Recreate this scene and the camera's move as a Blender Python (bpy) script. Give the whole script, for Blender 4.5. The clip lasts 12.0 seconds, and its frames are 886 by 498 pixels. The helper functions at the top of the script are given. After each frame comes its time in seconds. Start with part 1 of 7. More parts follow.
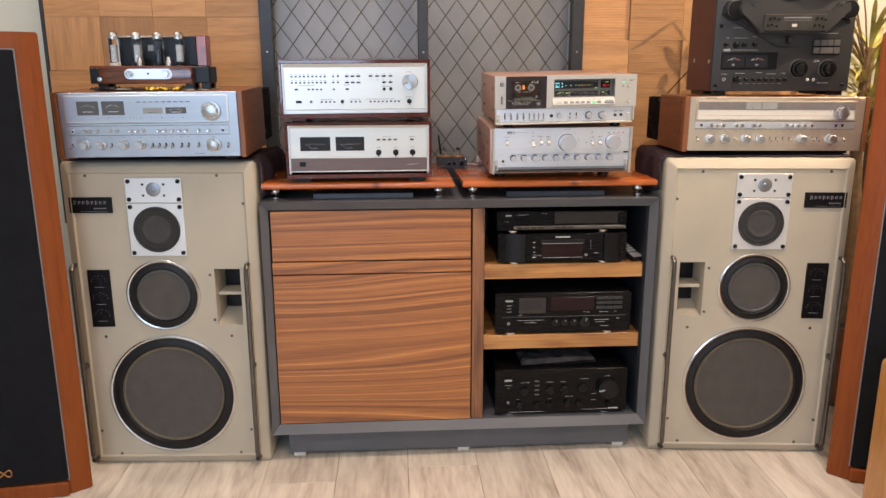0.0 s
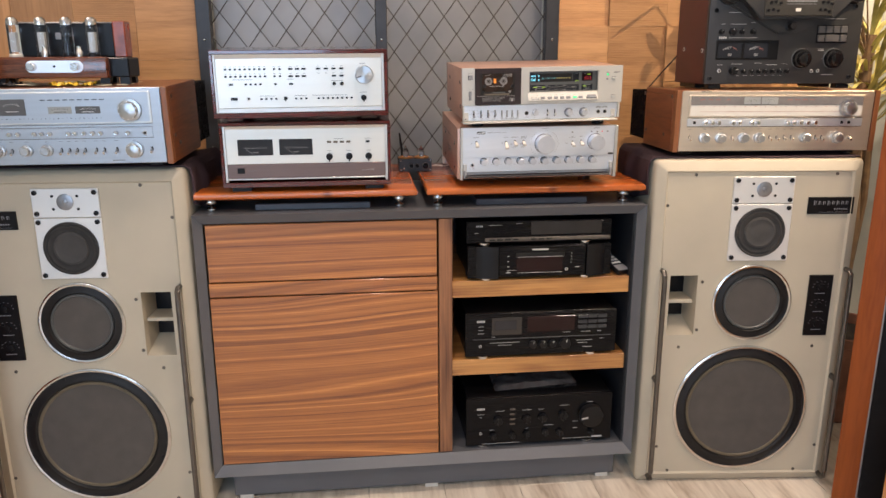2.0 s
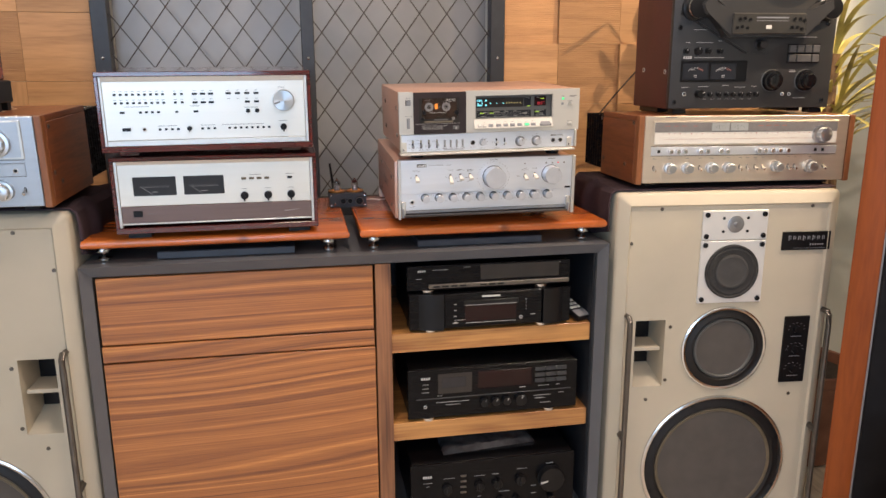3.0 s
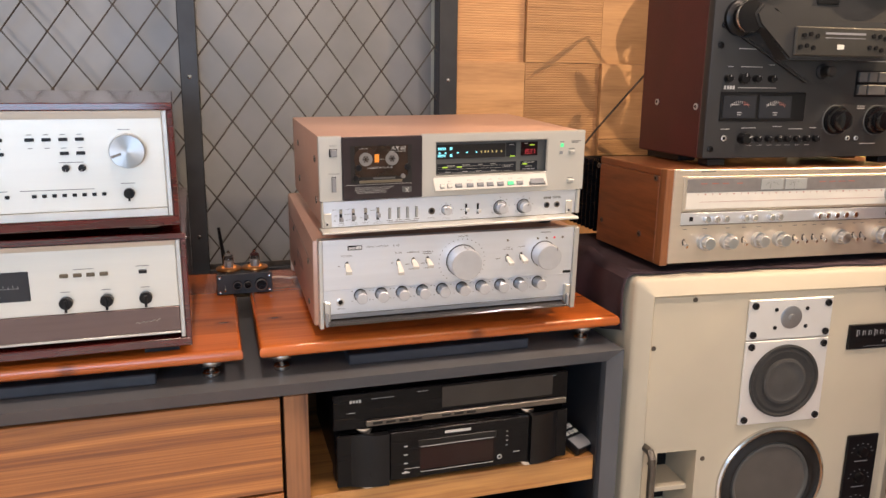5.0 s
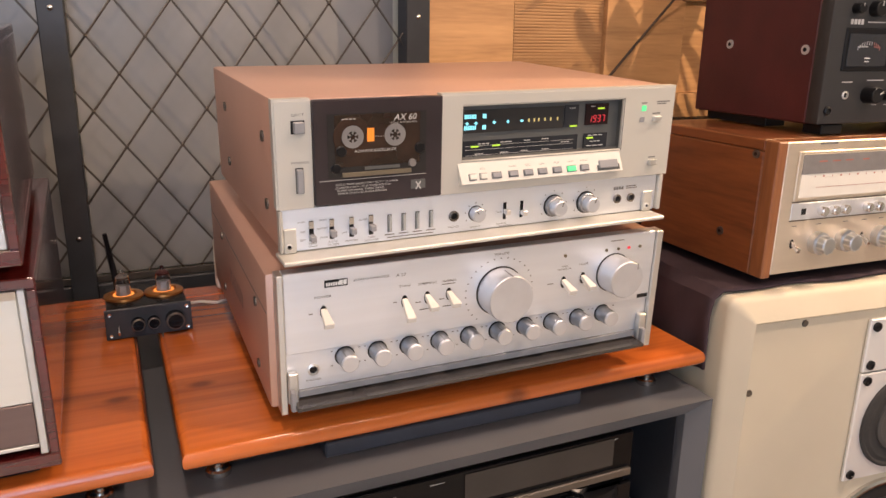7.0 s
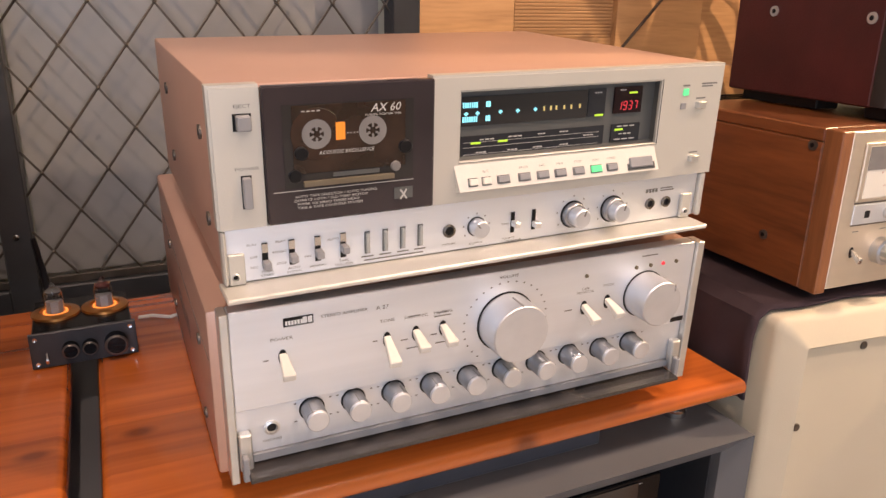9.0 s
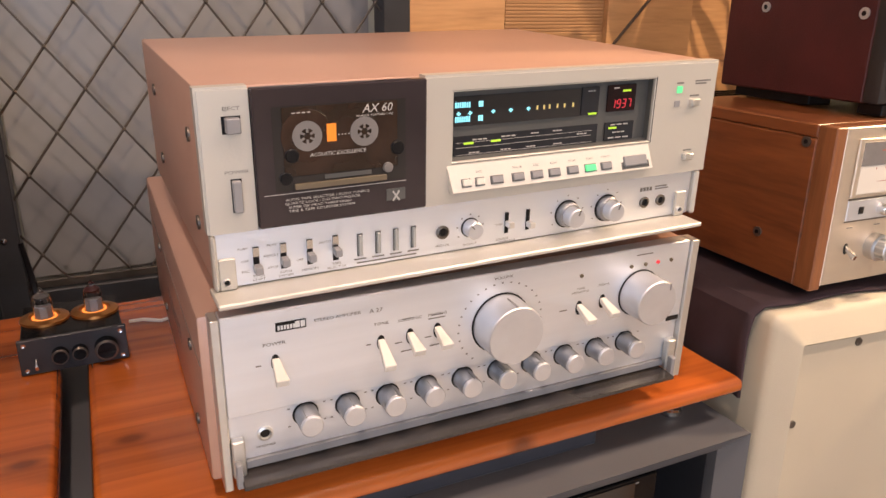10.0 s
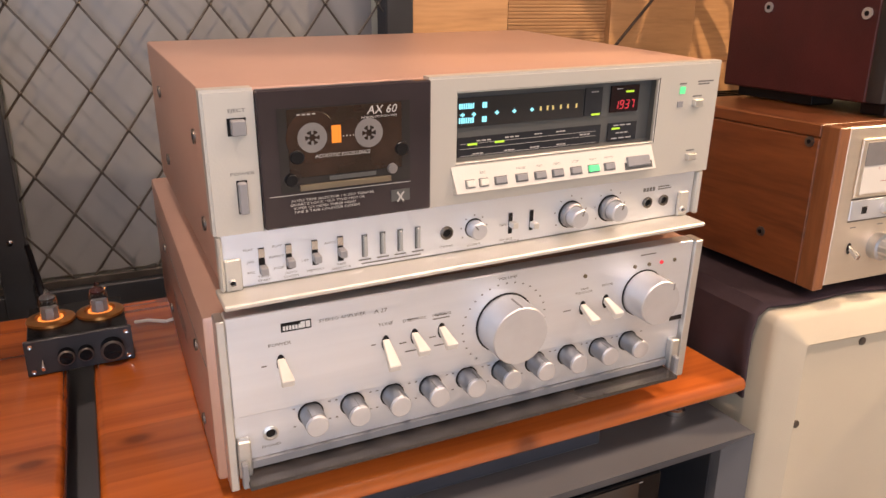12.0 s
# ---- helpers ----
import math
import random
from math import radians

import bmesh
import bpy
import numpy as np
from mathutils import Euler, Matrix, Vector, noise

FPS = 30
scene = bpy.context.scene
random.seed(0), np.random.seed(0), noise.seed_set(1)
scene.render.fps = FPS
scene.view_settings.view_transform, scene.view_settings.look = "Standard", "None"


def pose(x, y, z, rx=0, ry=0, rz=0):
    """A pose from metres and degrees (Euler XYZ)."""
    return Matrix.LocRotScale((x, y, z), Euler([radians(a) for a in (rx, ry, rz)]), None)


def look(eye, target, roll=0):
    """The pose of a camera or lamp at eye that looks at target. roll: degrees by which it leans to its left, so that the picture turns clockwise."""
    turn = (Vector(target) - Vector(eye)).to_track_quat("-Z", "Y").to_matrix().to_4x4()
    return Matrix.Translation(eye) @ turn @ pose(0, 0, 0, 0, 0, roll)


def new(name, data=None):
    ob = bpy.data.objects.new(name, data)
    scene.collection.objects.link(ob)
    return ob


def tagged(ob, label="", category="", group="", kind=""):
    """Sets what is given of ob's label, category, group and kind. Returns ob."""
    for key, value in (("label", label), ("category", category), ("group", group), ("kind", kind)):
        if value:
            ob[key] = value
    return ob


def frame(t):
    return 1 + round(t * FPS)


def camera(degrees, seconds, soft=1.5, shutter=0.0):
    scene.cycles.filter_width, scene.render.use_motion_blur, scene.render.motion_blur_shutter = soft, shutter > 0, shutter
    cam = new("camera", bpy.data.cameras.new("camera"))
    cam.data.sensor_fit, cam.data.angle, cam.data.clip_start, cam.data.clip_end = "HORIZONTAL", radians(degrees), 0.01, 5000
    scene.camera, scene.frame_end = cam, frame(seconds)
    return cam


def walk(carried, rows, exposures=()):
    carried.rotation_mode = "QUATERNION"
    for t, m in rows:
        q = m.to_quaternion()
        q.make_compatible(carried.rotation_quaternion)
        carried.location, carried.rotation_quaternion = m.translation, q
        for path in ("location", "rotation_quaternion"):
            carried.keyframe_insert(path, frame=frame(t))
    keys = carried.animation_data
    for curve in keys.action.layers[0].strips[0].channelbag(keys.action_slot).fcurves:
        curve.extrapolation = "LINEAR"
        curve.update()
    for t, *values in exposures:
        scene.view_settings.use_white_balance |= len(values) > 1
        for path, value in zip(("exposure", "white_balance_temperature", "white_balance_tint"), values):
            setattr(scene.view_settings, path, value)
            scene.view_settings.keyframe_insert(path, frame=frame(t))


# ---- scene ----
cam = camera(61.7, 12.0)
# the way of the eye: seconds, eye, target, lean
PATH = [
    (0, (-0.049, -0.187, 1.293), (0.072, 1.755, 0.831), -0.1),
    (0.5, (-0.061, -0.167, 1.296), (0.065, 1.772, 0.822), -0.1),
    (1, (-0.07, -0.126, 1.301), (0.067, 1.808, 0.808), -0.2),
    (1.5, (-0.053, -0.037, 1.299), (0.106, 1.893, 0.8), -0.3),
    (2, (-0.012, 0.112, 1.312), (0.193, 2.037, 0.811), -0.2),
    (2.5, (0.026, 0.236, 1.323), (0.298, 2.156, 0.833), -0.2),
    (3, (0.035, 0.389, 1.327), (0.392, 2.302, 0.864), -0.2),
    (3.5, (0.004, 0.57, 1.343), (0.471, 2.465, 0.904), -0.5),
    (3.7, (0.008, 0.628, 1.347), (0.518, 2.513, 0.916), -0.8),
    (5.3, (0.119, 1.115, 1.362), (0.706, 2.975, 0.922), 0.8),
    (5.5, (0.115, 1.178, 1.362), (0.719, 3.029, 0.906), 0.8),
    (6, (0.101, 1.332, 1.361), (0.785, 3.146, 0.872), 0.1),
    (6.5, (0.098, 1.426, 1.346), (0.858, 3.201, 0.825), 0.2),
    (7, (0.129, 1.496, 1.336), (0.918, 3.25, 0.787), 0.8),
    (7.2, (0.149, 1.529, 1.336), (0.941, 3.279, 0.776), 1.0),
    (9, (0.196, 1.646, 1.335), (0.994, 3.369, 0.706), 0.9),
    (9.5, (0.198, 1.651, 1.334), (1.006, 3.367, 0.701), 0.6),
    (10, (0.198, 1.653, 1.336), (1.014, 3.365, 0.701), 0.5),
    (10.5, (0.197, 1.649, 1.338), (1.013, 3.362, 0.705), 0.4),
    (11, (0.196, 1.648, 1.338), (1.01, 3.363, 0.708), 0.3),
    (11.5, (0.197, 1.649, 1.338), (1.007, 3.366, 0.708), 0.3),
    (12, (0.196, 1.651, 1.337), (1.005, 3.367, 0.703), 0.3),
]
walk(cam, [(t, look(eye, target, roll)) for t, eye, target, roll in PATH],
     exposures=[(0.0, -0.05, 6250, 15.5), (3.5, 0.0, 6150, 14.5), (6.0, 0.03, 6580, 19), (12.0, 0.03, 6700, 23)])

# ---------------------------------------------------------------- light
world = bpy.data.worlds.new("world")
scene.world = world
world.use_nodes = True
world.node_tree.nodes["Background"].inputs[0].default_value = (0.55, 0.68, 0.9, 1)
world.node_tree.nodes["Background"].inputs[1].default_value = 0.25


def lamp(name, kind, m, power, color, size=0.1, size_y=None, angle=60, blend=0.4):
    data = bpy.data.lights.new(name, kind)
    data.energy, data.color = power, color
    if kind == "AREA":
        data.shape = "RECTANGLE" if size_y else "DISK"
        data.size = size
        if size_y:
            data.size_y = size_y
    else:
        data.shadow_soft_size = size
    if kind == "SPOT":
        data.spot_size, data.spot_blend = radians(angle), blend
    ob = new(name, data)
    ob.matrix_world = m
    return ob


WARM, COOL = (1.0, 0.80, 0.62), (0.58, 0.78, 1.0)
lamp("window_daylight", "AREA", look((-1.1, -2.86, 1.55), (-1.1, 0, 1.45)), 80, COOL, 2.4, 1.7)
DOWNLIGHTS = [(-1.25, 2.20, 14), (0.05, 1.55, 15), (1.25, 1.45, 23), (-1.2, -0.2, 7), (0.05, -0.2, 15), (1.25, -0.2, 20)]
for lx, ly, watts in DOWNLIGHTS:
    lamp("downlight_lamp", "AREA", look((lx, ly, 2.655), (lx, ly, 0)), watts, WARM, 0.08)
lamp("track_spot_lamp", "SPOT", look((2.35, 1.75, 2.45), (1.15, 2.86, 1.35)), 170, (1.0, 0.74, 0.42), 0.006, angle=62, blend=0.5)


# ---------------------------------------------------------------- materials
def nodes_of(name):
    m = bpy.data.materials.new(name)
    m.use_nodes = True
    t = m.node_tree
    return m, t, t.nodes["Principled BSDF"], t.nodes, t.links


def ramp(n, stops):
    r = n.new("ShaderNodeValToRGB")
    e = r.color_ramp.elements
    while len(e) < len(stops):
        e.new(0.5)
    for k, (p, c) in zip(e, stops):
        k.position, k.color = p, (*c, 1)
    return r


def shade(c, f):
    return tuple(min(1.0, v * f) for v in c)


def plain(name, color, rough=0.5, metal=0.0, vary=0.12, scale=30.0, bump=0.02, fine=400.0, stretch=(1, 1, 1), coat=0.0, spec=0.5):
    """A surface with blotches at one scale and fine relief at another."""
    m, t, p, n, l = nodes_of(name)
    co = n.new("ShaderNodeTexCoord")
    mp = n.new("ShaderNodeMapping")
    mp.inputs["Scale"].default_value = stretch
    l.new(co.outputs["Object"], mp.inputs[0])
    big, small = n.new("ShaderNodeTexNoise"), n.new("ShaderNodeTexNoise")
    big.inputs["Scale"].default_value, small.inputs["Scale"].default_value = scale, fine
    big.inputs["Detail"].default_value, small.inputs["Detail"].default_value = 4, 2
    l.new(mp.outputs[0], big.inputs["Vector"]), l.new(mp.outputs[0], small.inputs["Vector"])
    r = ramp(n, [(0.3, shade(color, 1 - vary)), (0.7, shade(color, 1 + vary))])
    l.new(big.outputs["Fac"], r.inputs[0])
    l.new(r.outputs[0], p.inputs["Base Color"])
    rr = n.new("ShaderNodeMapRange")
    rr.inputs["To Min"].default_value, rr.inputs["To Max"].default_value = rough * 0.88, min(1, rough * 1.12)
    l.new(small.outputs["Fac"], rr.inputs["Value"])
    l.new(rr.outputs[0], p.inputs["Roughness"])
    b = n.new("ShaderNodeBump")
    b.inputs["Strength"].default_value, b.inputs["Distance"].default_value = bump * 10, 0.0006
    l.new(small.outputs["Fac"], b.inputs["Height"])
    l.new(b.outputs[0], p.inputs["Normal"])
    p.inputs["Metallic"].default_value, p.inputs["Coat Weight"].default_value = metal, coat
    p.inputs["Coat Roughness"].default_value = 0.12
    p.inputs["Specular IOR Level"].default_value = spec
    return m


def veneer(name, rough=0.36):
    """Crown-cut walnut: long flowing growth lines that close into pointed arches, grain along x."""
    m, t, p, n, l = nodes_of(name)
    co, mp, fld = n.new("ShaderNodeTexCoord"), n.new("ShaderNodeMapping"), n.new("ShaderNodeTexNoise")
    mp.inputs["Scale"].default_value = (0.62, 0.0, 4.6)
    mp.inputs["Location"].default_value = (0.37, 0.0, 1.9)
    l.new(co.outputs["Object"], mp.inputs[0]), l.new(mp.outputs[0], fld.inputs["Vector"])
    fld.inputs["Scale"].default_value, fld.inputs["Detail"].default_value, fld.inputs["Roughness"].default_value = 1.0, 0.8, 0.3
    sep, bend, add = n.new("ShaderNodeSeparateXYZ"), n.new("ShaderNodeMath"), n.new("ShaderNodeMath")
    l.new(co.outputs["Object"], sep.inputs[0])
    bend.operation, add.operation = "MULTIPLY_ADD", "MULTIPLY"
    bend.inputs[1].default_value, add.inputs[1].default_value = 0.26, 52.0
    l.new(fld.outputs["Fac"], bend.inputs[0]), l.new(sep.outputs["Z"], bend.inputs[2]), l.new(bend.outputs[0], add.inputs[0])
    line = n.new("ShaderNodeTexNoise")
    line.noise_dimensions = "1D"
    line.inputs["Scale"].default_value, line.inputs["Detail"].default_value, line.inputs["Roughness"].default_value = 1.0, 5.0, 0.70
    l.new(add.outputs[0], line.inputs["W"])
    # fine pores drawn out along the grain
    pm, pore, mix = n.new("ShaderNodeMapping"), n.new("ShaderNodeTexNoise"), n.new("ShaderNodeMath")
    pm.inputs["Scale"].default_value = (7.0, 40.0, 330.0)
    l.new(co.outputs["Object"], pm.inputs[0]), l.new(pm.outputs[0], pore.inputs["Vector"])
    pore.inputs["Scale"].default_value, pore.inputs["Detail"].default_value = 1.0, 3
    mix.operation = "MULTIPLY_ADD"
    mix.inputs[1].default_value = 0.30
    l.new(pore.outputs["Fac"], mix.inputs[0]), l.new(line.outputs["Fac"], mix.inputs[2])
    r = ramp(n, [(0.42, (0.150, 0.054, 0.022)), (0.56, (0.270, 0.098, 0.034)), (0.68, (0.375, 0.140, 0.042)), (0.78, (0.48, 0.188, 0.054)), (0.88, (0.64, 0.28, 0.080))])
    l.new(mix.outputs[0], r.inputs[0]), l.new(r.outputs[0], p.inputs["Base Color"])
    p.inputs["Roughness"].default_value = rough
    p.inputs["Coat Weight"].default_value = 0.12
    bp = n.new("ShaderNodeBump")
    bp.inputs["Strength"].default_value, bp.inputs["Distance"].default_value = 0.05, 0.0004
    l.new(pore.outputs["Fac"], bp.inputs["Height"]), l.new(bp.outputs[0], p.inputs["Normal"])
    return m


def wood(name, light, dark, rough=0.4, axis=0, scale=6.0, coat=0.0, contrast=(0.35, 0.68), per_piece=False, bump=0.05, stretch=11.0, knots=0.0, rings=0.0, spread=0.25, spec=0.5, wavy=1.4, staves=0.0, ring_amp=0.030, ring_across=4.5, along=1.0):
    """Streaked timber; the grain runs along the axis given."""
    m, t, p, n, l = nodes_of(name)
    co, mp = n.new("ShaderNodeTexCoord"), n.new("ShaderNodeMapping")
    s = [stretch] * 3
    s[axis] = along
    mp.inputs["Scale"].default_value = s
    l.new(co.outputs["Object"], mp.inputs[0])
    if per_piece:
        info, mul = n.new("ShaderNodeObjectInfo"), n.new("ShaderNodeMath")
        mul.operation = "MULTIPLY"
        mul.inputs[1].default_value = 37.0
        l.new(info.outputs["Random"], mul.inputs[0])
        l.new(mul.outputs[0], mp.inputs["Location"])
    a, f = n.new("ShaderNodeTexNoise"), n.new("ShaderNodeTexNoise")
    a.inputs["Scale"].default_value, a.inputs["Detail"].default_value, a.inputs["Distortion"].default_value = scale * 0.4, 6, wavy
    f.inputs["Scale"].default_value, f.inputs["Detail"].default_value = scale * 3.2, 3
    l.new(mp.outputs[0], a.inputs["Vector"])
    pore = n.new("ShaderNodeMapping")
    pore.inputs["Scale"].default_value = [0.22 if k == axis and rings else 1.0 for k in range(3)]
    l.new(mp.outputs[0], pore.inputs[0]), l.new(pore.outputs[0], f.inputs["Vector"])
    mix = n.new("ShaderNodeMath")
    mix.operation = "MULTIPLY_ADD"
    mix.inputs[1].default_value = 0.35
    l.new(f.outputs["Fac"], mix.inputs[0])
    sc = n.new("ShaderNodeMath")
    sc.operation = "MULTIPLY"
    sc.inputs[1].default_value = 0.65
    l.new(a.outputs["Fac"], sc.inputs[0])
    l.new(sc.outputs[0], mix.inputs[2])
    if rings:
        # growth rings: level lines of a slow field, long along the grain
        rm_, fld, ph, sn, am, ad = n.new("ShaderNodeMapping"), n.new("ShaderNodeTexNoise"), n.new("ShaderNodeMath"), n.new("ShaderNodeMath"), n.new("ShaderNodeMath"), n.new("ShaderNodeMath")
        rm_.inputs["Scale"].default_value = [0.8 if k == axis else ring_across for k in range(3)]
        l.new(co.outputs["Object"], rm_.inputs[0]), l.new(rm_.outputs[0], fld.inputs["Vector"])
        fld.inputs["Scale"].default_value, fld.inputs["Detail"].default_value, fld.inputs["Roughness"].default_value = 1.1, 1.5, 0.4
        ph.operation, sn.operation, am.operation, ad.operation = "MULTIPLY", "SINE", "MULTIPLY", "ADD"
        ph.inputs[1].default_value, am.inputs[1].default_value = rings * 6.2832, ring_amp
        l.new(fld.outputs["Fac"], ph.inputs[0]), l.new(ph.outputs[0], sn.inputs[0]), l.new(sn.outputs[0], am.inputs[0])
        l.new(am.outputs[0], ad.inputs[0]), l.new(mix.outputs[0], ad.inputs[1])
        mix = ad
    mid = tuple((u * 0.6 + v * 0.4) for u, v in zip(light, dark))
    r = ramp(n, [(contrast[0], dark), ((contrast[0] + contrast[1]) / 2, mid), (contrast[1], light)])
    l.new(mix.outputs[0], r.inputs[0])
    last = r.outputs[0]
    if per_piece:
        hsv, mr = n.new("ShaderNodeHueSaturation"), n.new("ShaderNodeMapRange")
        mr.inputs["To Min"].default_value, mr.inputs["To Max"].default_value = 1 - spread, 1 + spread * 0.85
        l.new(info.outputs["Random"], mr.inputs["Value"])
        l.new(mr.outputs[0], hsv.inputs["Value"])
        l.new(last, hsv.inputs["Color"])
        last = hsv.outputs[0]
    if staves:
        # glued staves, each of its own tone
        sx, fl, wn, mr2, hs = n.new("ShaderNodeSeparateXYZ"), n.new("ShaderNodeMath"), n.new("ShaderNodeTexWhiteNoise"), n.new("ShaderNodeMapRange"), n.new("ShaderNodeHueSaturation")
        dv = n.new("ShaderNodeMath")
        dv.operation, fl.operation, wn.noise_dimensions = "DIVIDE", "FLOOR", "1D"
        dv.inputs[1].default_value = staves
        l.new(co.outputs["Object"], sx.inputs[0]), l.new(sx.outputs[1], dv.inputs[0]), l.new(dv.outputs[0], fl.inputs[0]), l.new(fl.outputs[0], wn.inputs["W"])
        mr2.inputs["To Min"].default_value, mr2.inputs["To Max"].default_value = 0.78, 1.2
        l.new(wn.outputs["Value"], mr2.inputs["Value"]), l.new(mr2.outputs[0], hs.inputs["Value"]), l.new(last, hs.inputs["Color"])
        last = hs.outputs[0]
    if knots:
        vo, kr, mx, sq = n.new("ShaderNodeTexVoronoi"), n.new("ShaderNodeMapRange"), n.new("ShaderNodeMix"), n.new("ShaderNodeMapping")
        sq.inputs["Scale"].default_value = [0.55 if k == axis else 1.0 for k in range(3)]
        l.new(co.outputs["Object"], sq.inputs[0]), l.new(sq.outputs[0], vo.inputs["Vector"])
        vo.inputs["Scale"].default_value = knots
        vo.voronoi_dimensions = "2D"
        kr.inputs["From Min"].default_value, kr.inputs["From Max"].default_value = 0.03, 0.085
        kr.inputs["To Min"].default_value, kr.inputs["To Max"].default_value = 0.7, 0.0
        l.new(vo.outputs["Distance"], kr.inputs["Value"])
        mx.data_type = "RGBA"
        mx.inputs["B"].default_value = (*shade(dark, 0.35), 1)
        l.new(kr.outputs[0], mx.inputs["Factor"]), l.new(last, mx.inputs["A"])
        last = mx.outputs["Result"]
    l.new(last, p.inputs["Base Color"])
    b = n.new("ShaderNodeBump")
    b.inputs["Strength"].default_value, b.inputs["Distance"].default_value = bump * 6, 0.0015
    l.new(mix.outputs[0], b.inputs["Height"])
    l.new(b.outputs[0], p.inputs["Normal"])
    p.inputs["Roughness"].default_value = rough
    p.inputs["Coat Weight"].default_value, p.inputs["Coat Roughness"].default_value = coat, 0.08
    p.inputs["Specular IOR Level"].default_value = spec
    return m


def spun(name, color, rough):
    """Metal turned on a lathe round y: fan-shaped highlights."""
    m, t, p, n, l = nodes_of(name)
    tg, no, r = n.new("ShaderNodeTangent"), n.new("ShaderNodeTexNoise"), n.new("ShaderNodeMapRange")
    tg.direction_type, tg.axis = "RADIAL", "Y"
    l.new(tg.outputs[0], p.inputs["Tangent"])
    no.inputs["Scale"].default_value = 300
    r.inputs["To Min"].default_value, r.inputs["To Max"].default_value = rough * 0.9, rough * 1.1
    l.new(no.outputs["Fac"], r.inputs["Value"]), l.new(r.outputs[0], p.inputs["Roughness"])
    p.inputs["Base Color"].default_value = (*color, 1)
    p.inputs["Metallic"].default_value, p.inputs["Anisotropic"].default_value = 1.0, 0.85
    return m


def glow(name, color, strength):
    m, t, p, n, l = nodes_of(name)
    p.inputs["Base Color"].default_value = (*shade(color, 0.2), 1)
    p.inputs["Emission Color"].default_value = (*color, 1)
    p.inputs["Emission Strength"].default_value = strength
    return m


def glass(name, tint=(1, 1, 1), rough=0.02):
    m, t, p, n, l = nodes_of(name)
    p.inputs["Base Color"].default_value = (*tint, 1)
    p.inputs["Roughness"].default_value = rough
    p.inputs["Transmission Weight"].default_value = 1.0
    p.inputs["IOR"].default_value = 1.3
    return m


# timber
M_WALNUT = veneer("walnut")
M_WALNUT_V = wood("walnut_upright", (0.30, 0.13, 0.056), (0.085, 0.034, 0.018), 0.42, 2, 5.5, contrast=(0.36, 0.64), rings=10.0)
M_SHELF = wood("shelf_timber", (0.56, 0.28, 0.085), (0.24, 0.09, 0.028), 0.33, 0, 5.0, coat=0.25, rings=12.0)
M_BOARD = wood("board_timber", (0.60, 0.150, 0.024), (0.29, 0.060, 0.011), 0.24, 0, 4.0, coat=0.45, contrast=(0.30, 0.70), knots=8.0, rings=14.0, wavy=0.6, staves=0.083, ring_amp=0.045)
M_ROSEWOOD = wood("dark_lacquered_timber", (0.105, 0.012, 0.010), (0.032, 0.004, 0.004), 0.12, 0, 6.0, coat=0.9, bump=0.0)
M_CASE = wood("receiver_timber", (0.22, 0.070, 0.022), (0.105, 0.030, 0.010), 0.36, 1, 6.0, coat=0.2)
M_CASE_V = wood("receiver_timber_edge", (0.27, 0.10, 0.036), (0.14, 0.05, 0.018), 0.4, 2, 6.0, coat=0.15)
M_CHERRY = wood("cherry_timber", (0.29, 0.075, 0.014), (0.17, 0.038, 0.008), 0.42, 2, 5.0, coat=0.0, contrast=(0.25, 0.75), spec=0.2)
M_HONEY = wood("honey_timber", (0.62, 0.29, 0.07), (0.42, 0.17, 0.04), 0.35, 2, 4.0, coat=0.3)
M_PANEL = wood("wall_block_timber", (0.52, 0.285, 0.125), (0.34, 0.175, 0.074), 0.55, 0, 5.0, per_piece=True, bump=0.06, spread=0.2)
M_PANEL_V = wood("wall_block_timber_upright", (0.52, 0.285, 0.125), (0.34, 0.175, 0.074), 0.55, 2, 4.0, per_piece=True, bump=0.06, spread=0.2)
M_FLOOR = wood("floor_plank", (0.78, 0.70, 0.59), (0.40, 0.32, 0.245), 0.45, 1, 3.2, per_piece=True, contrast=(0.3, 0.6), stretch=7, spread=0.09)
M_ROSE = wood("striped_rosewood", (0.20, 0.06, 0.025), (0.025, 0.008, 0.006), 0.2, 0, 14.0, coat=0.6)
# paint, cloth, plaster
M_GREY = plain("grey_cabinet_lacquer", (0.102, 0.105, 0.115), 0.38, vary=0.06, scale=8)
# far darker than the carcass grey: the bay's shade put into the colour
M_GREY_SHADE = plain("shade_dark_grey", (0.018, 0.020, 0.026), 0.5, vary=0.08, scale=8)
M_BEIGE = plain("beige_speaker_paint", (0.47, 0.415, 0.315), 0.52, vary=0.05, scale=6, bump=0.05, fine=900)
M_WALL = plain("plaster", (0.52, 0.53, 0.47), 0.8, vary=0.05, scale=3, bump=0.06, fine=120)
M_CEIL = plain("ceiling_paint", (0.75, 0.73, 0.68), 0.85, vary=0.04, scale=2)
M_CLOTH = plain("dark_plum_cloth", (0.060, 0.040, 0.046), 0.95, vary=0.2, scale=14, bump=0.15, fine=1500, spec=0.15)
M_SHEET = plain("smoked_backing_sheet", (0.232, 0.232, 0.236), 0.32, vary=0.14, scale=5, bump=0.01, fine=60)
M_IRON = plain("dark_iron", (0.035, 0.037, 0.042), 0.42, 0.3, vary=0.15, scale=20)
M_WIRE = plain("mesh_wire", (0.075, 0.064, 0.054), 0.42, 0.5, vary=0.2, scale=40)
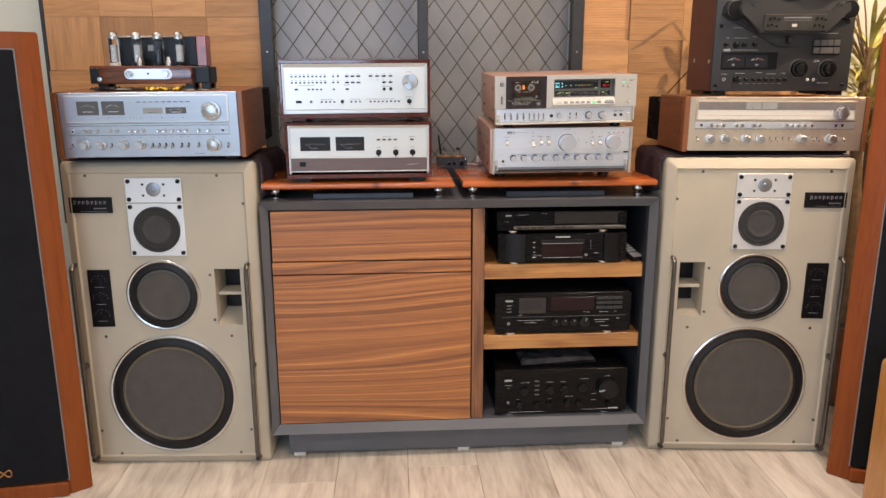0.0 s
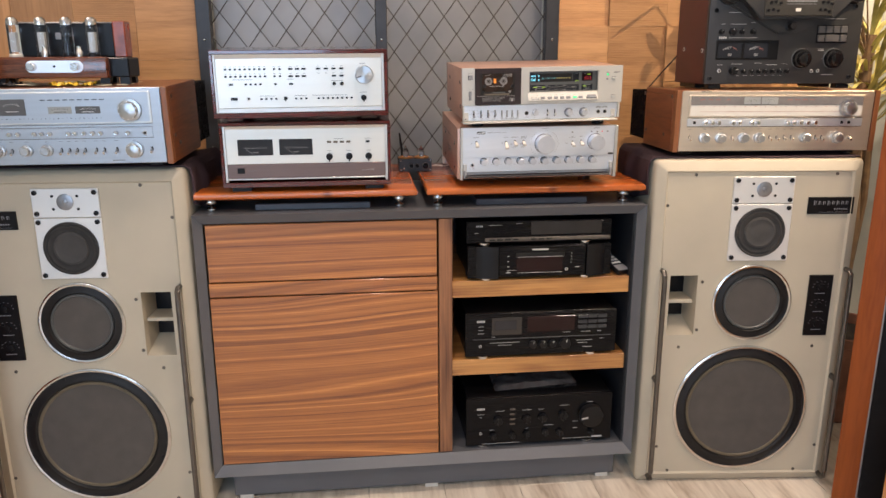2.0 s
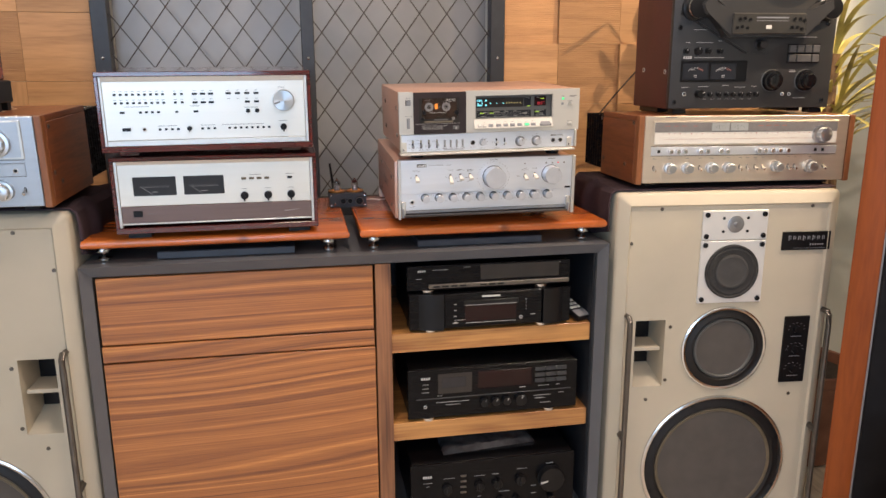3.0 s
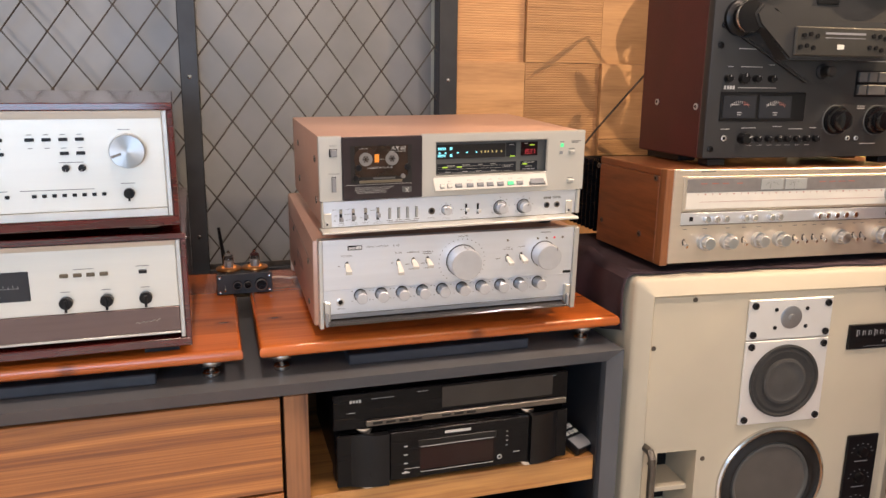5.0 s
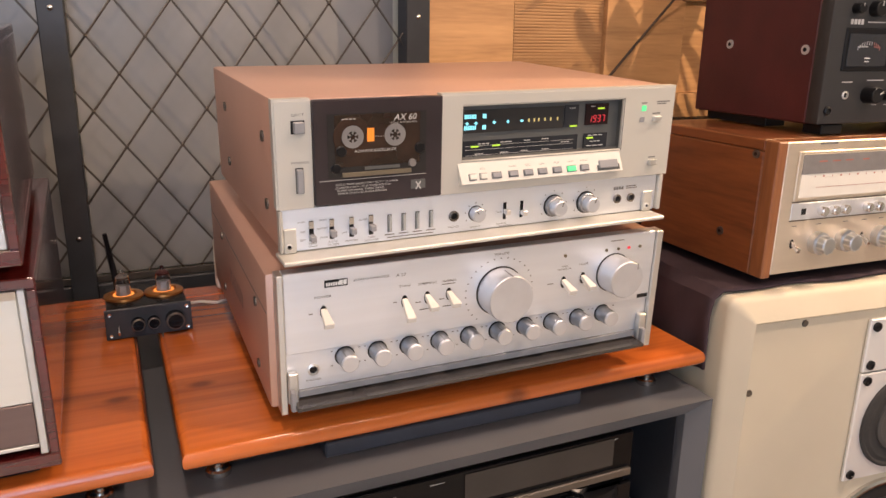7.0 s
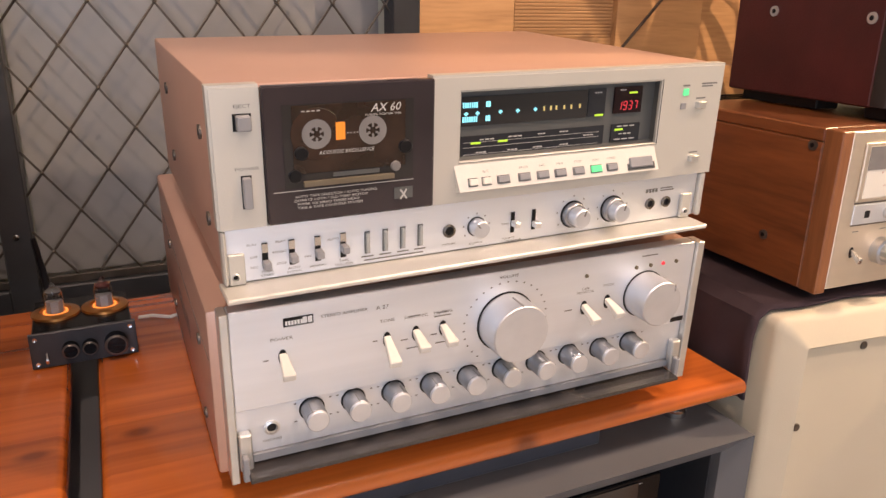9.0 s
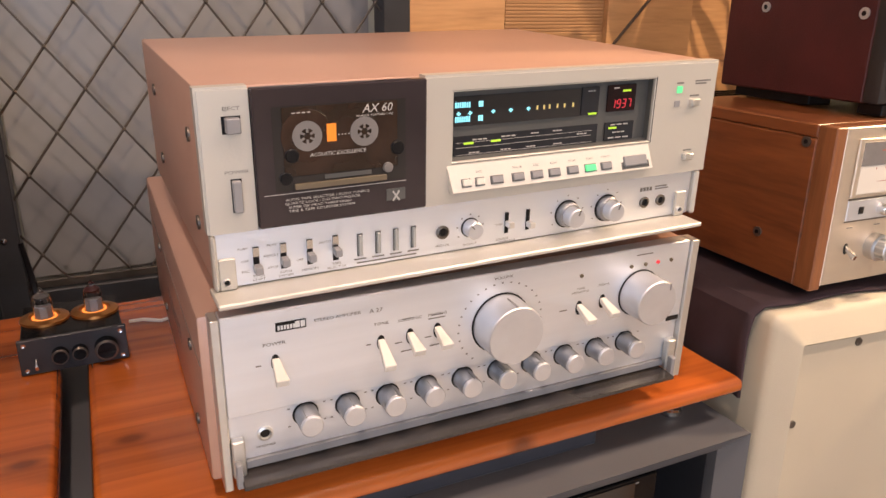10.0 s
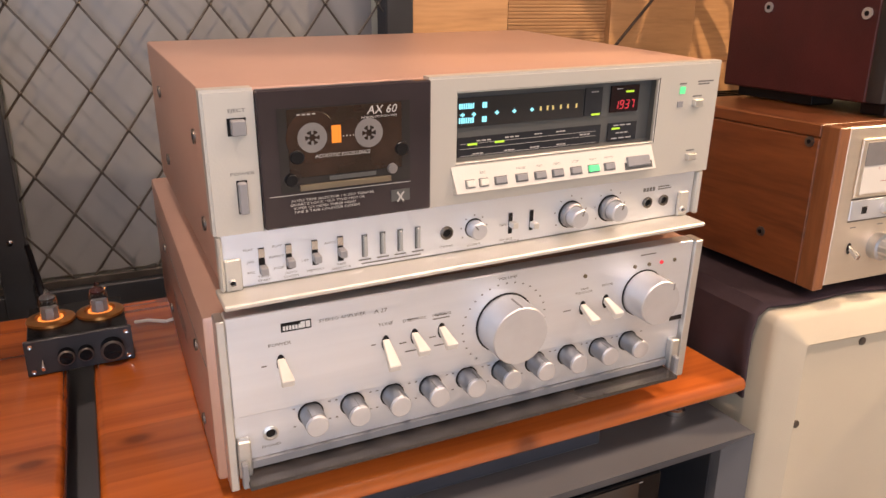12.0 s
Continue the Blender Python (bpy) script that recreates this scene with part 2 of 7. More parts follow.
# metal
M_ALU = plain("brushed_aluminium", (0.62, 0.61, 0.58), 0.36, 0.85, vary=0.03, scale=3, bump=0.03, fine=260, stretch=(1, 8, 30))
# receiver's silver tinted beige: the spotlight's warm light put into the colour
M_WARMLIT_ALU = plain("champagne_and_warmlit_face", (0.72, 0.625, 0.51), 0.36, 0.8, vary=0.03, scale=3, bump=0.03, fine=260, stretch=(1, 8, 30))
M_ALU2 = plain("silver_amplifier_face", (0.76, 0.79, 0.84), 0.34, 0.8, vary=0.03, scale=3, bump=0.03, fine=260, stretch=(1, 8, 30))
# darker, bluer copy of the aluminium: cool daylight put into the colour
M_ALU3 = plain("daylight_tinted_silver", (0.44, 0.47, 0.51), 0.34, 0.8, vary=0.03, scale=3, bump=0.03, fine=260, stretch=(1, 8, 30))
M_BROWN = plain("brown_anodised_band", (0.17, 0.12, 0.11), 0.34, 0.6, vary=0.05, scale=6, stretch=(1, 8, 30))
# mottled red-brown: timber reflected in the glossy panel, put into its colour
M_REDGLOSS = plain("red_lacquer_timber_reflection", (0.26, 0.050, 0.018), 0.2, vary=0.35, scale=24, bump=0.0, coat=0.5, spec=0.5)
M_CREAM = plain("champagne_and_warmlit_face", (0.55, 0.53, 0.48), 0.42, 0.45, vary=0.03, scale=4, bump=0.02, fine=500)
M_PEARL = plain("pale_gold_face", (0.70, 0.69, 0.64), 0.31, 0.5, vary=0.02, scale=3, bump=0.02, fine=300, stretch=(1, 8, 30))
M_KNOB = plain("satin_knob_metal", (0.66, 0.65, 0.63), 0.34, 0.75, vary=0.04, scale=50, bump=0.02, fine=700)
M_CHROME = plain("polished_metal", (0.62, 0.61, 0.60), 0.2, 1.0, vary=0.03, scale=40, bump=0.004)
M_COPPER = plain("copper_beige_metal", (0.52, 0.318, 0.240), 0.36, 0.3, vary=0.05, scale=9, bump=0.03, fine=900)
M_PLATE = plain("silver_driver_plate", (0.72, 0.72, 0.71), 0.42, 0.5, vary=0.04, scale=12, bump=0.02)
M_BAR = plain("dull_handle_metal", (0.13, 0.115, 0.10), 0.38, 0.75, vary=0.15, scale=30)
M_BRASS = plain("warm_ring_metal", (0.62, 0.27, 0.08), 0.3, 0.9, vary=0.08, scale=60)
# plastic, rubber, paper
M_BLACK = plain("black_plastic", (0.006, 0.006, 0.007), 0.32, vary=0.15, scale=30, spec=0.26)
M_GLOSS = plain("glossy_black_knob", (0.006, 0.006, 0.007), 0.12, vary=0.1, scale=30, bump=0.0, spec=0.5)
M_BLACKM = plain("black_brushed_front", (0.004, 0.004, 0.005), 0.2, 0.0, vary=0.1, scale=12, stretch=(1, 4, 14), spec=0.16)
M_REEL = plain("charcoal_front", (0.034, 0.033, 0.033), 0.45, 0.2, vary=0.06, scale=15)
M_MAROON = plain("maroon_vinyl", (0.060, 0.010, 0.010), 0.42, vary=0.2, scale=16, bump=0.06, fine=600)
M_MIDCONE = plain("midrange_cloth", (0.03, 0.029, 0.028), 0.8, vary=0.15, scale=40, bump=0.15, fine=2500)
M_DOME = plain("midrange_dome_cloth", (0.048, 0.046, 0.044), 0.7, vary=0.12, scale=40, bump=0.1, fine=2200)
M_RUBBER = plain("rubber_surround", (0.011, 0.010, 0.010), 0.5, vary=0.2, scale=40, spec=0.3)
M_CONE = plain("driver_cone", (0.075, 0.066, 0.058), 0.75, vary=0.1, scale=22, bump=0.06, fine=900)
M_RING = plain("cone_rim", (0.12, 0.095, 0.06), 0.55, vary=0.2, scale=30)
M_GRILLE = plain("grille_cloth", (0.011, 0.011, 0.013), 0.9, vary=0.15, scale=20, bump=0.12, fine=1600, spec=0.15)
M_WHITE = plain("cream_plastic", (0.62, 0.59, 0.53), 0.4, vary=0.03, scale=30)
M_INK = plain("dark_print", (0.05, 0.05, 0.05), 0.6, vary=0.1)
M_INK_SOFT = plain("grey_print", (0.15, 0.145, 0.135), 0.6, vary=0.1)
M_INKW = plain("white_print", (0.75, 0.74, 0.72), 0.6, vary=0.05)
M_SMOKE = plain("smoked_window", (0.022, 0.02, 0.02), 0.12, vary=0.1, scale=12, bump=0.0)
M_GREYPL = plain("grey_plastic", (0.23, 0.23, 0.24), 0.42, vary=0.05, scale=40)
M_DIAL = plain("dial_back", (0.09, 0.09, 0.09), 0.4, vary=0.1, scale=30)
M_TAPE = plain("brown_tape_shell", (0.022, 0.012, 0.008), 0.2, vary=0.6, scale=28, bump=0.0)
M_PACK = plain("wound_tape", (0.030, 0.014, 0.008), 0.25, vary=0.3, scale=60, bump=0.0)
M_BEZEL = plain("dark_bezel", (0.075, 0.077, 0.075), 0.4, vary=0.05, scale=30)
M_INKG = plain("pale_grey_print", (0.45, 0.44, 0.42), 0.6, vary=0.05)
M_HUB = plain("worn_hub_plastic", (0.17, 0.16, 0.155), 0.4, vary=0.1, scale=60)
M_DIALP = plain("pale_dial", (0.30, 0.31, 0.30), 0.32, vary=0.05, scale=30)
M_REDWIN = plain("dark_red_window", (0.013, 0.003, 0.004), 0.12, vary=0.2, scale=20, bump=0.0, spec=0.3)
M_LEAF = plain("leaf", (0.52, 0.47, 0.15), 0.5, vary=0.5, scale=9, bump=0.05)
M_STEM = plain("dry_stem", (0.16, 0.095, 0.045), 0.8, vary=0.3, scale=30, bump=0.1)
M_CLAY = plain("clay_pot", (0.24, 0.11, 0.07), 0.8, vary=0.2, scale=14, bump=0.1)
M_SOIL = plain("soil", (0.03, 0.022, 0.016), 0.95, vary=0.4, scale=60, bump=0.3)
M_TWIG = plain("dark_twig", (0.035, 0.018, 0.010), 0.7, vary=0.2, scale=60, bump=0.1)
M_VU = plain("dark_meter_face", (0.016, 0.017, 0.022), 0.16, vary=0.1, scale=30, bump=0.0)
M_DOOR = plain("smoked_plum_door", (0.030, 0.023, 0.026), 0.13, vary=0.15, scale=14, bump=0.0)
M_FLAP = plain("dark_glossy_flap", (0.035, 0.030, 0.028), 0.16, vary=0.1, scale=20, bump=0.0)
M_SLAB = plain("slate_coloured_slab", (0.040, 0.046, 0.060), 0.35, vary=0.12, scale=18)
# darker copy of the cap metal: its dark reflections put into the colour
M_BARREL = plain("dark_reflection_metal", (0.30, 0.31, 0.33), 0.36, 0.8, vary=0.06, scale=60, bump=0.03, fine=900)
M_CAP = plain("satin_knob_cap", (0.60, 0.62, 0.66), 0.4, 0.75, vary=0.04, scale=50, bump=0.02, fine=700)
M_HEADPL = plain("head_plate_metal", (0.060, 0.056, 0.050), 0.36, 0.5, vary=0.12, scale=30)
M_KEYG = plain("key_grey", (0.085, 0.08, 0.078), 0.42, vary=0.06)
M_INKRD = plain("faint_red_print", (0.34, 0.12, 0.09), 0.6, vary=0.1)
M_SPUN = spun("spun_metal", (0.50, 0.51, 0.52), 0.33)
M_CLEAR = glass("clear_glass")
M_BAG = plain("clear_wrap", (0.09, 0.09, 0.095), 0.15, 0.3, vary=0.5, scale=25, bump=0.2, fine=90)
M_PAPER = plain("crumpled_wrapper", (0.62, 0.58, 0.45), 0.5, vary=0.35, scale=18, bump=0.1)
M_YELLOW = plain("yellow_wrapper", (0.75, 0.50, 0.04), 0.5, vary=0.2, scale=18)
G_CYAN = glow("cyan_segments", (0.25, 0.85, 0.95), 1.6)
G_AMBER = glow("amber_segments", (0.95, 0.75, 0.25), 0.7)
G_GREEN = glow("green_lamp", (0.12, 0.95, 0.35), 0.9)
G_LIME = glow("lime_lamp", (0.55, 0.9, 0.05), 0.9)
G_RED = glow("red_digits", (1.0, 0.06, 0.08), 0.7)
G_ORANGE = glow("lit_tape_label", (1.0, 0.28, 0.02), 0.9)
# orange emission in place of light reflected by the copper tube rings
G_RING = glow("copper_ring_glow", (1.0, 0.30, 0.05), 1.6)
G_LENS = glow("downlight_lens", WARM, 6.0)


# ---------------------------------------------------------------- builders
def box(bm, x0, x1, y0, y1, z0, z1, bev=0.0, seg=1, m=None):
    g = bmesh.ops.create_cube(bm, size=1.0)["verts"]
    mat = Matrix.Translation(((x0 + x1) / 2, (y0 + y1) / 2, (z0 + z1) / 2)) @ Matrix.Diagonal((x1 - x0, y1 - y0, z1 - z0, 1))
    bmesh.ops.transform(bm, matrix=(m @ mat) if m else mat, verts=g)
    if bev:
        e = {ed for v in g for ed in v.link_edges}
        bmesh.ops.bevel(bm, geom=list(e), offset=bev, segments=seg, affect="EDGES", profile=0.5)


def cyl(bm, x, y, z, r, h, axis="y", r2=None, n=24, m=None):
    """A cylinder or cone that starts at x, y, z and grows h metres: towards the viewer for y, upwards for z, to the right for x."""
    turn = {"y": Matrix.Rotation(radians(90), 4, "X"), "z": Matrix.Identity(4), "x": Matrix.Rotation(radians(90), 4, "Y")}[axis]
    mat = Matrix.Translation((x, y, z)) @ turn @ Matrix.Translation((0, 0, h / 2))
    bmesh.ops.create_cone(bm, cap_ends=True, segments=n, radius1=r, radius2=r if r2 is None else r2, depth=h, matrix=(m @ mat) if m else mat)


def lathe(bm, prof, x=0, y=0, z=0, axis="y", n=32):
    """Turn a profile of (radius, height) pairs about an axis."""
    turn = {"y": Matrix.Rotation(radians(90), 4, "X"), "z": Matrix.Identity(4)}[axis]
    mat = Matrix.Translation((x, y, z)) @ turn
    rings = []
    for r, h in prof:
        if r < 1e-6:
            rings.append([bm.verts.new(mat @ Vector((0, 0, h)))])
        else:
            rings.append([bm.verts.new(mat @ Vector((r * math.cos(2 * math.pi * k / n), r * math.sin(2 * math.pi * k / n), h))) for k in range(n)])
    for a, b in zip(rings, rings[1:]):
        for k in range(n):
            j = (k + 1) % n
            vs = [a[k % len(a)], a[j % len(a)], b[j % len(b)], b[k % len(b)]]
            u = []
            for v in vs:
                if v not in u:
                    u.append(v)
            if len(u) > 2:
                bm.faces.new(u)


def prism(bm, pts, z0, z1):
    """A plan outline (anticlockwise) carried from z0 to z1."""
    lo, hi = [bm.verts.new((x, y, z0)) for x, y in pts], [bm.verts.new((x, y, z1)) for x, y in pts]
    k = len(pts)
    bm.faces.new(lo[::-1]), bm.faces.new(hi)
    for i in range(k):
        j = (i + 1) % k
        bm.faces.new((lo[i], lo[j], hi[j], hi[i]))


def tube(bm, pts, r, n=8, r_end=None):
    """A round bar along a line of points."""
    pts = [Vector(p) for p in pts]
    rings = []
    for i, p in enumerate(pts):
        d = (pts[min(i + 1, len(pts) - 1)] - pts[max(i - 1, 0)]).normalized()
        s = d.orthogonal().normalized() if abs(d.z) > 0.99 else d.cross(Vector((0, 0, 1))).normalized()
        u = s.cross(d)
        rad = r if r_end is None else r + (r_end - r) * i / (len(pts) - 1)
        rings.append([bm.verts.new(p + rad * (s * math.cos(2 * math.pi * k / n) + u * math.sin(2 * math.pi * k / n))) for k in range(n)])
    for a, b in zip(rings, rings[1:]):
        for k in range(n):
            bm.faces.new((a[k], a[(k + 1) % n], b[(k + 1) % n], b[k]))
    bm.faces.new(rings[0][::-1]), bm.faces.new(rings[-1])


def mesh_of(name, bm, mat, smooth=True):
    bmesh.ops.recalc_face_normals(bm, faces=bm.faces)
    me = bpy.data.meshes.new(name)
    bm.to_mesh(me)
    bm.free()
    for q in mat if isinstance(mat, (list, tuple)) else [mat]:
        me.materials.append(q)
    if smooth:
        me.shade_smooth()
        me.set_sharp_from_angle(angle=radians(32))
    return me


def part(name, bm, mat, parent, label="", m=None):
    """One bmesh as one mesh object under a thing or a part."""
    ob = new(name, mesh_of(name, bm, mat))
    ob.parent = parent
    if m:
        ob.matrix_basis = m
    small = name in ("lettering", "print", "scale", "dial_print", "digits", "level_meter", "scale_meter", "indicator", "flute")
    return tagged(ob, label, kind="stuff" if small else "")


def thing(name, m, label, category, group=""):
    ob = new(name)
    ob.empty_display_size = 0.05
    ob.matrix_basis = m
    return tagged(ob, label, category, group)


def whole(name, bm, mat, label, category="", m=None, kind="", group=""):
    ob = new(name, mesh_of(name, bm, mat))
    if m:
        ob.matrix_basis = m
    return tagged(ob, label, category, group, kind)


def pbox(name, mat, parent, x0, x1, y0, y1, z0, z1, bev=0.0, label="", seg=1):
    bm = bmesh.new()
    box(bm, x0, x1, y0, y1, z0, z1, bev, seg)
    return part(name, bm, mat, parent, label)


def pcyl(name, mat, parent, x, y, z, r, h, axis="y", r2=None, n=24, label=""):
    bm = bmesh.new()
    cyl(bm, x, y, z, r, h, axis, r2, n)
    return part(name, bm, mat, parent, label)


TEXTS = {}


def text_mesh(s):
    if s not in TEXTS:
        cu = bpy.data.curves.new("lettering", "FONT")
        cu.body, cu.size, cu.resolution_u = s, 1.0, 2
        cu.align_x, cu.align_y = "CENTER", "CENTER"
        ob = new("lettering", cu)
        bpy.context.view_layer.update()
        TEXTS[s] = bpy.data.meshes.new_from_object(ob.evaluated_get(bpy.context.evaluated_depsgraph_get()))
        bpy.data.objects.remove(ob)
        bpy.data.curves.remove(cu)
    return TEXTS[s]


def letter(bm, s, x, z, size, y=-0.0004, slant=0.0, wide=1.0, side=0.0):
    """Words on an upright face that looks along -y."""
    old = len(bm.verts)
    bm.from_mesh(text_mesh(s))
    bm.verts.ensure_lookup_table()
    m = Matrix.Translation((x, y, z)) @ Matrix.Rotation(radians(90), 4, "X") @ Matrix(((size * wide, slant * size, 0, 0), (0, size, 0, 0), (0, 0, 1, 0), (0, 0, 0, 1)))
    bmesh.ops.transform(bm, matrix=m, verts=bm.verts[old:])


def dash(bm, x, z, w, h, y=-0.0003):
    """A flat bar in place of small print."""
    vs = [bm.verts.new((x + a * w / 2, y, z + b * h / 2)) for a, b in ((-1, -1), (1, -1), (1, 1), (-1, 1))]
    bm.faces.new(vs)


for words in ("EJECT", "POWER", "AX 60", "ACOUSTIC EXCELLENCE", "AUTO TAPE SELECTOR / AUTO TUNING", "QUARTZ LOCK / D.D TWO MOTOR", "SUPER GX HEAD THREE HEAD",
              "TIME & TAPE COUNTER SYSTEM", "STEREO AMPLIFIER", "TONE", "SUBSONIC", "MUTING", "VOLUME", "PHONES", "MEMORY", "AUTO", "PLAY", "STOP", "REPEAT",
              "OFF", "REC", "TIMER", "START", "SYSTEM", "TAPE", "SELECTOR", "PAUSE", "REW", "F.FWD", "SOURCE", "MONITOR", "OUTPUT", "TAPE MONITOR",
              "MODE", "NORMAL POSITION TYPE", "REFERENCE", "NORMAL", "METAL", "AB"):
    text_mesh(words)


# ---------------------------------------------------------------- the room
X0, X1, Y0, Y1, ZC = -2.9, 2.9, -2.9, 2.93, 2.70


def setting(name, mat, x0, x1, y0, y1, z0, z1, label, category):
    bm = bmesh.new()
    box(bm, x0, x1, y0, y1, z0, z1)
    return whole(name, bm, mat, label, category, kind="structure")


floor = setting("floor", M_GREY_SHADE, X0 - 0.15, X1 + 0.15, Y0 - 0.15, Y1 + 0.15, -0.12, -0.008, "pale oak-look plank floor, matt and lightly grained", "floor")
wall_north = setting("wall_north", M_WALL, X0 - 0.15, X1 + 0.15, Y1, Y1 + 0.15, 0, ZC, "pale grey-green plaster wall behind the timber blocks", "wall")
wall_west = setting("wall_west", M_WALL, X0 - 0.15, X0, Y0, Y1, 0, ZC, "pale grey-green plaster side wall", "wall")
wall_east = setting("wall_east", M_WALL, X1, X1 + 0.15, Y0, Y1, 0, ZC, "pale grey-green plaster side wall by the plant", "wall")
ceiling = setting("ceiling", M_CEIL, X0 - 0.15, X1 + 0.15, Y0 - 0.15, Y1 + 0.15, ZC, ZC + 0.12, "plain off-white ceiling with downlights", "ceiling")
# the wall behind the viewer, round a window opening
WX0, WX1, WZ0, WZ1 = -2.3, 0.1, 0.70, 2.40
bm = bmesh.new()
box(bm, WX1, X1 + 0.15, Y0 - 0.15, Y0, 0, ZC)
box(bm, X0 - 0.15, WX0, Y0 - 0.15, Y0, 0, ZC)
box(bm, WX0, WX1, Y0 - 0.15, Y0, 0, WZ0)
box(bm, WX0, WX1, Y0 - 0.15, Y0, WZ1, ZC)
wall_south = whole("wall_south", bm, M_WALL, "pale plaster wall with a wide shop window", "wall", kind="structure")
window_1 = tagged(new("window_1"), "wide shop window in a dark metal frame", "window", kind="structure")
bm = bmesh.new()
for a, b, c, d in ((WX0, WX1, WZ0, WZ0 + 0.05), (WX0, WX1, WZ1 - 0.05, WZ1), (WX0, WX0 + 0.05, WZ0 + 0.05, WZ1 - 0.05), (WX1 - 0.05, WX1, WZ0 + 0.05, WZ1 - 0.05), (-1.125, -1.075, WZ0 + 0.05, WZ1 - 0.05)):
    box(bm, a, b, Y0 - 0.12, Y0 - 0.06, c, d)
part("window_frame", bm, M_IRON, window_1)
for lx, ly, watts in DOWNLIGHTS:
    dl = thing("ceiling_downlight", pose(lx, ly, ZC), "round recessed ceiling downlight with a white rim", "ceiling light", "ceiling downlights")
    bm = bmesh.new()
    lathe(bm, [(0.085, 0.0), (0.085, -0.012), (0.105, -0.012), (0.105, 0.0)], axis="z", n=28)
    part("rim", bm, M_WHITE, dl)
    pcyl("lens", G_LENS, dl, 0, 0, -0.004, 0.084, 0.003, "z", n=28)
tr = thing("track_spotlight", pose(2.35, 1.75, 2.45), "small black spotlight hanging from the ceiling", "spotlight")
bm = bmesh.new()
cyl(bm, 0, 0, 0.06, 0.008, 0.19, "z", n=10)
part("stem", bm, M_BLACK, tr)
bm = bmesh.new()
q = look((0, 0, 0), (-1.2, 1.11, -1.1))
for r, a, b in ((0.036, 0.02, 0.12),):
    n = 20
    ring = [[bm.verts.new(q @ Vector((r * math.cos(2 * math.pi * k / n), r * math.sin(2 * math.pi * k / n), w))) for k in range(n)] for w in (0.0, b)]
    for k in range(n):
        bm.faces.new((ring[0][k], ring[0][(k + 1) % n], ring[1][(k + 1) % n], ring[1][k]))
    bm.faces.new(ring[1])
part("shade", bm, M_BLACK, tr)

# ---------------------------------------------------------------- screen of iron bars and wire mesh
SY = 2.862
screen = tagged(new("wall_screen"), "dark iron frame filled with diamond wire mesh over a smoked sheet", "screen", kind="structure")
BARS = [(-0.571, -0.523), (0.043, 0.083), (0.655, 0.703)]
for a, b in BARS:
    bar = pbox("bar", M_IRON, screen, a, b, SY - 0.016, SY + 0.03, 0.86, 2.3, 0.002)
    for zz in (1.0, 1.372, 1.74):
        bm = bmesh.new()
        lathe(bm, [(0.0045, 0), (0.0045, 0.001), (0.002, 0.0025), (0, 0.0028)], (a + b) / 2, SY - 0.0162, zz, n=10)
        part("bolt", bm, M_CHROME, bar)
for a, b, KX, KZ in ((-0.523, 0.043, -0.4925, 1.464), (0.083, 0.655, 0.108, 1.331)):
    pbox("rail", M_IRON, screen, a, b, SY - 0.012, SY + 0.03, 0.862, 0.915, 0.002)
    pbox("rail", M_IRON, screen, a, b, SY - 0.012, SY + 0.03, 2.26, 2.3, 0.002)
    pbox("sheet", M_SHEET, screen, a, b, SY + 0.058, SY + 0.064, 0.915, 2.26)
    pbox("lip", M_WIRE, screen, a, b, SY - 0.002, SY + 0.004, 0.916, 0.928, 0.001)
    # woven wire: crossing zigzag strands
    DX, DZ = 0.0897, 0.1208
    bm = bmesh.new()
    z0, z1 = 0.928, 2.26
    for s in (1, -1):
        k0 = -60
        for k in range(k0, 61):
            # strand: x = KX + k*DX + s*(z-KZ)*DX/DZ, cut to the opening
            pts = []
            steps = int((z1 - z0) / (DZ / 2)) + 2
            f = lambda z: KX + k * DX + s * (z - KZ) * DX / DZ
            za, zb = z0, z1
            xa, xb = f(za), f(zb)
            lo, hi = (za, zb)
            if s > 0:
                lo, hi = max(za, KZ + (a - KX - k * DX) * DZ / DX), min(zb, KZ + (b - KX - k * DX) * DZ / DX)
            else:
                lo, hi = max(za, KZ - (b - KX - k * DX) * DZ / DX), min(zb, KZ - (a - KX - k * DX) * DZ / DX)
            if hi - lo < 0.004:
                continue
            tube(bm, [(f(lo), SY + s * 0.0016, lo), (f(hi), SY + s * 0.0016, hi)], 0.0019, 5)
    i0, i1 = int((a - KX) / (DX / 2)), int((b - KX) / (DX / 2))
    for i in range(i0, i1 + 1):
        for j in range(-10, 14):
            x, z = KX + i * DX / 2, KZ + j * DZ / 2
            if (i + j) % 2 == 0 and a + 0.004 < x < b - 0.004 and z0 + 0.004 < z < z1:
                lathe(bm, [(0, -0.005), (0.0032, -0.003), (0.0034, 0), (0.0032, 0.003), (0, 0.005)], x, SY - 0.001, z, n=6)
    tagged(part("wire_mesh", bm, M_WIRE, screen), kind="stuff")

# ---------------------------------------------------------------- timber blocks on the wall
blocks = tagged(new("wall_blocks"), "brown timber wall blocks of uneven thickness with open joints", "wall cladding", kind="structure")
rng = random.Random(5)


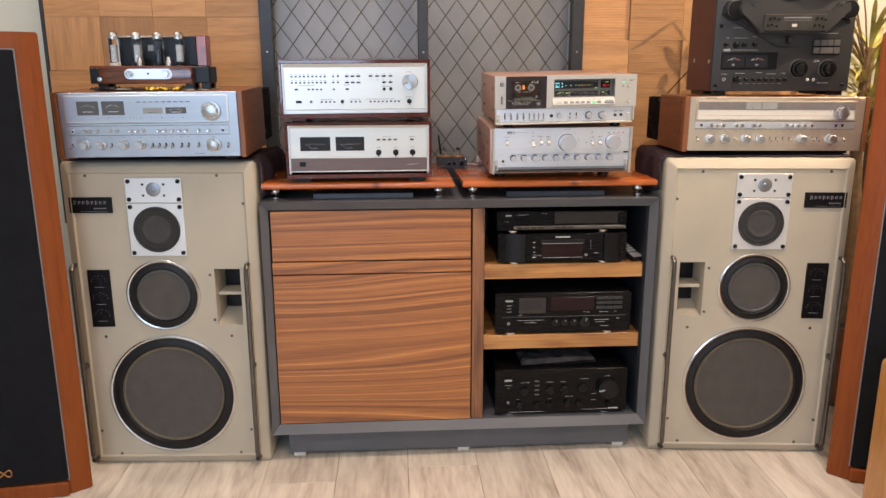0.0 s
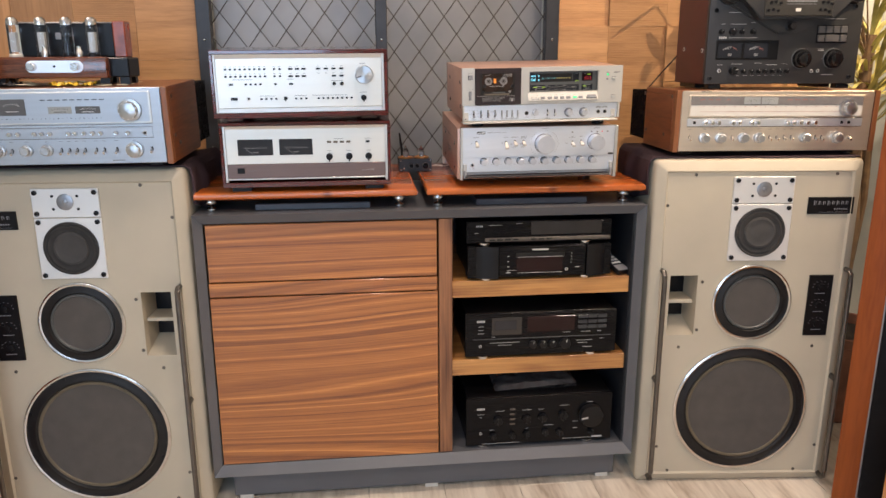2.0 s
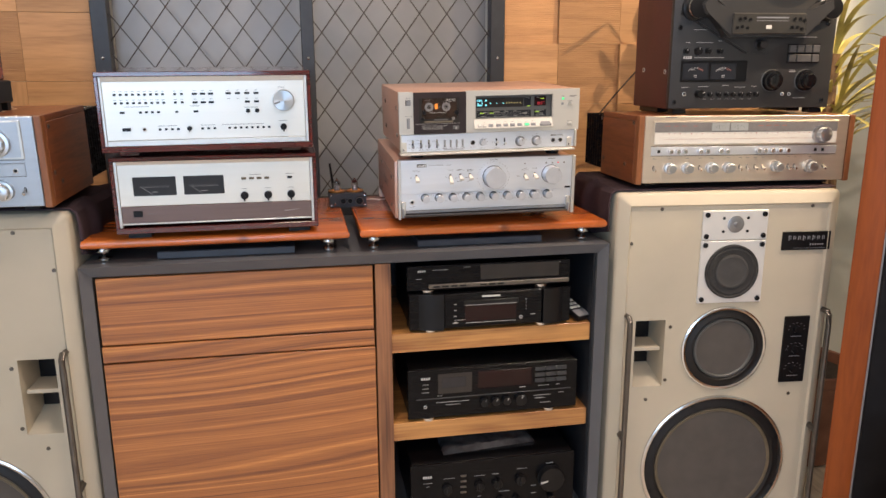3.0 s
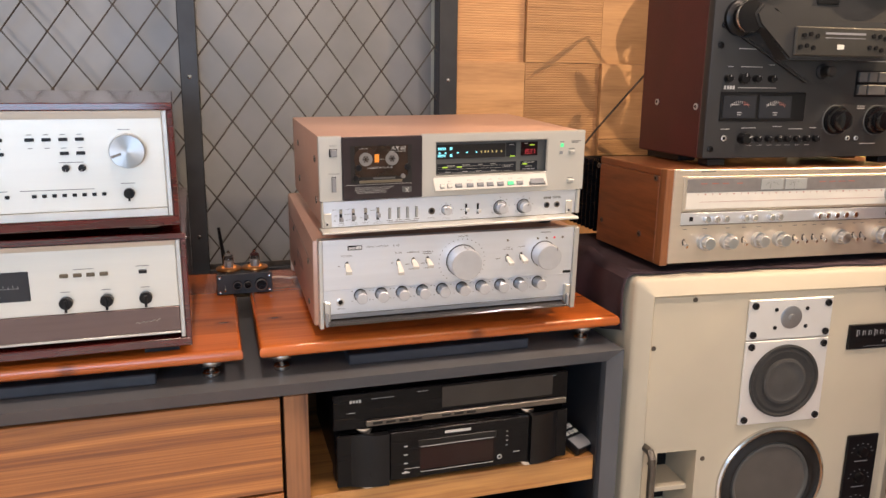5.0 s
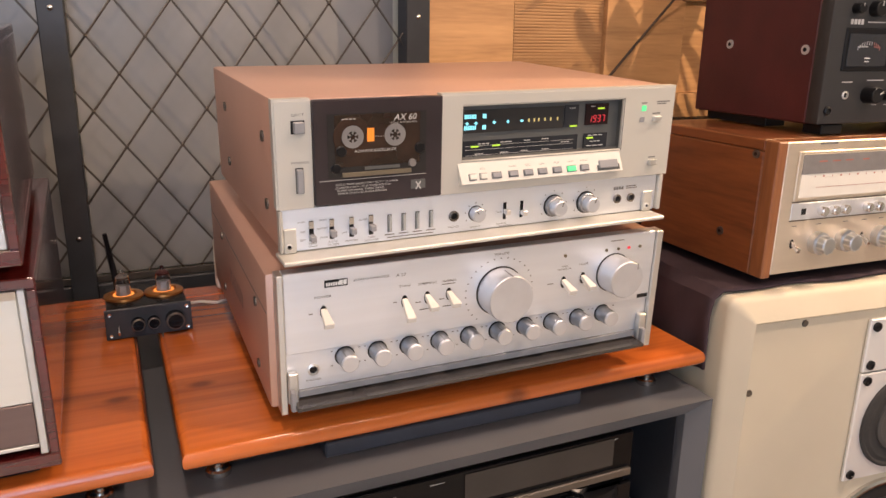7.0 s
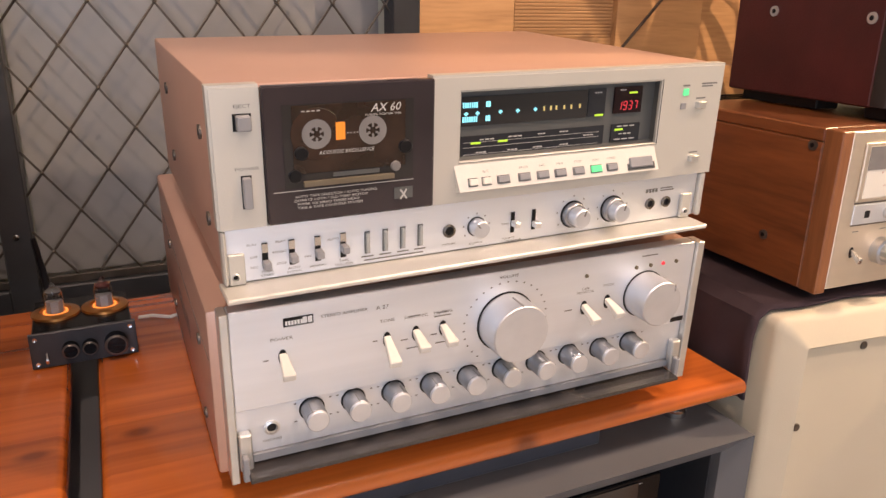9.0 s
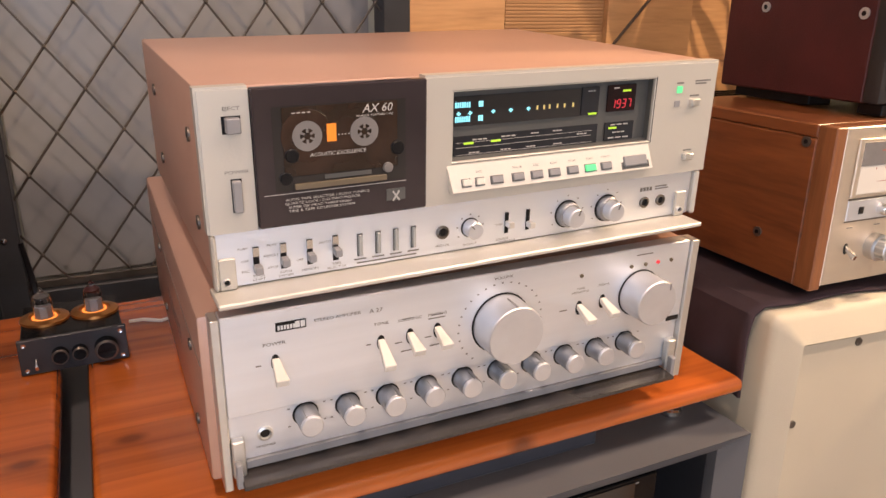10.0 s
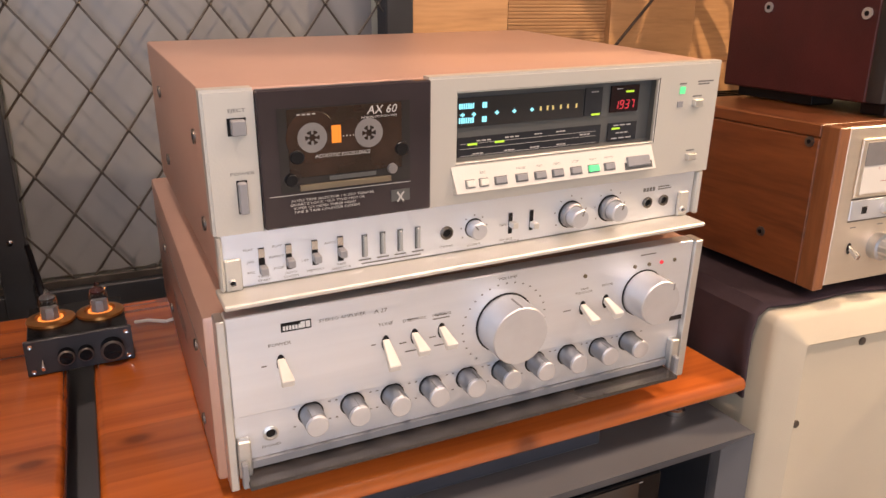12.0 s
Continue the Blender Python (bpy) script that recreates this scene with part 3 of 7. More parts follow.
def block_mesh(w, h, d, ribbed):
    bm = bmesh.new()
    if ribbed:
        k = int(h / 0.0062)
        pts = [(0.0, d), (0.0, 0.0)]
        for i in range(k):
            z = h * i / k
            pts += [(z + 0.0008, -0.0), (z + h / k * 0.66, -0.0), (z + h / k * 0.76, 0.0010), (z + h / k * 0.92, 0.0010)]
        pts += [(h, 0.0), (h, d)]
        va = [bm.verts.new((0, y, z)) for z, y in pts]
        vb = [bm.verts.new((w, y, z)) for z, y in pts]
        for i in range(len(pts) - 1):
            bm.faces.new((va[i], va[i + 1], vb[i + 1], vb[i]))
        bm.faces.new(va[::-1]), bm.faces.new(vb)
    else:
        box(bm, 0, w, 0, d, 0, h, 0.0006)
    return bm


def lay_blocks(columns, zs, plan):
    for i in range(len(columns) - 1):
        for j in range(len(zs) - 1):
            w, h = columns[i + 1] - columns[i] - 0.0010, zs[j + 1] - zs[j] - 0.0010
            d = rng.choice((0.050, 0.062, 0.0625, 0.063, 0.074))
            rib = plan(i, j)
            mat = M_PANEL if rib or rng.random() < 0.6 else M_PANEL_V
            b = part("block", block_mesh(w, h, d, rib), mat, blocks, m=pose(columns[i] + 0.0005, Y1 - d - 0.001, zs[j] + 0.0005))


ROW_L = [0.705 + 0.2 * k for k in range(9)]
lay_blocks([-1.385, -1.178, -0.979, -0.776, -0.573], ROW_L, lambda i, j: (i * 3 + j) % 5 == 4)
ROW_R = [0.62 + 0.2 * k for k in range(10)]
lay_blocks([0.706, 0.896, 1.113, 1.322, 1.54, 1.76], ROW_R, lambda i, j: (i, j) in ((1, 3), (0, 4), (2, 2)) or (i * 2 + j) % 7 == 6)
pbox("edge_strip", M_IRON, blocks, -1.402, -1.387, Y1 - 0.06, Y1, 0.7, 2.3, 0.001)

# ---------------------------------------------------------------- low cabinet
CX0, CX1, CY, CZ = -0.481, 0.797, 2.136, 0.898
cab = thing("media_cabinet", pose(0, CY, 0), "grey lacquered media cabinet with walnut doors and open shelf bay", "cabinet")
CD = 0.52

def mitred_frame(bm):
    """Top, bottom and sides whose front edges slope inwards."""
    outer = [(CX0, 0.103), (CX1, 0.103), (CX1, CZ), (CX0, CZ)]
    inner = [(CX0 + 0.022, 0.131), (CX1 - 0.022, 0.131), (CX1 - 0.022, CZ - 0.028), (CX0 + 0.022, CZ - 0.028)]
    vo = [bm.verts.new((x, 0.0, z)) for x, z in outer]
    vi = [bm.verts.new((x, 0.022, z)) for x, z in inner]
    bo = [bm.verts.new((x, CD, z)) for x, z in outer]
    bi = [bm.verts.new((x, CD - 0.012, z)) for x, z in inner]
    for k in range(4):
        j = (k + 1) % 4
        bm.faces.new((vo[k], vo[j], vi[j], vi[k]))
        bm.faces.new((vo[k], bo[k], bo[j], vo[j]))
        bm.faces.new((vi[k], vi[j], bi[j], bi[k]))
    bm.faces.new(bo), bm.faces.new(bi)


bm = bmesh.new()
mitred_frame(bm)
part("carcass", bm, M_GREY, cab)
pbox("plinth", M_GREY, cab, -0.435, 0.757, 0.045, CD - 0.05, 0.012, 0.103, 0.002)
for px in (-0.40, 0.17, 0.72):
    pbox("levelling_foot", M_WHITE, cab, px - 0.02, px + 0.02, 0.047, 0.09, 0.0, 0.012)
DY0 = 0.022
pbox("drawer_front", M_WALNUT, cab, -0.453, 0.188, DY0, DY0 + 0.02, 0.702, 0.865, 0.001)
pbox("middle_rail", M_WALNUT, cab, -0.455, 0.189, DY0, DY0 + 0.02, 0.658, 0.697, 0.001)
pbox("door", M_WALNUT, cab, -0.455, 0.190, DY0, DY0 + 0.02, 0.133, 0.653, 0.001)
# black sheet added behind the fronts as the shade in their gaps
pbox("gap_shade_sheet", M_BLACK, cab, -0.455, 0.190, DY0 + 0.021, DY0 + 0.03, 0.133, 0.868)
pbox("divider", M_WALNUT_V, cab, 0.194, 0.233, DY0, CD - 0.014, 0.133, 0.868, 0.001)
# dark sheet and back panel carry the open bay's shade in their colour
pbox("bay_shade_lining", M_GREY_SHADE, cab, 0.7685, 0.7695, 0.03, CD - 0.014, 0.133, 0.868)
pbox("back_panel", M_GREY_SHADE, cab, 0.234, 0.768, CD - 0.03, CD - 0.014, 0.133, 0.868)
pbox("shelf", M_SHELF, cab, 0.2335, 0.768, 0.036, CD - 0.032, 0.626, 0.676, 0.001)
pbox("shelf", M_SHELF, cab, 0.2335, 0.768, 0.036, CD - 0.032, 0.379, 0.428, 0.001)

# slabs under the plinth boards and the two boards with their cone feet
for a, b in ((-0.318, 0.003), (0.306, 0.632)):
    bm = bmesh.new()
    box(bm, a, b, 2.188, 2.48, CZ + 0.0005, CZ + 0.019, 0.002)
    whole("black_slab", bm, M_SLAB, "flat slate-black slab lying on the grey cabinet top", "slab", group="slabs under the boards")
for a, b in ((-0.476, 0.135), (0.160, 0.796)):
    bd = thing("equipment_board", pose(a, 2.156, CZ), "orange-brown varnished board with undercut edges on steel feet", "plinth board", "equipment boards")
    w, d, z0, z1, c = b - a, 0.50, 0.030, 0.059, 0.034
    bm = bmesh.new()
    lvl = [(c, z0), (0.010, z1 - 0.0225), (0.004, z1 - 0.0205), (0.001, z1 - 0.017), (0.0, z1 - 0.013), (0.0003, z1 - 0.009), (0.0018, z1 - 0.005), (0.0045, z1 - 0.0018), (0.009, z1)]
    rings = [[bm.verts.new((x, y, z)) for x, y in ((o, o), (w - o, o), (w - o, d - o), (o, d - o))] for o, z in lvl]
    for r0, r1 in zip(rings, rings[1:]):
        for k in range(4):
            j = (k + 1) % 4
            bm.faces.new((r0[k], r0[j], r1[j], r1[k]))
    bm.faces.new(rings[0][::-1]), bm.faces.new(rings[-1])
    part("board", bm, M_BOARD, bd)
    for fx in (0.037, w - 0.05):
        for fy in (0.05, d - 0.06):
            bm = bmesh.new()
            lathe(bm, [(0, 0.0005), (0.0125, 0.0005), (0.0135, 0.002), (0.0135, 0.007), (0.0115, 0.009), (0.006, 0.0095), (0.0035, 0.013), (0.0055, 0.018), (0.0165, 0.020), (0.0175, 0.022), (0.0175, 0.028), (0.0165, 0.0305), (0, 0.0305)], fx, fy, 0, "z", 20)
            part("foot", bm, M_CHROME, bd, "turned steel cone foot")


# ---------------------------------------------------------------- monitor loudspeakers
def ring_stack(parent, name, x, z, prof, mat, y=0.0, n=48, label=""):
    bm = bmesh.new()
    lathe(bm, prof, x, y, z, n=n)
    return part(name, bm, mat, parent, label)


def monitor(m, s, label):
    """s = 1: the inner edge is on the left; s = -1: mirrored. x runs outwards from the inner edge."""
    W, H, D = 0.602, 1.026, 0.42
    sp = thing("monitor_speaker", m, label, "loudspeaker", "monitor speakers")
    X = lambda v: v * s

    def pb(name, mat, a, b, y0, y1, z0, z1, bev=0.0, lab="", parent=None):
        return pbox(name, mat, parent or sp, min(X(a), X(b)), max(X(a), X(b)), y0, y1, z0, z1, bev, lab)
    # body with chamfered front rim, and a front with the port opening cut through
    bm = bmesh.new()
    lv = [(0.0, D), (0.0, 0.020), (0.0025, 0.0145), (0.008, 0.0105), (0.031, -0.002), (0.036, 0.004)]
    rings = []
    NC = 6
    for o, y in lv:
        rad = max(0.002, 0.013 - o * 0.3) if o < 0.036 else 0.0015
        ring = []
        for cx, cz, a0 in ((o + rad, o + rad, 180), (W - o - rad, o + rad, 270), (W - o - rad, H - o - rad, 0), (o + rad, H - o - rad, 90)):
            for k in range(NC):
                a = radians(a0 + 90 * k / (NC - 1))
                ring.append(bm.verts.new((X(cx + rad * math.cos(a)), y, cz + rad * math.sin(a))))
        rings.append(ring)
    for r0, r1 in zip(rings, rings[1:]):
        for k in range(4 * NC):
            j = (k + 1) % (4 * NC)
            bm.faces.new((r0[k], r0[j], r1[j], r1[k]))
    bm.faces.new(rings[0])
    # front panel as a grid round the port
    xs, zs = [0.036, 0.064, 0.146, W - 0.036], [0.036, 0.496, 0.684, H - 0.036]
    g = [[bm.verts.new((X(x), 0.004, z)) for z in zs] for x in xs]
    for i in range(3):
        for j in range(3):
            if (i, j) != (1, 1):
                bm.faces.new((g[i][j], g[i + 1][j], g[i + 1][j + 1], g[i][j + 1]))
    # the port: a duct that tapers towards its inner wall
    pf = [g[1][1], g[2][1], g[2][2], g[1][2]]
    pk = [bm.verts.new((X(x), 0.10, z)) for x, z in ((0.066, 0.53), (0.138, 0.53), (0.138, 0.68), (0.066, 0.68))]
    for k in range(4):
        j = (k + 1) % 4
        bm.faces.new((pf[k], pf[j], pk[j], pk[k]))
    bmesh.ops.remove_doubles(bm, verts=bm.verts, dist=0.0002)
    part("cabinet", bm, M_BEIGE, sp)
    pb("port_back", M_BLACK, 0.066, 0.138, 0.0995, 0.101, 0.53, 0.68)
    pb("port_shelf", M_BEIGE, 0.0645, 0.140, 0.018, 0.099, 0.594, 0.604, 0.001)
    # drivers
    pl = [(0.225, 0.401, 0.900, 0.9785), (0.225, 0.401, 0.729, 0.898)]
    for k, (a, b, c, d) in enumerate(pl):
        p = pb("driver_plate", M_PLATE, a, b, -0.002, 0.004, c, d, 0.0015)
        for ux in (a + 0.011, b - 0.011):
            for uz in (c + 0.011, d - 0.011):
                bm = bmesh.new()
                lathe(bm, [(0.0068, 0), (0.0068, 0.003), (0.004, 0.004), (0.003, 0.002), (0, 0.002)], X(ux), -0.002, uz, n=12)
                part("screw", bm, M_BLACK, p)
    tw = ring_stack(sp, "tweeter", X(0.3135), 0.942, [(0.0222, 0), (0.0222, 0.0012), (0.0205, 0.002), (0.0070, 0.0024), (0.0060, 0.0040), (0.0035, 0.0048), (0, 0.005)], M_BARREL, -0.002, 28, "small bright metal tweeter")
    for ux, uz in ((0.281, 0.958), (0.346, 0.958), (0.281, 0.923), (0.346, 0.923)):
        ring_stack(tw, "screw", X(ux), uz, [(0.004, 0), (0.004, 0.001), (0, 0.001)], M_BLACK, -0.002, 10)
    ring_stack(sp, "midrange_driver", X(0.3125), 0.8150, [(0.073, 0), (0.073, 0.004), (0.069, 0.005), (0.066, 0.002), (0.060, 0.004), (0.052, 0.0015), (0.025, 0.0022), (0, 0.003)], M_MIDCONE, -0.002, 40, "black midrange driver with a cloth cone")
    ring_stack(sp, "midrange_dome", X(0.3125), 0.8150, [(0.046, 0.0), (0.045, 0.0052), (0.040, 0.0062), (0.036, 0.0045), (0.020, 0.0062), (0, 0.007)], M_DOME, -0.002, 40, "grey dome in the midrange driver")
    for nm, ux, uz, r, inner in (("lower_midrange_driver", 0.312, 0.599, 0.118, True), ("woofer", 0.309, 0.255, 0.207, False)):
        dr = ring_stack(sp, nm, X(ux), uz, [(r, 0), (r, 0.005), (r - 0.004, 0.007), (r - 0.0085, 0.006), (r - 0.010, 0.001)], M_CHROME, 0.004, 64, "paper-cone driver in a bright metal ring")
        sw = 0.024 if inner else 0.0305
        ring_stack(dr, "surround", X(ux), uz, [(r - 0.0095, 0.002), (r - 0.0095 - sw * 0.28, 0.0025), (r - 0.0095 - sw * 0.48, 0.006), (r - 0.0095 - sw * 0.8, 0.007), (r - 0.0095 - sw, 0.001)], M_RUBBER, 0.004, 64)
        if inner:
            ring_stack(dr, "cone_rim", X(ux), uz, [(r - 0.0325, 0.001), (r - 0.0345, 0.005), (r - 0.0385, 0.0052), (r - 0.0415, 0.001)], M_BEZEL, 0.004, 56)
            ring_stack(dr, "cone", X(ux), uz, [(r - 0.0410, 0.001), (0.03, 0.0002), (0, 0.0012)], M_CONE, 0.004, 56)
        else:
            ring_stack(dr, "cone_rim", X(ux), uz, [(r - 0.039, 0.001), (r - 0.042, 0.004), (r - 0.047, 0.0035), (r - 0.049, 0.001)], M_RING, 0.004, 64)
            ring_stack(dr, "cone", X(ux), uz, [(r - 0.048, 0.001), (0.06, 0.0003), (0, 0.0006)], M_CONE, 0.004, 64)
            for k in range(8):
                a = math.pi / 8 + k * math.pi / 4
                ring_stack(dr, "screw", X(ux) + (r - 0.014) * math.cos(a), uz + (r - 0.014) * math.sin(a), [(0.0045, 0), (0.0045, 0.005), (0, 0.005)], M_BLACK, 0.004, 10)
    # badge, level controls
    bd = pb("badge", M_BLACK, 0.446, 0.579, -0.001, 0.004, 0.868, 0.918, 0.001, "black badge with pale print")
    bm = bmesh.new()
    cx = X(0.5125)
    for k in range(8):
        gx, gz = cx - 0.047 + k * 0.0132, 0.901
        dash(bm, gx - 0.0022, gz, 0.0026, 0.0135 if k in (0, 3, 5) else 0.0095, -0.0015)
        dash(bm, gx + 0.0026, gz, 0.0016, 0.0085, -0.0015)
        dash(bm, gx, gz + (0.0052 if k == 0 else 0.0038), 0.0080 if k == 0 else 0.0050, 0.0014, -0.00155)
    for k in range(6):
        dash(bm, cx + 0.012 + k * 0.0066, 0.883, 0.0042, 0.0042, -0.0015)
    dash(bm, cx + 0.01, 0.8735, 0.085, 0.0008, -0.0015)
    part("print", bm, M_GREYPL, bd)
    lc = pb("level_panel", M_BLACK, 0.477, 0.549, -0.001, 0.004, 0.493, 0.684, 0.002, "black level-control panel with three knobs")
    bm = bmesh.new()
    for k in range(3):
        z = 0.647 - k * 0.057
        for j in range(7):
            a = math.pi * (j / 6.0)
            dash(bm, X(0.513) + 0.023 * math.cos(a), z + 0.018 * math.sin(a), 0.004, 0.0014, -0.0015)
        dash(bm, X(0.513), z - 0.020, 0.03, 0.002, -0.0015)
        ring_stack(lc, "knob", X(0.513), z, [(0.011, 0), (0.010, 0.007), (0.004, 0.008), (0, 0.008)], M_BLACK, -0.001, 18)
    part("scale", bm, M_GREYPL, lc)
    # long bar handles and their studs, panel screws
    for hx, out in ((0.036, -1), (0.582, 1)):
        bm = bmesh.new()
        tube(bm, [(X(hx), 0.006, 0.700), (X(hx), -0.020, 0.702), (X(hx), -0.030, 0.692), (X(hx), -0.031, 0.670), (X(hx), -0.031, 0.36), (X(hx), -0.031, 0.052), (X(hx), -0.030, 0.034), (X(hx), -0.020, 0.026), (X(hx), 0.006, 0.027)], 0.0075, 10)
        hd = part("handle", bm, M_BAR, sp, "long dull metal bar handle")
        bm = bmesh.new()
        cyl(bm, X(hx), 0.006, 0.36, 0.009, 0.034, n=12)
        part("stud", bm, M_BAR, hd)
    for ux, uz in ((0.116, 0.984), (0.522, 0.985), (0.04, 0.895), (0.575, 0.897), (0.160, 0.664), (0.049, 0.665), (0.049, 0.513), (0.155, 0.513), (0.104, 0.458), (0.512, 0.458), (0.1, 0.04), (0.502, 0.04), (0.06, 0.124), (0.56, 0.124)):
        ring_stack(sp, "panel_screw", X(ux), uz, [(0.005, 0), (0.0045, 0.0015), (0.002, 0.001), (0, 0.001)], M_BAR, 0.004, 10)
    return sp


SPK_R = pose(0.8157, 2.1335, 0, 0, 0, -5.2)
SPK_L = pose(-0.4922, 2.1370, 0, 0, 0, -2.6)
monitor(SPK_R, 1, "large beige studio monitor speaker under a reel tape deck")
monitor(SPK_L, -1, "large beige studio monitor speaker under a tube amplifier")


def drape(m, s, seed, label):
    """Cloth over the top of a speaker, hanging down its inner side in folds."""
    r = random.Random(seed)
    bm = bmesh.new()
    nx, ny = 40, 26
    W = 0.60
    grid = []
    for i in range(nx + 1):
        row = []
        u = i / nx * (W + 0.17) - 0.17  # negative: the hanging flap
        for j in range(ny + 1):
            y = 0.030 + j / ny * 0.36
            wob = 0.004 * math.sin(y * 38 + seed) + 0.003 * math.sin(y * 90 + 2 * seed)
            lift = max(0.0, math.sin((y - 0.03) / 0.36 * math.pi * 3 + seed)) ** 2
            if u >= 0.0:
                x, z = u, 1.0275 + 0.0035 * noise.noise(Vector((u * 9, y * 9, seed))) ** 2 + 0.001
                if u < 0.04:
                    z += 0.010 * (1 - u / 0.04) * lift
                yy = y - 0.004 * (u > 0.02) * math.sin(u * 40)
            else:
                d = -u
                drop = 0.5 + 0.5 * min(1.0, (y - 0.03) * 3 + 0.25)
                x = -0.007 - 0.020 * min(1, d / 0.05) * (0.35 + lift) - wob * d * 8
                z = 1.030 - d * drop + 0.010 * lift * math.exp(-d * 20)
                yy = y
            row.append(bm.verts.new((x * s, yy, z)))
        grid.append(row)
    for i in range(nx):
        for j in range(ny):
            bm.faces.new((grid[i][j], grid[i + 1][j], grid[i + 1][j + 1], grid[i][j + 1]))
    return_ob = whole("cloth", bm, M_CLOTH, label, "cloth", m=m)
    md = return_ob.modifiers.new("thickness", "SOLIDIFY")
    md.thickness, md.offset = 0.003, 1.0
    return return_ob


drape(SPK_R, 1, 3, "dark plum cloth draped over the top of a beige speaker")
drape(SPK_L, -1, 5, "dark plum cloth draped over the speaker below a receiver")


# ---------------------------------------------------------------- cherry tower speakers
def tower(m, s, label):
    t = thing("tower_speaker", m, label, "loudspeaker", "cherry tower speakers")
    X = lambda v: v * s
    # x runs away from the inner front edge; y back
    H, W = 1.405, 0.46
    bm = bmesh.new()
    plan = [(0.0, 0.030), (0.055, 0.0), (W - 0.055, 0.0), (W, 0.030), (W - 0.05, 0.105), (0.05, 0.105)]
    pts = [(X(a), b) for a, b in plan]
    if s < 0:
        pts = pts[::-1]
    prism(bm, pts, 0.0, H)
    bmesh.ops.bevel(bm, geom=[e for e in bm.edges], offset=0.004, segments=2, affect="EDGES")
    part("cabinet", bm, M_CHERRY, t)
    a, b = sorted((X(0.058), X(W - 0.058)))
    g = pbox("grille", M_GRILLE, t, a, b, -0.014, -0.001, 0.055, H - 0.048, 0.005, "black cloth grille", 2)
    pbox("trim", M_GREYPL, t, a - 0.003, b + 0.003, -0.004, -0.0005, 0.052, H - 0.045, 0.001)
    pbox("bottom_rail", M_CHERRY, t, a, b, -0.016, -0.001, 0.0, 0.050, 0.006)
    bm = bmesh.new()
    loop = [(X(0.235) + 0.022 * math.sin(2 * k * math.pi / 24) * (1 if k else 1), -0.017, 0.10 + 0.011 * math.sin(4 * k * math.pi / 24)) for k in range(25)]
    tube(bm, loop, 0.0022, 6)
    part("emblem", bm, M_BRASS, g, "small bent brass emblem")
    return t


tower(pose(-1.034, 1.992, 0, 0, 0, 8), -1, "tall cherry tower speaker with black cloth grille near the window")
tower(pose(1.344, 1.920, 0, 0, 0, -17), 1, "tall cherry tower speaker with black cloth grille near the plant")
lc = thing("low_wooden_speaker", pose(1.292, 1.45, 0, 0, 0, -4), "honey-coloured wooden box with rounded corners on the floor", "cabinet")
pbox("body", M_HONEY, lc, 0, 0.34, 0, 0.26, 0.0, 0.512, 0.02, "", 3)


# ---------------------------------------------------------------- helpers for hi-fi fronts
def knob(parent, x, z, r, h, y=0.0, mat=None, name="knob", mark=True, rim=0.0, skirt=None, tilt=0.0):
    """A turned knob with a rounded edge and a pointer notch."""
    bm = bmesh.new()
    e = min(0.0012, r * 0.15)
    prof = []
    if skirt:
        prof += [(skirt, 0), (skirt, 0.0012), (r * 0.97, 0.002)]
    prof += [(r, 0.0), (r * 0.985, h - e), (r - e, h), (0, h)]
    lathe(bm, prof, x, y, z, n=32)
    ob = part(name, bm, mat or M_KNOB, parent)
    if mark:
        bm = bmesh.new()
        a = radians(tilt)
        box(bm, -r * 0.07, r * 0.07, -h - 0.0004, -h + 0.001, r * 0.35, r * 0.93, m=Matrix.Translation((x, y, z)) @ Matrix.Rotation(a, 4, "Y"))
        part("pointer", bm, M_INK_SOFT if mat is not M_BLACK else M_INKG, ob)
    if rim:
        bm = bmesh.new()
        lathe(bm, [(r + rim, 0), (r + rim, 0.0006), (r, 0.0006)], x, y, z, n=32)
        part("seat_ring", bm, M_BLACK, ob)
    return ob


def toggle(parent, x, z, y=0.0, length=0.016, w=0.007, mat=None, down=True, out=0.015):
    """A flat lever that sticks out of a dark slot."""
    bm = bmesh.new()
    sl = min(w, 0.0064)
    lathe(bm, [(sl * 0.72, 0), (sl * 0.72, 0.0006), (sl * 0.5, 0.0008), (0, 0.0008)], 0, 0, 0, n=14)
    bmesh.ops.transform(bm, matrix=Matrix.Translation((x, y, z)) @ Matrix.Diagonal((0.75, 1, 1.5, 1)), verts=bm.verts)
    t = part("switch", bm, M_BLACK, parent)
    sgn = -1 if down else 1
    bm = bmesh.new()
    a = [(-w * 0.28, 0.0, 0.004), (w * 0.28, 0.0, 0.004), (w * 0.28, 0.0, -0.001), (-w * 0.28, 0.0, -0.001)]
    b = [(-w * 0.5, -out, sgn * length * 0.55 + 0.003), (w * 0.5, -out, sgn * length * 0.55 + 0.003), (w * 0.5, -out + 0.002, sgn * length * 0.55 - 0.003), (-w * 0.5, -out + 0.002, sgn * length * 0.55 - 0.003)]
    va, vb = [bm.verts.new((x + p, y + q, z + r)) for p, q, r in a], [bm.verts.new((x + p, y + q, z + r)) for p, q, r in b]
    for k in range(4):
        j = (k + 1) % 4
        bm.faces.new((va[k], va[j], vb[j], vb[k]))
    bm.faces.new(va), bm.faces.new(vb)
    bmesh.ops.recalc_face_normals(bm, faces=bm.faces)
    bmesh.ops.bevel(bm, geom=list(bm.edges), offset=0.0007, segments=1, affect="EDGES")
    part("lever", bm, mat or M_WHITE, t)
    return t


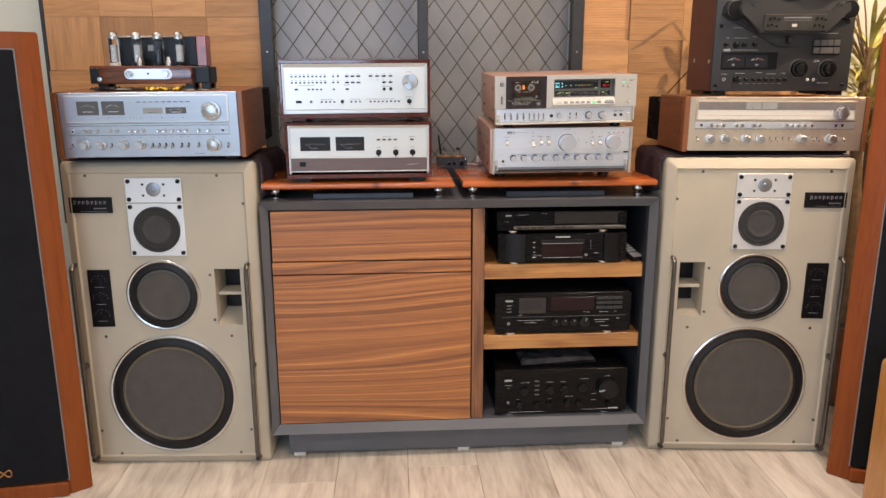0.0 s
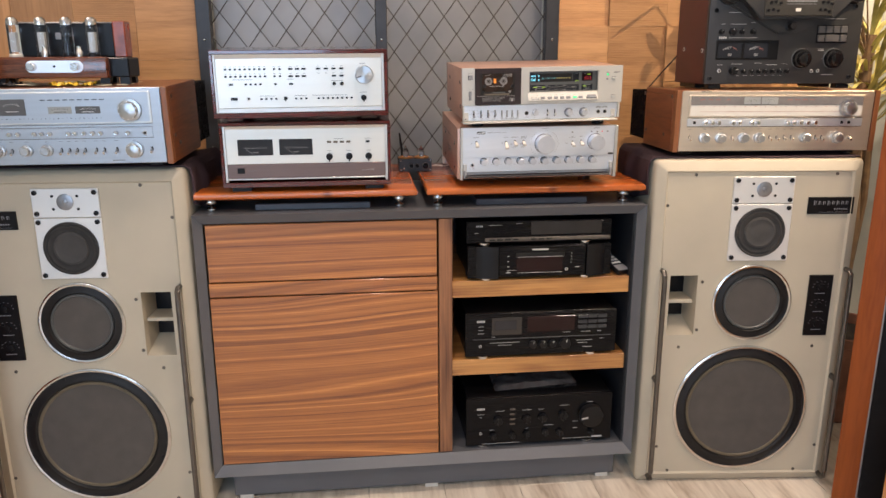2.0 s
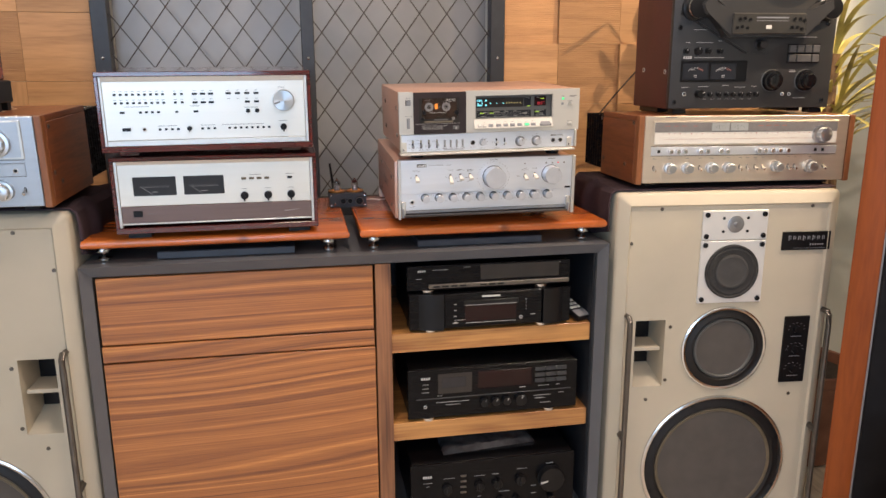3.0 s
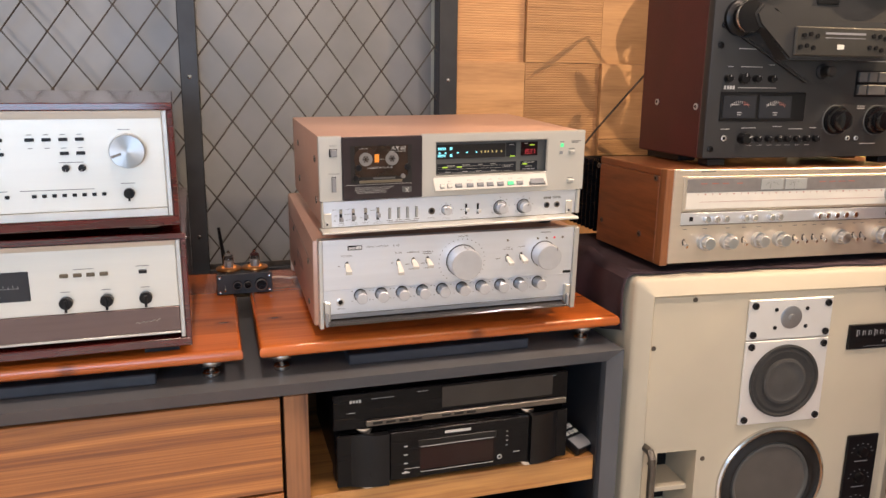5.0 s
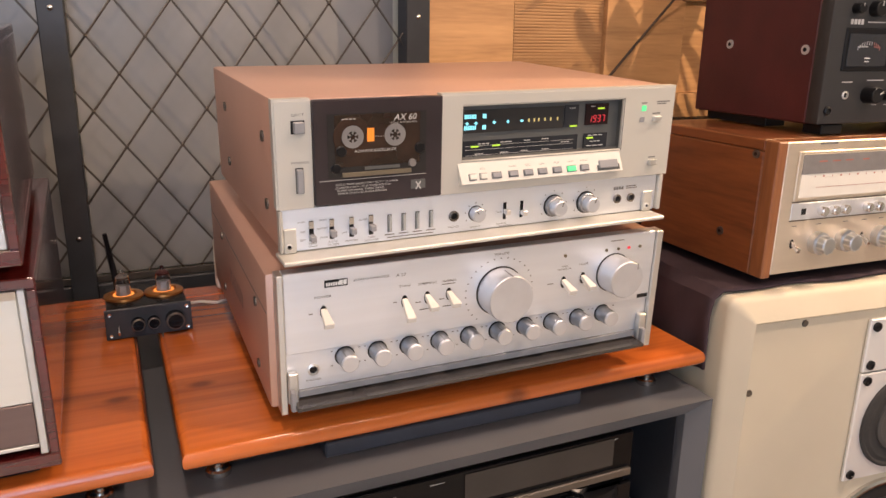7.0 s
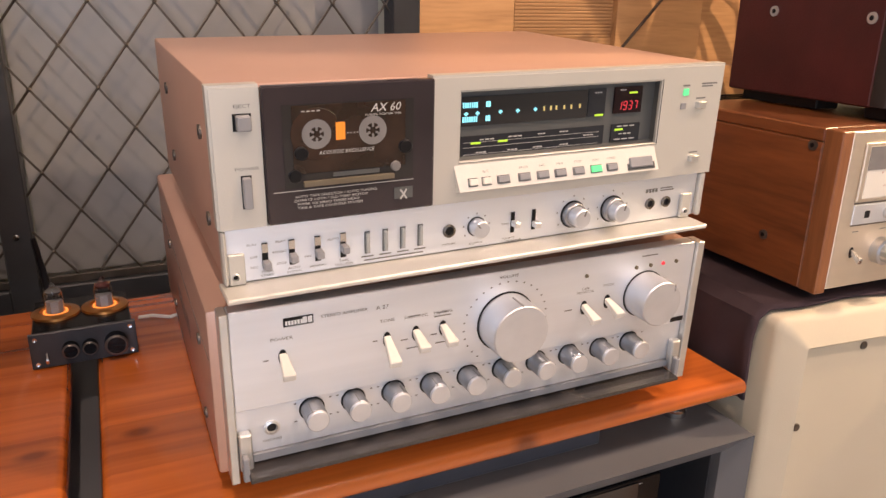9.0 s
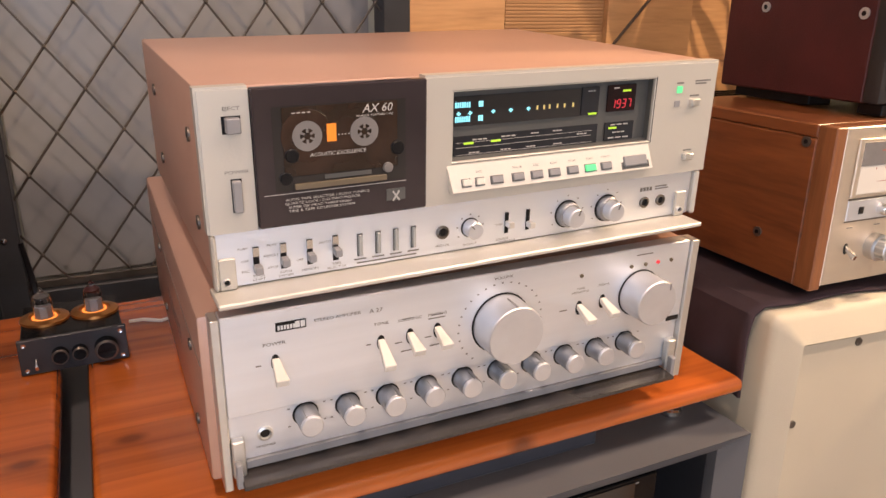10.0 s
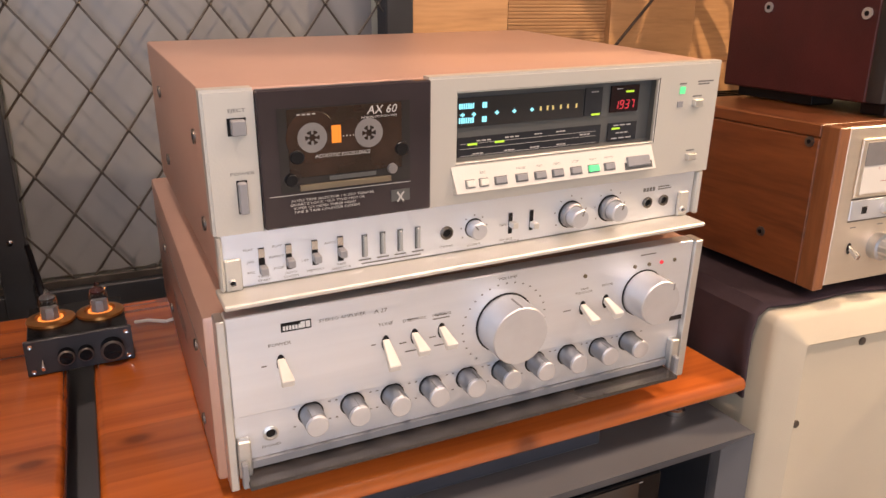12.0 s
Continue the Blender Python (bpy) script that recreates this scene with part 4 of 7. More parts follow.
def socket(parent, x, z, r=0.0055, y=0.0, mat=None):
    bm = bmesh.new()
    lathe(bm, [(r, 0), (r, 0.0015), (r * 0.72, 0.0022), (r * 0.6, 0.0002), (0, 0.0001)], x, y, z, n=20)
    s = part("socket", bm, mat or M_KNOB, parent)
    bm = bmesh.new()
    lathe(bm, [(r * 0.6, 0), (r * 0.6, 0.0004), (0, 0.0004)], x, y, z, n=16)
    part("hole", bm, M_BLACK, s)
    return s


def side_screw(parent, x, y, z, s=-1, r=0.0055, mat=None):
    bm = bmesh.new()
    cyl(bm, x if s > 0 else x - 0.0018, y, z, r, 0.0018, "x", n=16)
    sc = part("side_screw", bm, mat or M_BAR, parent)
    bm = bmesh.new()
    cyl(bm, x + 0.0018 if s > 0 else x - 0.0022, y, z, r * 0.45, 0.0004, "x", n=10)
    part("recess", bm, M_BLACK, sc)


def feet(parent, w, d, h, r=0.016, mat=None, inset=0.05):
    for fx in (inset, w - inset):
        for fy in (inset, d - inset):
            bm = bmesh.new()
            lathe(bm, [(0, -h), (r * 0.92, -h), (r, -h + 0.002), (r, 0.0), (0, 0)], fx, fy, 0, "z", 20)
            part("foot", bm, mat or M_BLACK, parent)


# ---------------------------------------------------------------- cassette deck (front at y = 2.155)
deck = thing("cassette_deck", pose(0.261, 2.1584, 1.1415, 2.63, -0.84, 0.83), "champagne silver cassette deck playing a tape, flap open", "cassette deck")
DW, DD = 0.4505, 0.341
bm = bmesh.new()
box(bm, 0.002, DW - 0.002, 0.0125, DD, 0.001, 0.1395, 0.0022, 2)
part("case", bm, M_COPPER, deck, "copper-beige painted metal case")
for fx in (0.05, DW - 0.05):
    for fy in (0.05, DD - 0.05):
        fh = 0.0208 + 0.0083 * fx - 0.0056 * fy
        bm = bmesh.new()
        lathe(bm, [(0, -fh), (0.0156, -fh), (0.017, -fh + 0.002), (0.017, 0.001), (0, 0.001)], fx, fy, 0, "z", 20)
        part("foot", bm, M_BLACK, deck)
for sy, sz in ((0.05, 0.035), (0.055, 0.10), (0.26, 0.035), (0.265, 0.10)):
    side_screw(deck, 0.002, sy, sz)
FZ = 0.0408
# upper fascia: pieces round the door and the display window
bm = bmesh.new()
xs, zs = [0.0, 0.0345, 0.1632, 0.1850, 0.3812, DW], [FZ, 0.0722, 0.1288, 0.1405]
fr = {}
holes = {(1, 0), (1, 1), (1, 2), (3, 1)}
for i in range(5):
    for j in range(3):
        if (i, j) in holes:
            continue
        vs = []
        for x, z in ((xs[i], zs[j]), (xs[i + 1], zs[j]), (xs[i + 1], zs[j + 1]), (xs[i], zs[j + 1])):
            k = (x, z)
            if k not in fr:
                fr[k] = bm.verts.new((x, 0.0, z))
            vs.append(fr[k])
        bm.faces.new(vs)
ret = bmesh.ops.extrude_face_region(bm, geom=list(bm.faces))
bmesh.ops.translate(bm, verts=[v for v in ret["geom"] if isinstance(v, bmesh.types.BMVert)], vec=(0, 0.012, 0))
bmesh.ops.recalc_face_normals(bm, faces=bm.faces)
outer = [e for e in bm.edges if all(abs(v.co.y) < 1e-6 for v in e.verts) and (all(abs(v.co.z - 0.1405) < 1e-6 for v in e.verts) or all(v.co.x < 1e-6 for v in e.verts) or all(v.co.x > DW - 1e-6 for v in e.verts))]
bmesh.ops.bevel(bm, geom=outer, offset=0.0018, segments=2, affect="EDGES")
part("fascia", bm, M_CREAM, deck)
# lower control strip, set back
pbox("lower_panel", M_ALU2, deck, 0.003, DW - 0.010, 0.005, 0.012, -0.002, FZ - 0.0008, 0.001)
for hx in (0.0015, DW - 0.0098):
    pbox("strip_end", M_CREAM, deck, hx, hx + 0.0035 if hx < 0.1 else hx + 0.0060, 0.0005, 0.012, -0.002, FZ - 0.0008, 0.0015)
for hx in (0.0053, 0.4215):
    br = pbox("hinge_bracket", M_CREAM, deck, hx, hx + 0.0118, 0.0015, 0.0049, -0.0022, 0.0215, 0.0008)
    socket(br, hx + 0.0045, 0.0045, 0.0030, 0.0015)
bm = bmesh.new()
box(bm, -0.001, 0.4345, -0.022, 0.012, -0.0065, -0.0025, 0.001)
part("flap", bm, M_CREAM, deck, "open cream hinged flap")
# left keys
for z0, z1, nm in ((0.1105, 0.1208, "eject_key"), (0.0560, 0.0782, "power_key")):
    pbox("key_slot", M_BLACK, deck, 0.0158 if nm == "eject_key" else 0.0184, 0.0284 if nm == "eject_key" else 0.0258, -0.0002, 0.003, z0 - 0.0008, z1 + 0.0008)
    if nm == "eject_key":
        pbox(nm, M_GREYPL, deck, 0.0177, 0.0274, -0.0065, 0.002, z0, z1, 0.0008)
    else:
        pbox(nm, M_GREYPL, deck, 0.0190, 0.0250, -0.0055, 0.002, z0, z1, 0.0008)
ink = bmesh.new()
letter(ink, "EJECT", 0.0226, 0.1265, 0.0034, wide=1.35)
letter(ink, "POWER", 0.0230, 0.0836, 0.0031, wide=1.55)
# cassette door
door = pbox("cassette_door", M_DOOR, deck, 0.0350, 0.1627, -0.0035, 0.004, FZ + 0.0008, 0.1392, 0.0012, "smoked cassette door with a tape behind the window")
pbox("window", M_SMOKE, door, 0.0480, 0.1450, -0.0042, -0.0034, 0.0672, 0.1262)
tape = pbox("cassette", M_TAPE, door, 0.0545, 0.1385, -0.0047, -0.0041, 0.0775, 0.1255, 0.0002, "dark compact cassette with white print")
for cx in (0.0716, 0.1131):
    bm = bmesh.new()
    lathe(bm, [(0.0105, 0), (0.0105, 0.0003), (0.0052, 0.0003)], cx, -0.0047, 0.1051, n=32)
    hub = part("tape_hub", bm, M_HUB, tape)
    bm = bmesh.new()
    for k in range(6):
        a = k * math.pi / 3
        box(bm, -0.0008, 0.0008, -0.0004, 0, 0.0024, 0.0052, m=Matrix.Translation((cx, -0.0049, 0.1051)) @ Matrix.Rotation(a, 4, "Y"))
    part("hub_tooth", bm, M_HUB, hub)
bm = bmesh.new()
lathe(bm, [(0.0185, 0), (0.0183, 0.00018), (0.0106, 0.00018)], 0.0716, -0.0047, 0.1051, n=40)
part("tape_pack", bm, M_PACK, tape, "brown wound tape")
pbox("tape_label", G_ORANGE, tape, 0.0855, 0.0923, -0.0051, -0.0047, 0.1001, 0.1125, 0, "glowing orange tape window")
pbox("tape_edge", M_RING, tape, 0.0608, 0.1291, -0.0068, -0.0042, 0.0682, 0.0722, 0.0003)
pbox("head_block", M_BEZEL, tape, 0.083, 0.118, -0.0046, -0.0041, 0.0735, 0.0765)
for cx, cz, r, mt in ((0.0601, 0.0924, 0.0050, M_BLACK), (0.1383, 0.0914, 0.0052, M_BLACK), (0.1305, 0.0773, 0.0038, M_HUB), (0.0552, 0.0765, 0.0046, M_BLACK)):
    knob(door, cx, cz, r, 0.0025, -0.0042, mt, "guide_roller", mark=False)
w = bmesh.new()
letter(w, "AX 60", 0.1236, 0.1210, 0.0085, -0.0050, 0.25)
letter(w, "NORMAL POSITION TYPE", 0.1212, 0.1163, 0.0021, -0.0050, wide=1.15)
letter(w, "ACOUSTIC EXCELLENCE", 0.0935, 0.0916, 0.0037, -0.0050, 0.2)
for k in range(4):
    dash(w, 0.0625 + k * 0.0036, 0.1215, 0.0022, 0.0008, -0.0050)
    dash(w, 0.0940 + k * 0.0025, 0.1045, 0.0008, 0.0008, -0.0050)
for k, s in enumerate(("AUTO TAPE SELECTOR / AUTO TUNING", "QUARTZ LOCK / D.D TWO MOTOR", "SUPER GX HEAD THREE HEAD", "TIME & TAPE COUNTER SYSTEM")):
    letter(w, s, (0.0853, 0.0812, 0.0790, 0.0803)[k], 0.0609 - 0.0028 * k, 0.0026, -0.0040, wide=1.32)
dash(w, 0.0925, 0.0655, 0.106, 0.0005, -0.0040)
part("lettering", w, M_INKG, door, "white print")
bm = bmesh.new()
box(bm, 0.1298, 0.1448, -0.0041, -0.0034, 0.0512, 0.0601)
lg = part("logo_plate", bm, M_BEZEL, door)
bm = bmesh.new()
for a in (35, -35):
    box(bm, -0.0006, 0.0006, -0.0004, 0.0002, -0.0045, 0.0045, m=Matrix.Translation((0.1373, -0.0041, 0.0545)) @ Matrix.Rotation(radians(a), 4, "Y"))
part("logo_mark", bm, M_INKG, lg)
# display recess
rc = bmesh.new()
a, b, c, d = 0.1850, 0.3812, 0.0722, 0.1288
vo = [rc.verts.new((x, 0.0, z)) for x, z in ((a, c), (b, c), (b, d), (a, d))]
vi = [rc.verts.new((x, 0.010, z)) for x, z in ((a + 0.004, c + 0.004), (b - 0.001, c + 0.003), (b - 0.001, d - 0.003), (a + 0.004, d - 0.003))]
for k in range(4):
    j = (k + 1) % 4
    rc.faces.new((vo[k], vo[j], vi[j], vi[k]))
rc.faces.new(vi)
disp = part("display_recess", rc, M_BEZEL, deck)
bz = bmesh.new()
for k0, k1, k2, k3 in ((a, b, d - 0.0014, d), (a, b, c, c + 0.0014), (a, a + 0.0014, c + 0.0014, d - 0.0014), (b - 0.0014, b, c + 0.0014, d - 0.0014)):
    box(bz, k0, k1, 0.0006, 0.004, k2, k3, 0.0004)
part("window_bezel", bz, M_CREAM, disp, "champagne window rim")
pbox("meter_window", M_SMOKE, disp, 0.1905, 0.3085, 0.0084, 0.0102, 0.0993, 0.1222)
pbox("peak_window", M_VU, disp, 0.3100, 0.3275, 0.0086, 0.0102, 0.0996, 0.1228)
pbox("counter_window", M_REDWIN, disp, 0.3365, 0.3662, 0.0084, 0.0102, 0.1006, 0.1230)
pbox("mode_window", M_VU, disp, 0.1910, 0.3282, 0.0084, 0.0102, 0.0752, 0.0912)
pbox("filter_window", M_VU, disp, 0.3366, 0.3670, 0.0084, 0.0102, 0.0756, 0.0912)
bm = bmesh.new()
for row in (0.1137, 0.1026):
    for k in range(7):
        box(bm, 0.1918 + k * 0.00195, 0.1918 + k * 0.00195 + 0.00098, 0.0079, 0.0084, row, row + 0.0042)
    for x in (0.2122, 0.2144):
        box(bm, x, x + 0.0015, 0.0079, 0.0084, row, row + 0.0042)
for x in (0.1930, 0.2030, 0.2236, 0.2395, 0.2560):
    box(bm, x, x + 0.0034, 0.0079, 0.0084, 0.1086, 0.1096)
    box(bm, x + 0.0012, x + 0.0022, 0.0079, 0.0084, 0.1075, 0.1106)
part("level_meter", bm, G_CYAN, disp, "lit cyan level meter bars")
bm = bmesh.new()
for k, x in enumerate((0.2660, 0.2725, 0.2778, 0.2855, 0.2925, 0.3010)):
    box(bm, x - 0.0006, x + 0.0008, 0.0079, 0.0084, 0.1076, 0.1110)
part("scale_meter", bm, G_AMBER, disp)
bm = bmesh.new()
for x, z in ((0.3172, 0.0997), (0.3518, 0.1170), (0.1998, 0.0847), (0.2244, 0.0847), (0.3399, 0.0857)):
    box(bm, x, x + 0.0085, 0.0079, 0.0084, z, z + 0.0016)
part("indicator", bm, G_LIME, disp, "lit lime indicators")
bm = bmesh.new()
STROKES = {"1": "bc", "9": "abcdfg", "3": "abcdg", "7": "abc"}
for k, digit in enumerate("1937"):
    dx, dz, dw, dh = 0.3428 + k * 0.0056, 0.1070, 0.0017, 0.0034
    lean = Matrix.Translation((dx, 0.0082, dz)) @ Matrix(((1, 0, 0.12, 0), (0, 1, 0, 0), (0, 0, 1, 0), (0, 0, 0, 1)))
    bars = {"a": (-dw, dw, dh), "g": (-dw, dw, 0.0), "d": (-dw, dw, -dh)}
    for q in STROKES[digit]:
        if q in bars:
            x0, x1, zz = bars[q]
            box(bm, x0 + 0.0004, x1 - 0.0004, -0.0002, 0.0002, zz - 0.00035, zz + 0.00035, m=lean)
        else:
            xx, zz = (dw if q in "bc" else -dw), (dh / 2 if q in "bf" else -dh / 2)
            box(bm, xx - 0.00035, xx + 0.00035, -0.0002, 0.0002, zz - dh / 2 + 0.0003, zz + dh / 2 - 0.0003, m=lean)
part("counter_digits", bm, G_RED, disp, "lit red counter digits")
bm = bmesh.new()
for x, z, wd in ((0.214, 0.0880, 0.018), (0.240, 0.0885, 0.018), (0.265, 0.0888, 0.010), (0.287, 0.0890, 0.012), (0.209, 0.0778, 0.013), (0.238, 0.0778, 0.013), (0.262, 0.0780, 0.012), (0.288, 0.0780, 0.012), (0.312, 0.0842, 0.014),
                  (0.351, 0.0893, 0.026), (0.351, 0.0780, 0.030), (0.3190, 0.1195, 0.010), (0.345, 0.1205, 0.008), (0.351, 0.0826, 0.018)):
    for q in range(3):
        dash(bm, x + (q - 1) * wd * 0.26, z, wd * 0.2, 0.0010, 0.0080)
for z in (0.0862, 0.0822, 0.0765):
    dash(bm, 0.258, z, 0.130, 0.0003, 0.0081)
part("print", bm, M_INKG, disp)
# transport keys on their sloping ledge
lb = bmesh.new()
vs = [lb.verts.new(p) for p in ((0.1810, 0.0, 0.0712), (0.3785, 0.0, 0.0712), (0.3805, -0.0075, 0.0515), (0.1835, -0.0075, 0.0512), (0.1835, 0.0, 0.0490), (0.3805, 0.0, 0.0490))]
lb.faces.new((vs[0], vs[1], vs[2], vs[3])), lb.faces.new((vs[3], vs[2], vs[5], vs[4])), lb.faces.new((vs[0], vs[3], vs[4])), lb.faces.new((vs[1], vs[5], vs[2])), lb.faces.new((vs[0], vs[4], vs[5], vs[1]))
ledge = part("key_ledge", lb, M_WHITE, deck, "sloping cream key ledge")
SL = math.atan2(0.0075, 0.018)
for k, x in enumerate((0.1958, 0.2079, 0.2234, 0.2429, 0.2607, 0.2778, 0.2960, 0.3140, 0.3306)):
    bm = bmesh.new()
    wd = 0.0035 if k < 2 else 0.0052
    box(bm, -wd, wd, -0.0024, 0.001, -0.0027, 0.0027, 0.0006, m=Matrix.Translation((x, -0.0050, 0.0575)) @ Matrix.Rotation(-SL, 4, "X"))
    sb = bmesh.new()
    box(sb, -wd - 0.0007, wd + 0.0007, -0.0004, 0.001, -0.0034, 0.0034, m=Matrix.Translation((x, -0.0050, 0.0575)) @ Matrix.Rotation(-SL, 4, "X"))
    part("key_slot", sb, M_DIAL, ledge)
    key = part("transport_key", bm, G_GREEN if k == 7 else (M_WHITE if k < 2 else M_GREYPL), ledge, "lit green play key" if k == 7 else "")
bm = bmesh.new()
sb = bmesh.new()
box(sb, -0.0150, 0.0150, -0.0004, 0.001, -0.0068, 0.0068, m=Matrix.Translation((0.3619, -0.0042, 0.0590)) @ Matrix.Rotation(-SL, 4, "X"))
part("key_slot", sb, M_BEZEL, ledge)
box(bm, -0.0125, 0.0125, -0.0022, 0.001, -0.0045, 0.0045, 0.0008, m=Matrix.Translation((0.3619, -0.0042, 0.0590)) @ Matrix.Rotation(-SL, 4, "X"))
part("wide_key", bm, M_GREYPL, ledge)
kw = bmesh.new()
for s, x in (("REC", 0.2079), ("PAUSE", 0.2429), ("REC", 0.2607), ("REW", 0.2778), ("STOP", 0.2960), ("PLAY", 0.3140), ("F.FWD", 0.3306)):
    old = len(kw.verts)
    letter(kw, s, 0, 0, 0.0026, wide=1.2)
    kw.verts.ensure_lookup_table()
    bmesh.ops.transform(kw, matrix=Matrix.Translation((x, -0.0026, 0.0648)) @ Matrix.Rotation(-SL, 4, "X"), verts=kw.verts[old:])
part("lettering", kw, M_INK_SOFT, ledge)
# right-hand lamps and keys
pbox("lamp", G_GREEN, deck, 0.4042, 0.4100, -0.0008, 0.001, 0.1138, 0.1198, 0, "lit green lamp")
pbox("lamp", M_GREYPL, deck, 0.4030, 0.4088, -0.0008, 0.001, 0.1020, 0.1072)
for z in (0.1050, 0.0562):
    pbox("small_key", M_ALU, deck, 0.4200, 0.4300, -0.0045, 0.001, z - 0.003, z + 0.003, 0.0006)
for x, z, wd in ((0.4070, 0.1225, 0.008), (0.433, 0.1235, 0.018), (0.431, 0.1212, 0.013), (0.4250, 0.1108, 0.011), (0.4250, 0.0617, 0.010)):
    dash(ink, x, z, wd, 0.0013)
# lower strip: sliders, slots, sockets, knobs
for x, sz in ((0.0322, 0.0108), (0.0520, 0.0135), (0.0716, 0.0138), (0.0914, 0.0150)):
    sw = pbox("slide_switch", M_BLACK, deck, x - 0.0022, x + 0.0022, 0.0042, 0.0052, 0.0068, 0.0266)
    pbox("slider", M_GREYPL, sw, x - 0.0026, x + 0.0030, -0.004, 0.0045, sz - 0.0030, sz + 0.0030, 0.0007)
    pbox("slider_plate", M_CHROME, sw, x - 0.0022, x + 0.0022, 0.0034, 0.0044, 0.0195, 0.0262)
for x in (0.1108, 0.1256, 0.1403, 0.1553):
    slot = pbox("key_slot", M_BEZEL, deck, x - 0.0022, x + 0.0022, 0.0042, 0.0052, 0.0070, 0.0250)
    pbox("selector_key", M_DIALP, slot, x - 0.0015, x + 0.0015, 0.0020, 0.0055, 0.0076, 0.0244, 0.0006)
socket(deck, 0.1807, 0.0160, 0.0056, 0.005, M_BAR)
knob(deck, 0.2058, 0.0165, 0.0074, 0.011, 0.005, M_CAP, rim=0.0009, name="output_knob", tilt=-40)
for x, dz in ((0.2402, 0.0), (0.2608, 0.0015)):
    sw = pbox("slide_switch", M_BLACK, deck, x - 0.0017, x + 0.0017, 0.0042, 0.0052, 0.0068, 0.0248)
    pbox("slider", M_KNOB, sw, x - 0.0016, x + 0.0036, -0.003, 0.0045, 0.0128 - dz * 2, 0.0178 - dz * 2, 0.0005)
for x in (0.3009, 0.3431):
    kn = knob(deck, x, 0.0155, 0.0112, 0.0065, 0.005, M_BARREL, rim=0.0012, name="level_knob", mark=False)
    knob(kn, x, 0.0155, 0.0086, 0.010, -0.0015, M_CAP, name="front_dial", tilt=20)
for x in (0.3861, 0.4050):
    socket(deck, x, 0.0152, 0.0052, 0.005, M_BAR)
part("lettering", ink, M_INK_SOFT, deck, "dark print")
ink = bmesh.new()
for s, x, z in (("PLAY", 0.0232, 0.0262), ("OFF", 0.0240, 0.0165), ("REC", 0.0240, 0.0085), ("TIMER", 0.0332, 0.0042), ("START", 0.0332, 0.0012), ("PLAY", 0.0440, 0.0262), ("REPEAT", 0.0430, 0.0182), ("STOP", 0.0440, 0.0090),
                ("AUTO", 0.0530, 0.0040), ("SYSTEM", 0.0530, 0.0010), ("OFF", 0.0640, 0.0115), ("MEMORY", 0.0716, 0.0028), ("AUTO", 0.0835, 0.0225), ("TAPE", 0.0918, 0.0040), ("SELECTOR", 0.0918, 0.0010), ("PHONES", 0.1807, 0.0045),
                ("OUTPUT", 0.2058, 0.0020), ("SOURCE", 0.2365, 0.0020), ("TAPE", 0.2330, 0.0150), ("MONITOR", 0.2420, -0.0006)):
    letter(ink, s, x, z, 0.0025, 0.0046, wide=1.3)
for k in range(4):
    dash(ink, 0.1108 + k * 0.0148, 0.0045, 0.010, 0.0011, 0.0047)
dash(ink, 0.133, 0.0015, 0.05, 0.0011, 0.0047)
for cx, rr in ((0.2058, 0.0120), (0.3009, 0.0165), (0.3431, 0.0165)):
    for k in range(7):
        t = radians(-120 + 40 * k)
        dash(ink, cx + rr * math.sin(t), 0.0157 + rr * math.cos(t), 0.0012, 0.0012, 0.0047)
for k in range(4):
    dash(ink, 0.3815 + k * 0.0036, 0.0275, 0.0028, 0.0036, 0.0047)
dash(ink, 0.404, 0.0288, 0.014, 0.0011, 0.0047), dash(ink, 0.405, 0.0266, 0.016, 0.0011, 0.0047)
part("lettering", ink, M_INK_SOFT, deck)

# ---------------------------------------------------------------- silver integrated amplifier below it
amp = thing("stereo_amplifier", pose(0.2555, 2.1599, 0.9709, 2.95, -0.36, -0.07), "brushed silver stereo amplifier with one large volume knob", "amplifier")
AW, AH = 0.447, 0.152
for fx in (0.045, AW - 0.045):
    for fy in (0.15, 0.34):
        fz = -0.0136 - fy * 0.0515 - fx * 0.0063
        pcyl("foot", M_BLACK, amp, fx, fy, fz, 0.018, 0.008 - fz, "z", n=20)
bm = bmesh.new()
box(bm, -0.007, AW - 0.003, 0.014, 0.405, 0.006, AH - 0.003, 0.003, 2)
case = part("case", bm, M_COPPER, amp, "copper-beige metal cover with vent slots")
bm = bmesh.new()
for k in range(9):
    box(bm, -0.0072, -0.0065, 0.16 + k * 0.011, 0.1625 + k * 0.011, 0.055, 0.075)
part("vent", bm, M_BAR, case)
pbox("cover_seam", M_INK_SOFT, case, -0.0073, -0.0065, 0.016, 0.402, 0.1085, 0.1095)
for sy, sz in ((0.07, 0.03), (0.30, 0.03), (0.07, 0.10), (0.30, 0.10)):
    side_screw(amp, -0.007, sy, sz, r=0.005)
for a, b in ((0.0, 0.0065), (AW - 0.0085, AW)):
    pbox("cheek", M_ALU, amp, a, b, -0.0035, 0.0135, 0.006, AH, 0.0008)
bm = bmesh.new()
box(bm, 0.0068, AW - 0.0088, -0.0005, 0.0135, 0.0685, AH, 0.0008)
part("upper_face", bm, M_ALU2, amp)
pbox("lower_face", M_ALU2, amp, 0.0068, AW - 0.0088, 0.003, 0.0135, 0.0275, 0.0680, 0.0005)
pbox("open_flap", M_FLAP, amp, 0.012, AW - 0.022, -0.020, 0.0125, 0.0150, 0.0190, 0.001, "open dark glossy control flap")
pbox("flap_edge", M_GREYPL, amp, 0.012, AW - 0.014, 0.0, 0.012, 0.0208, 0.0272)
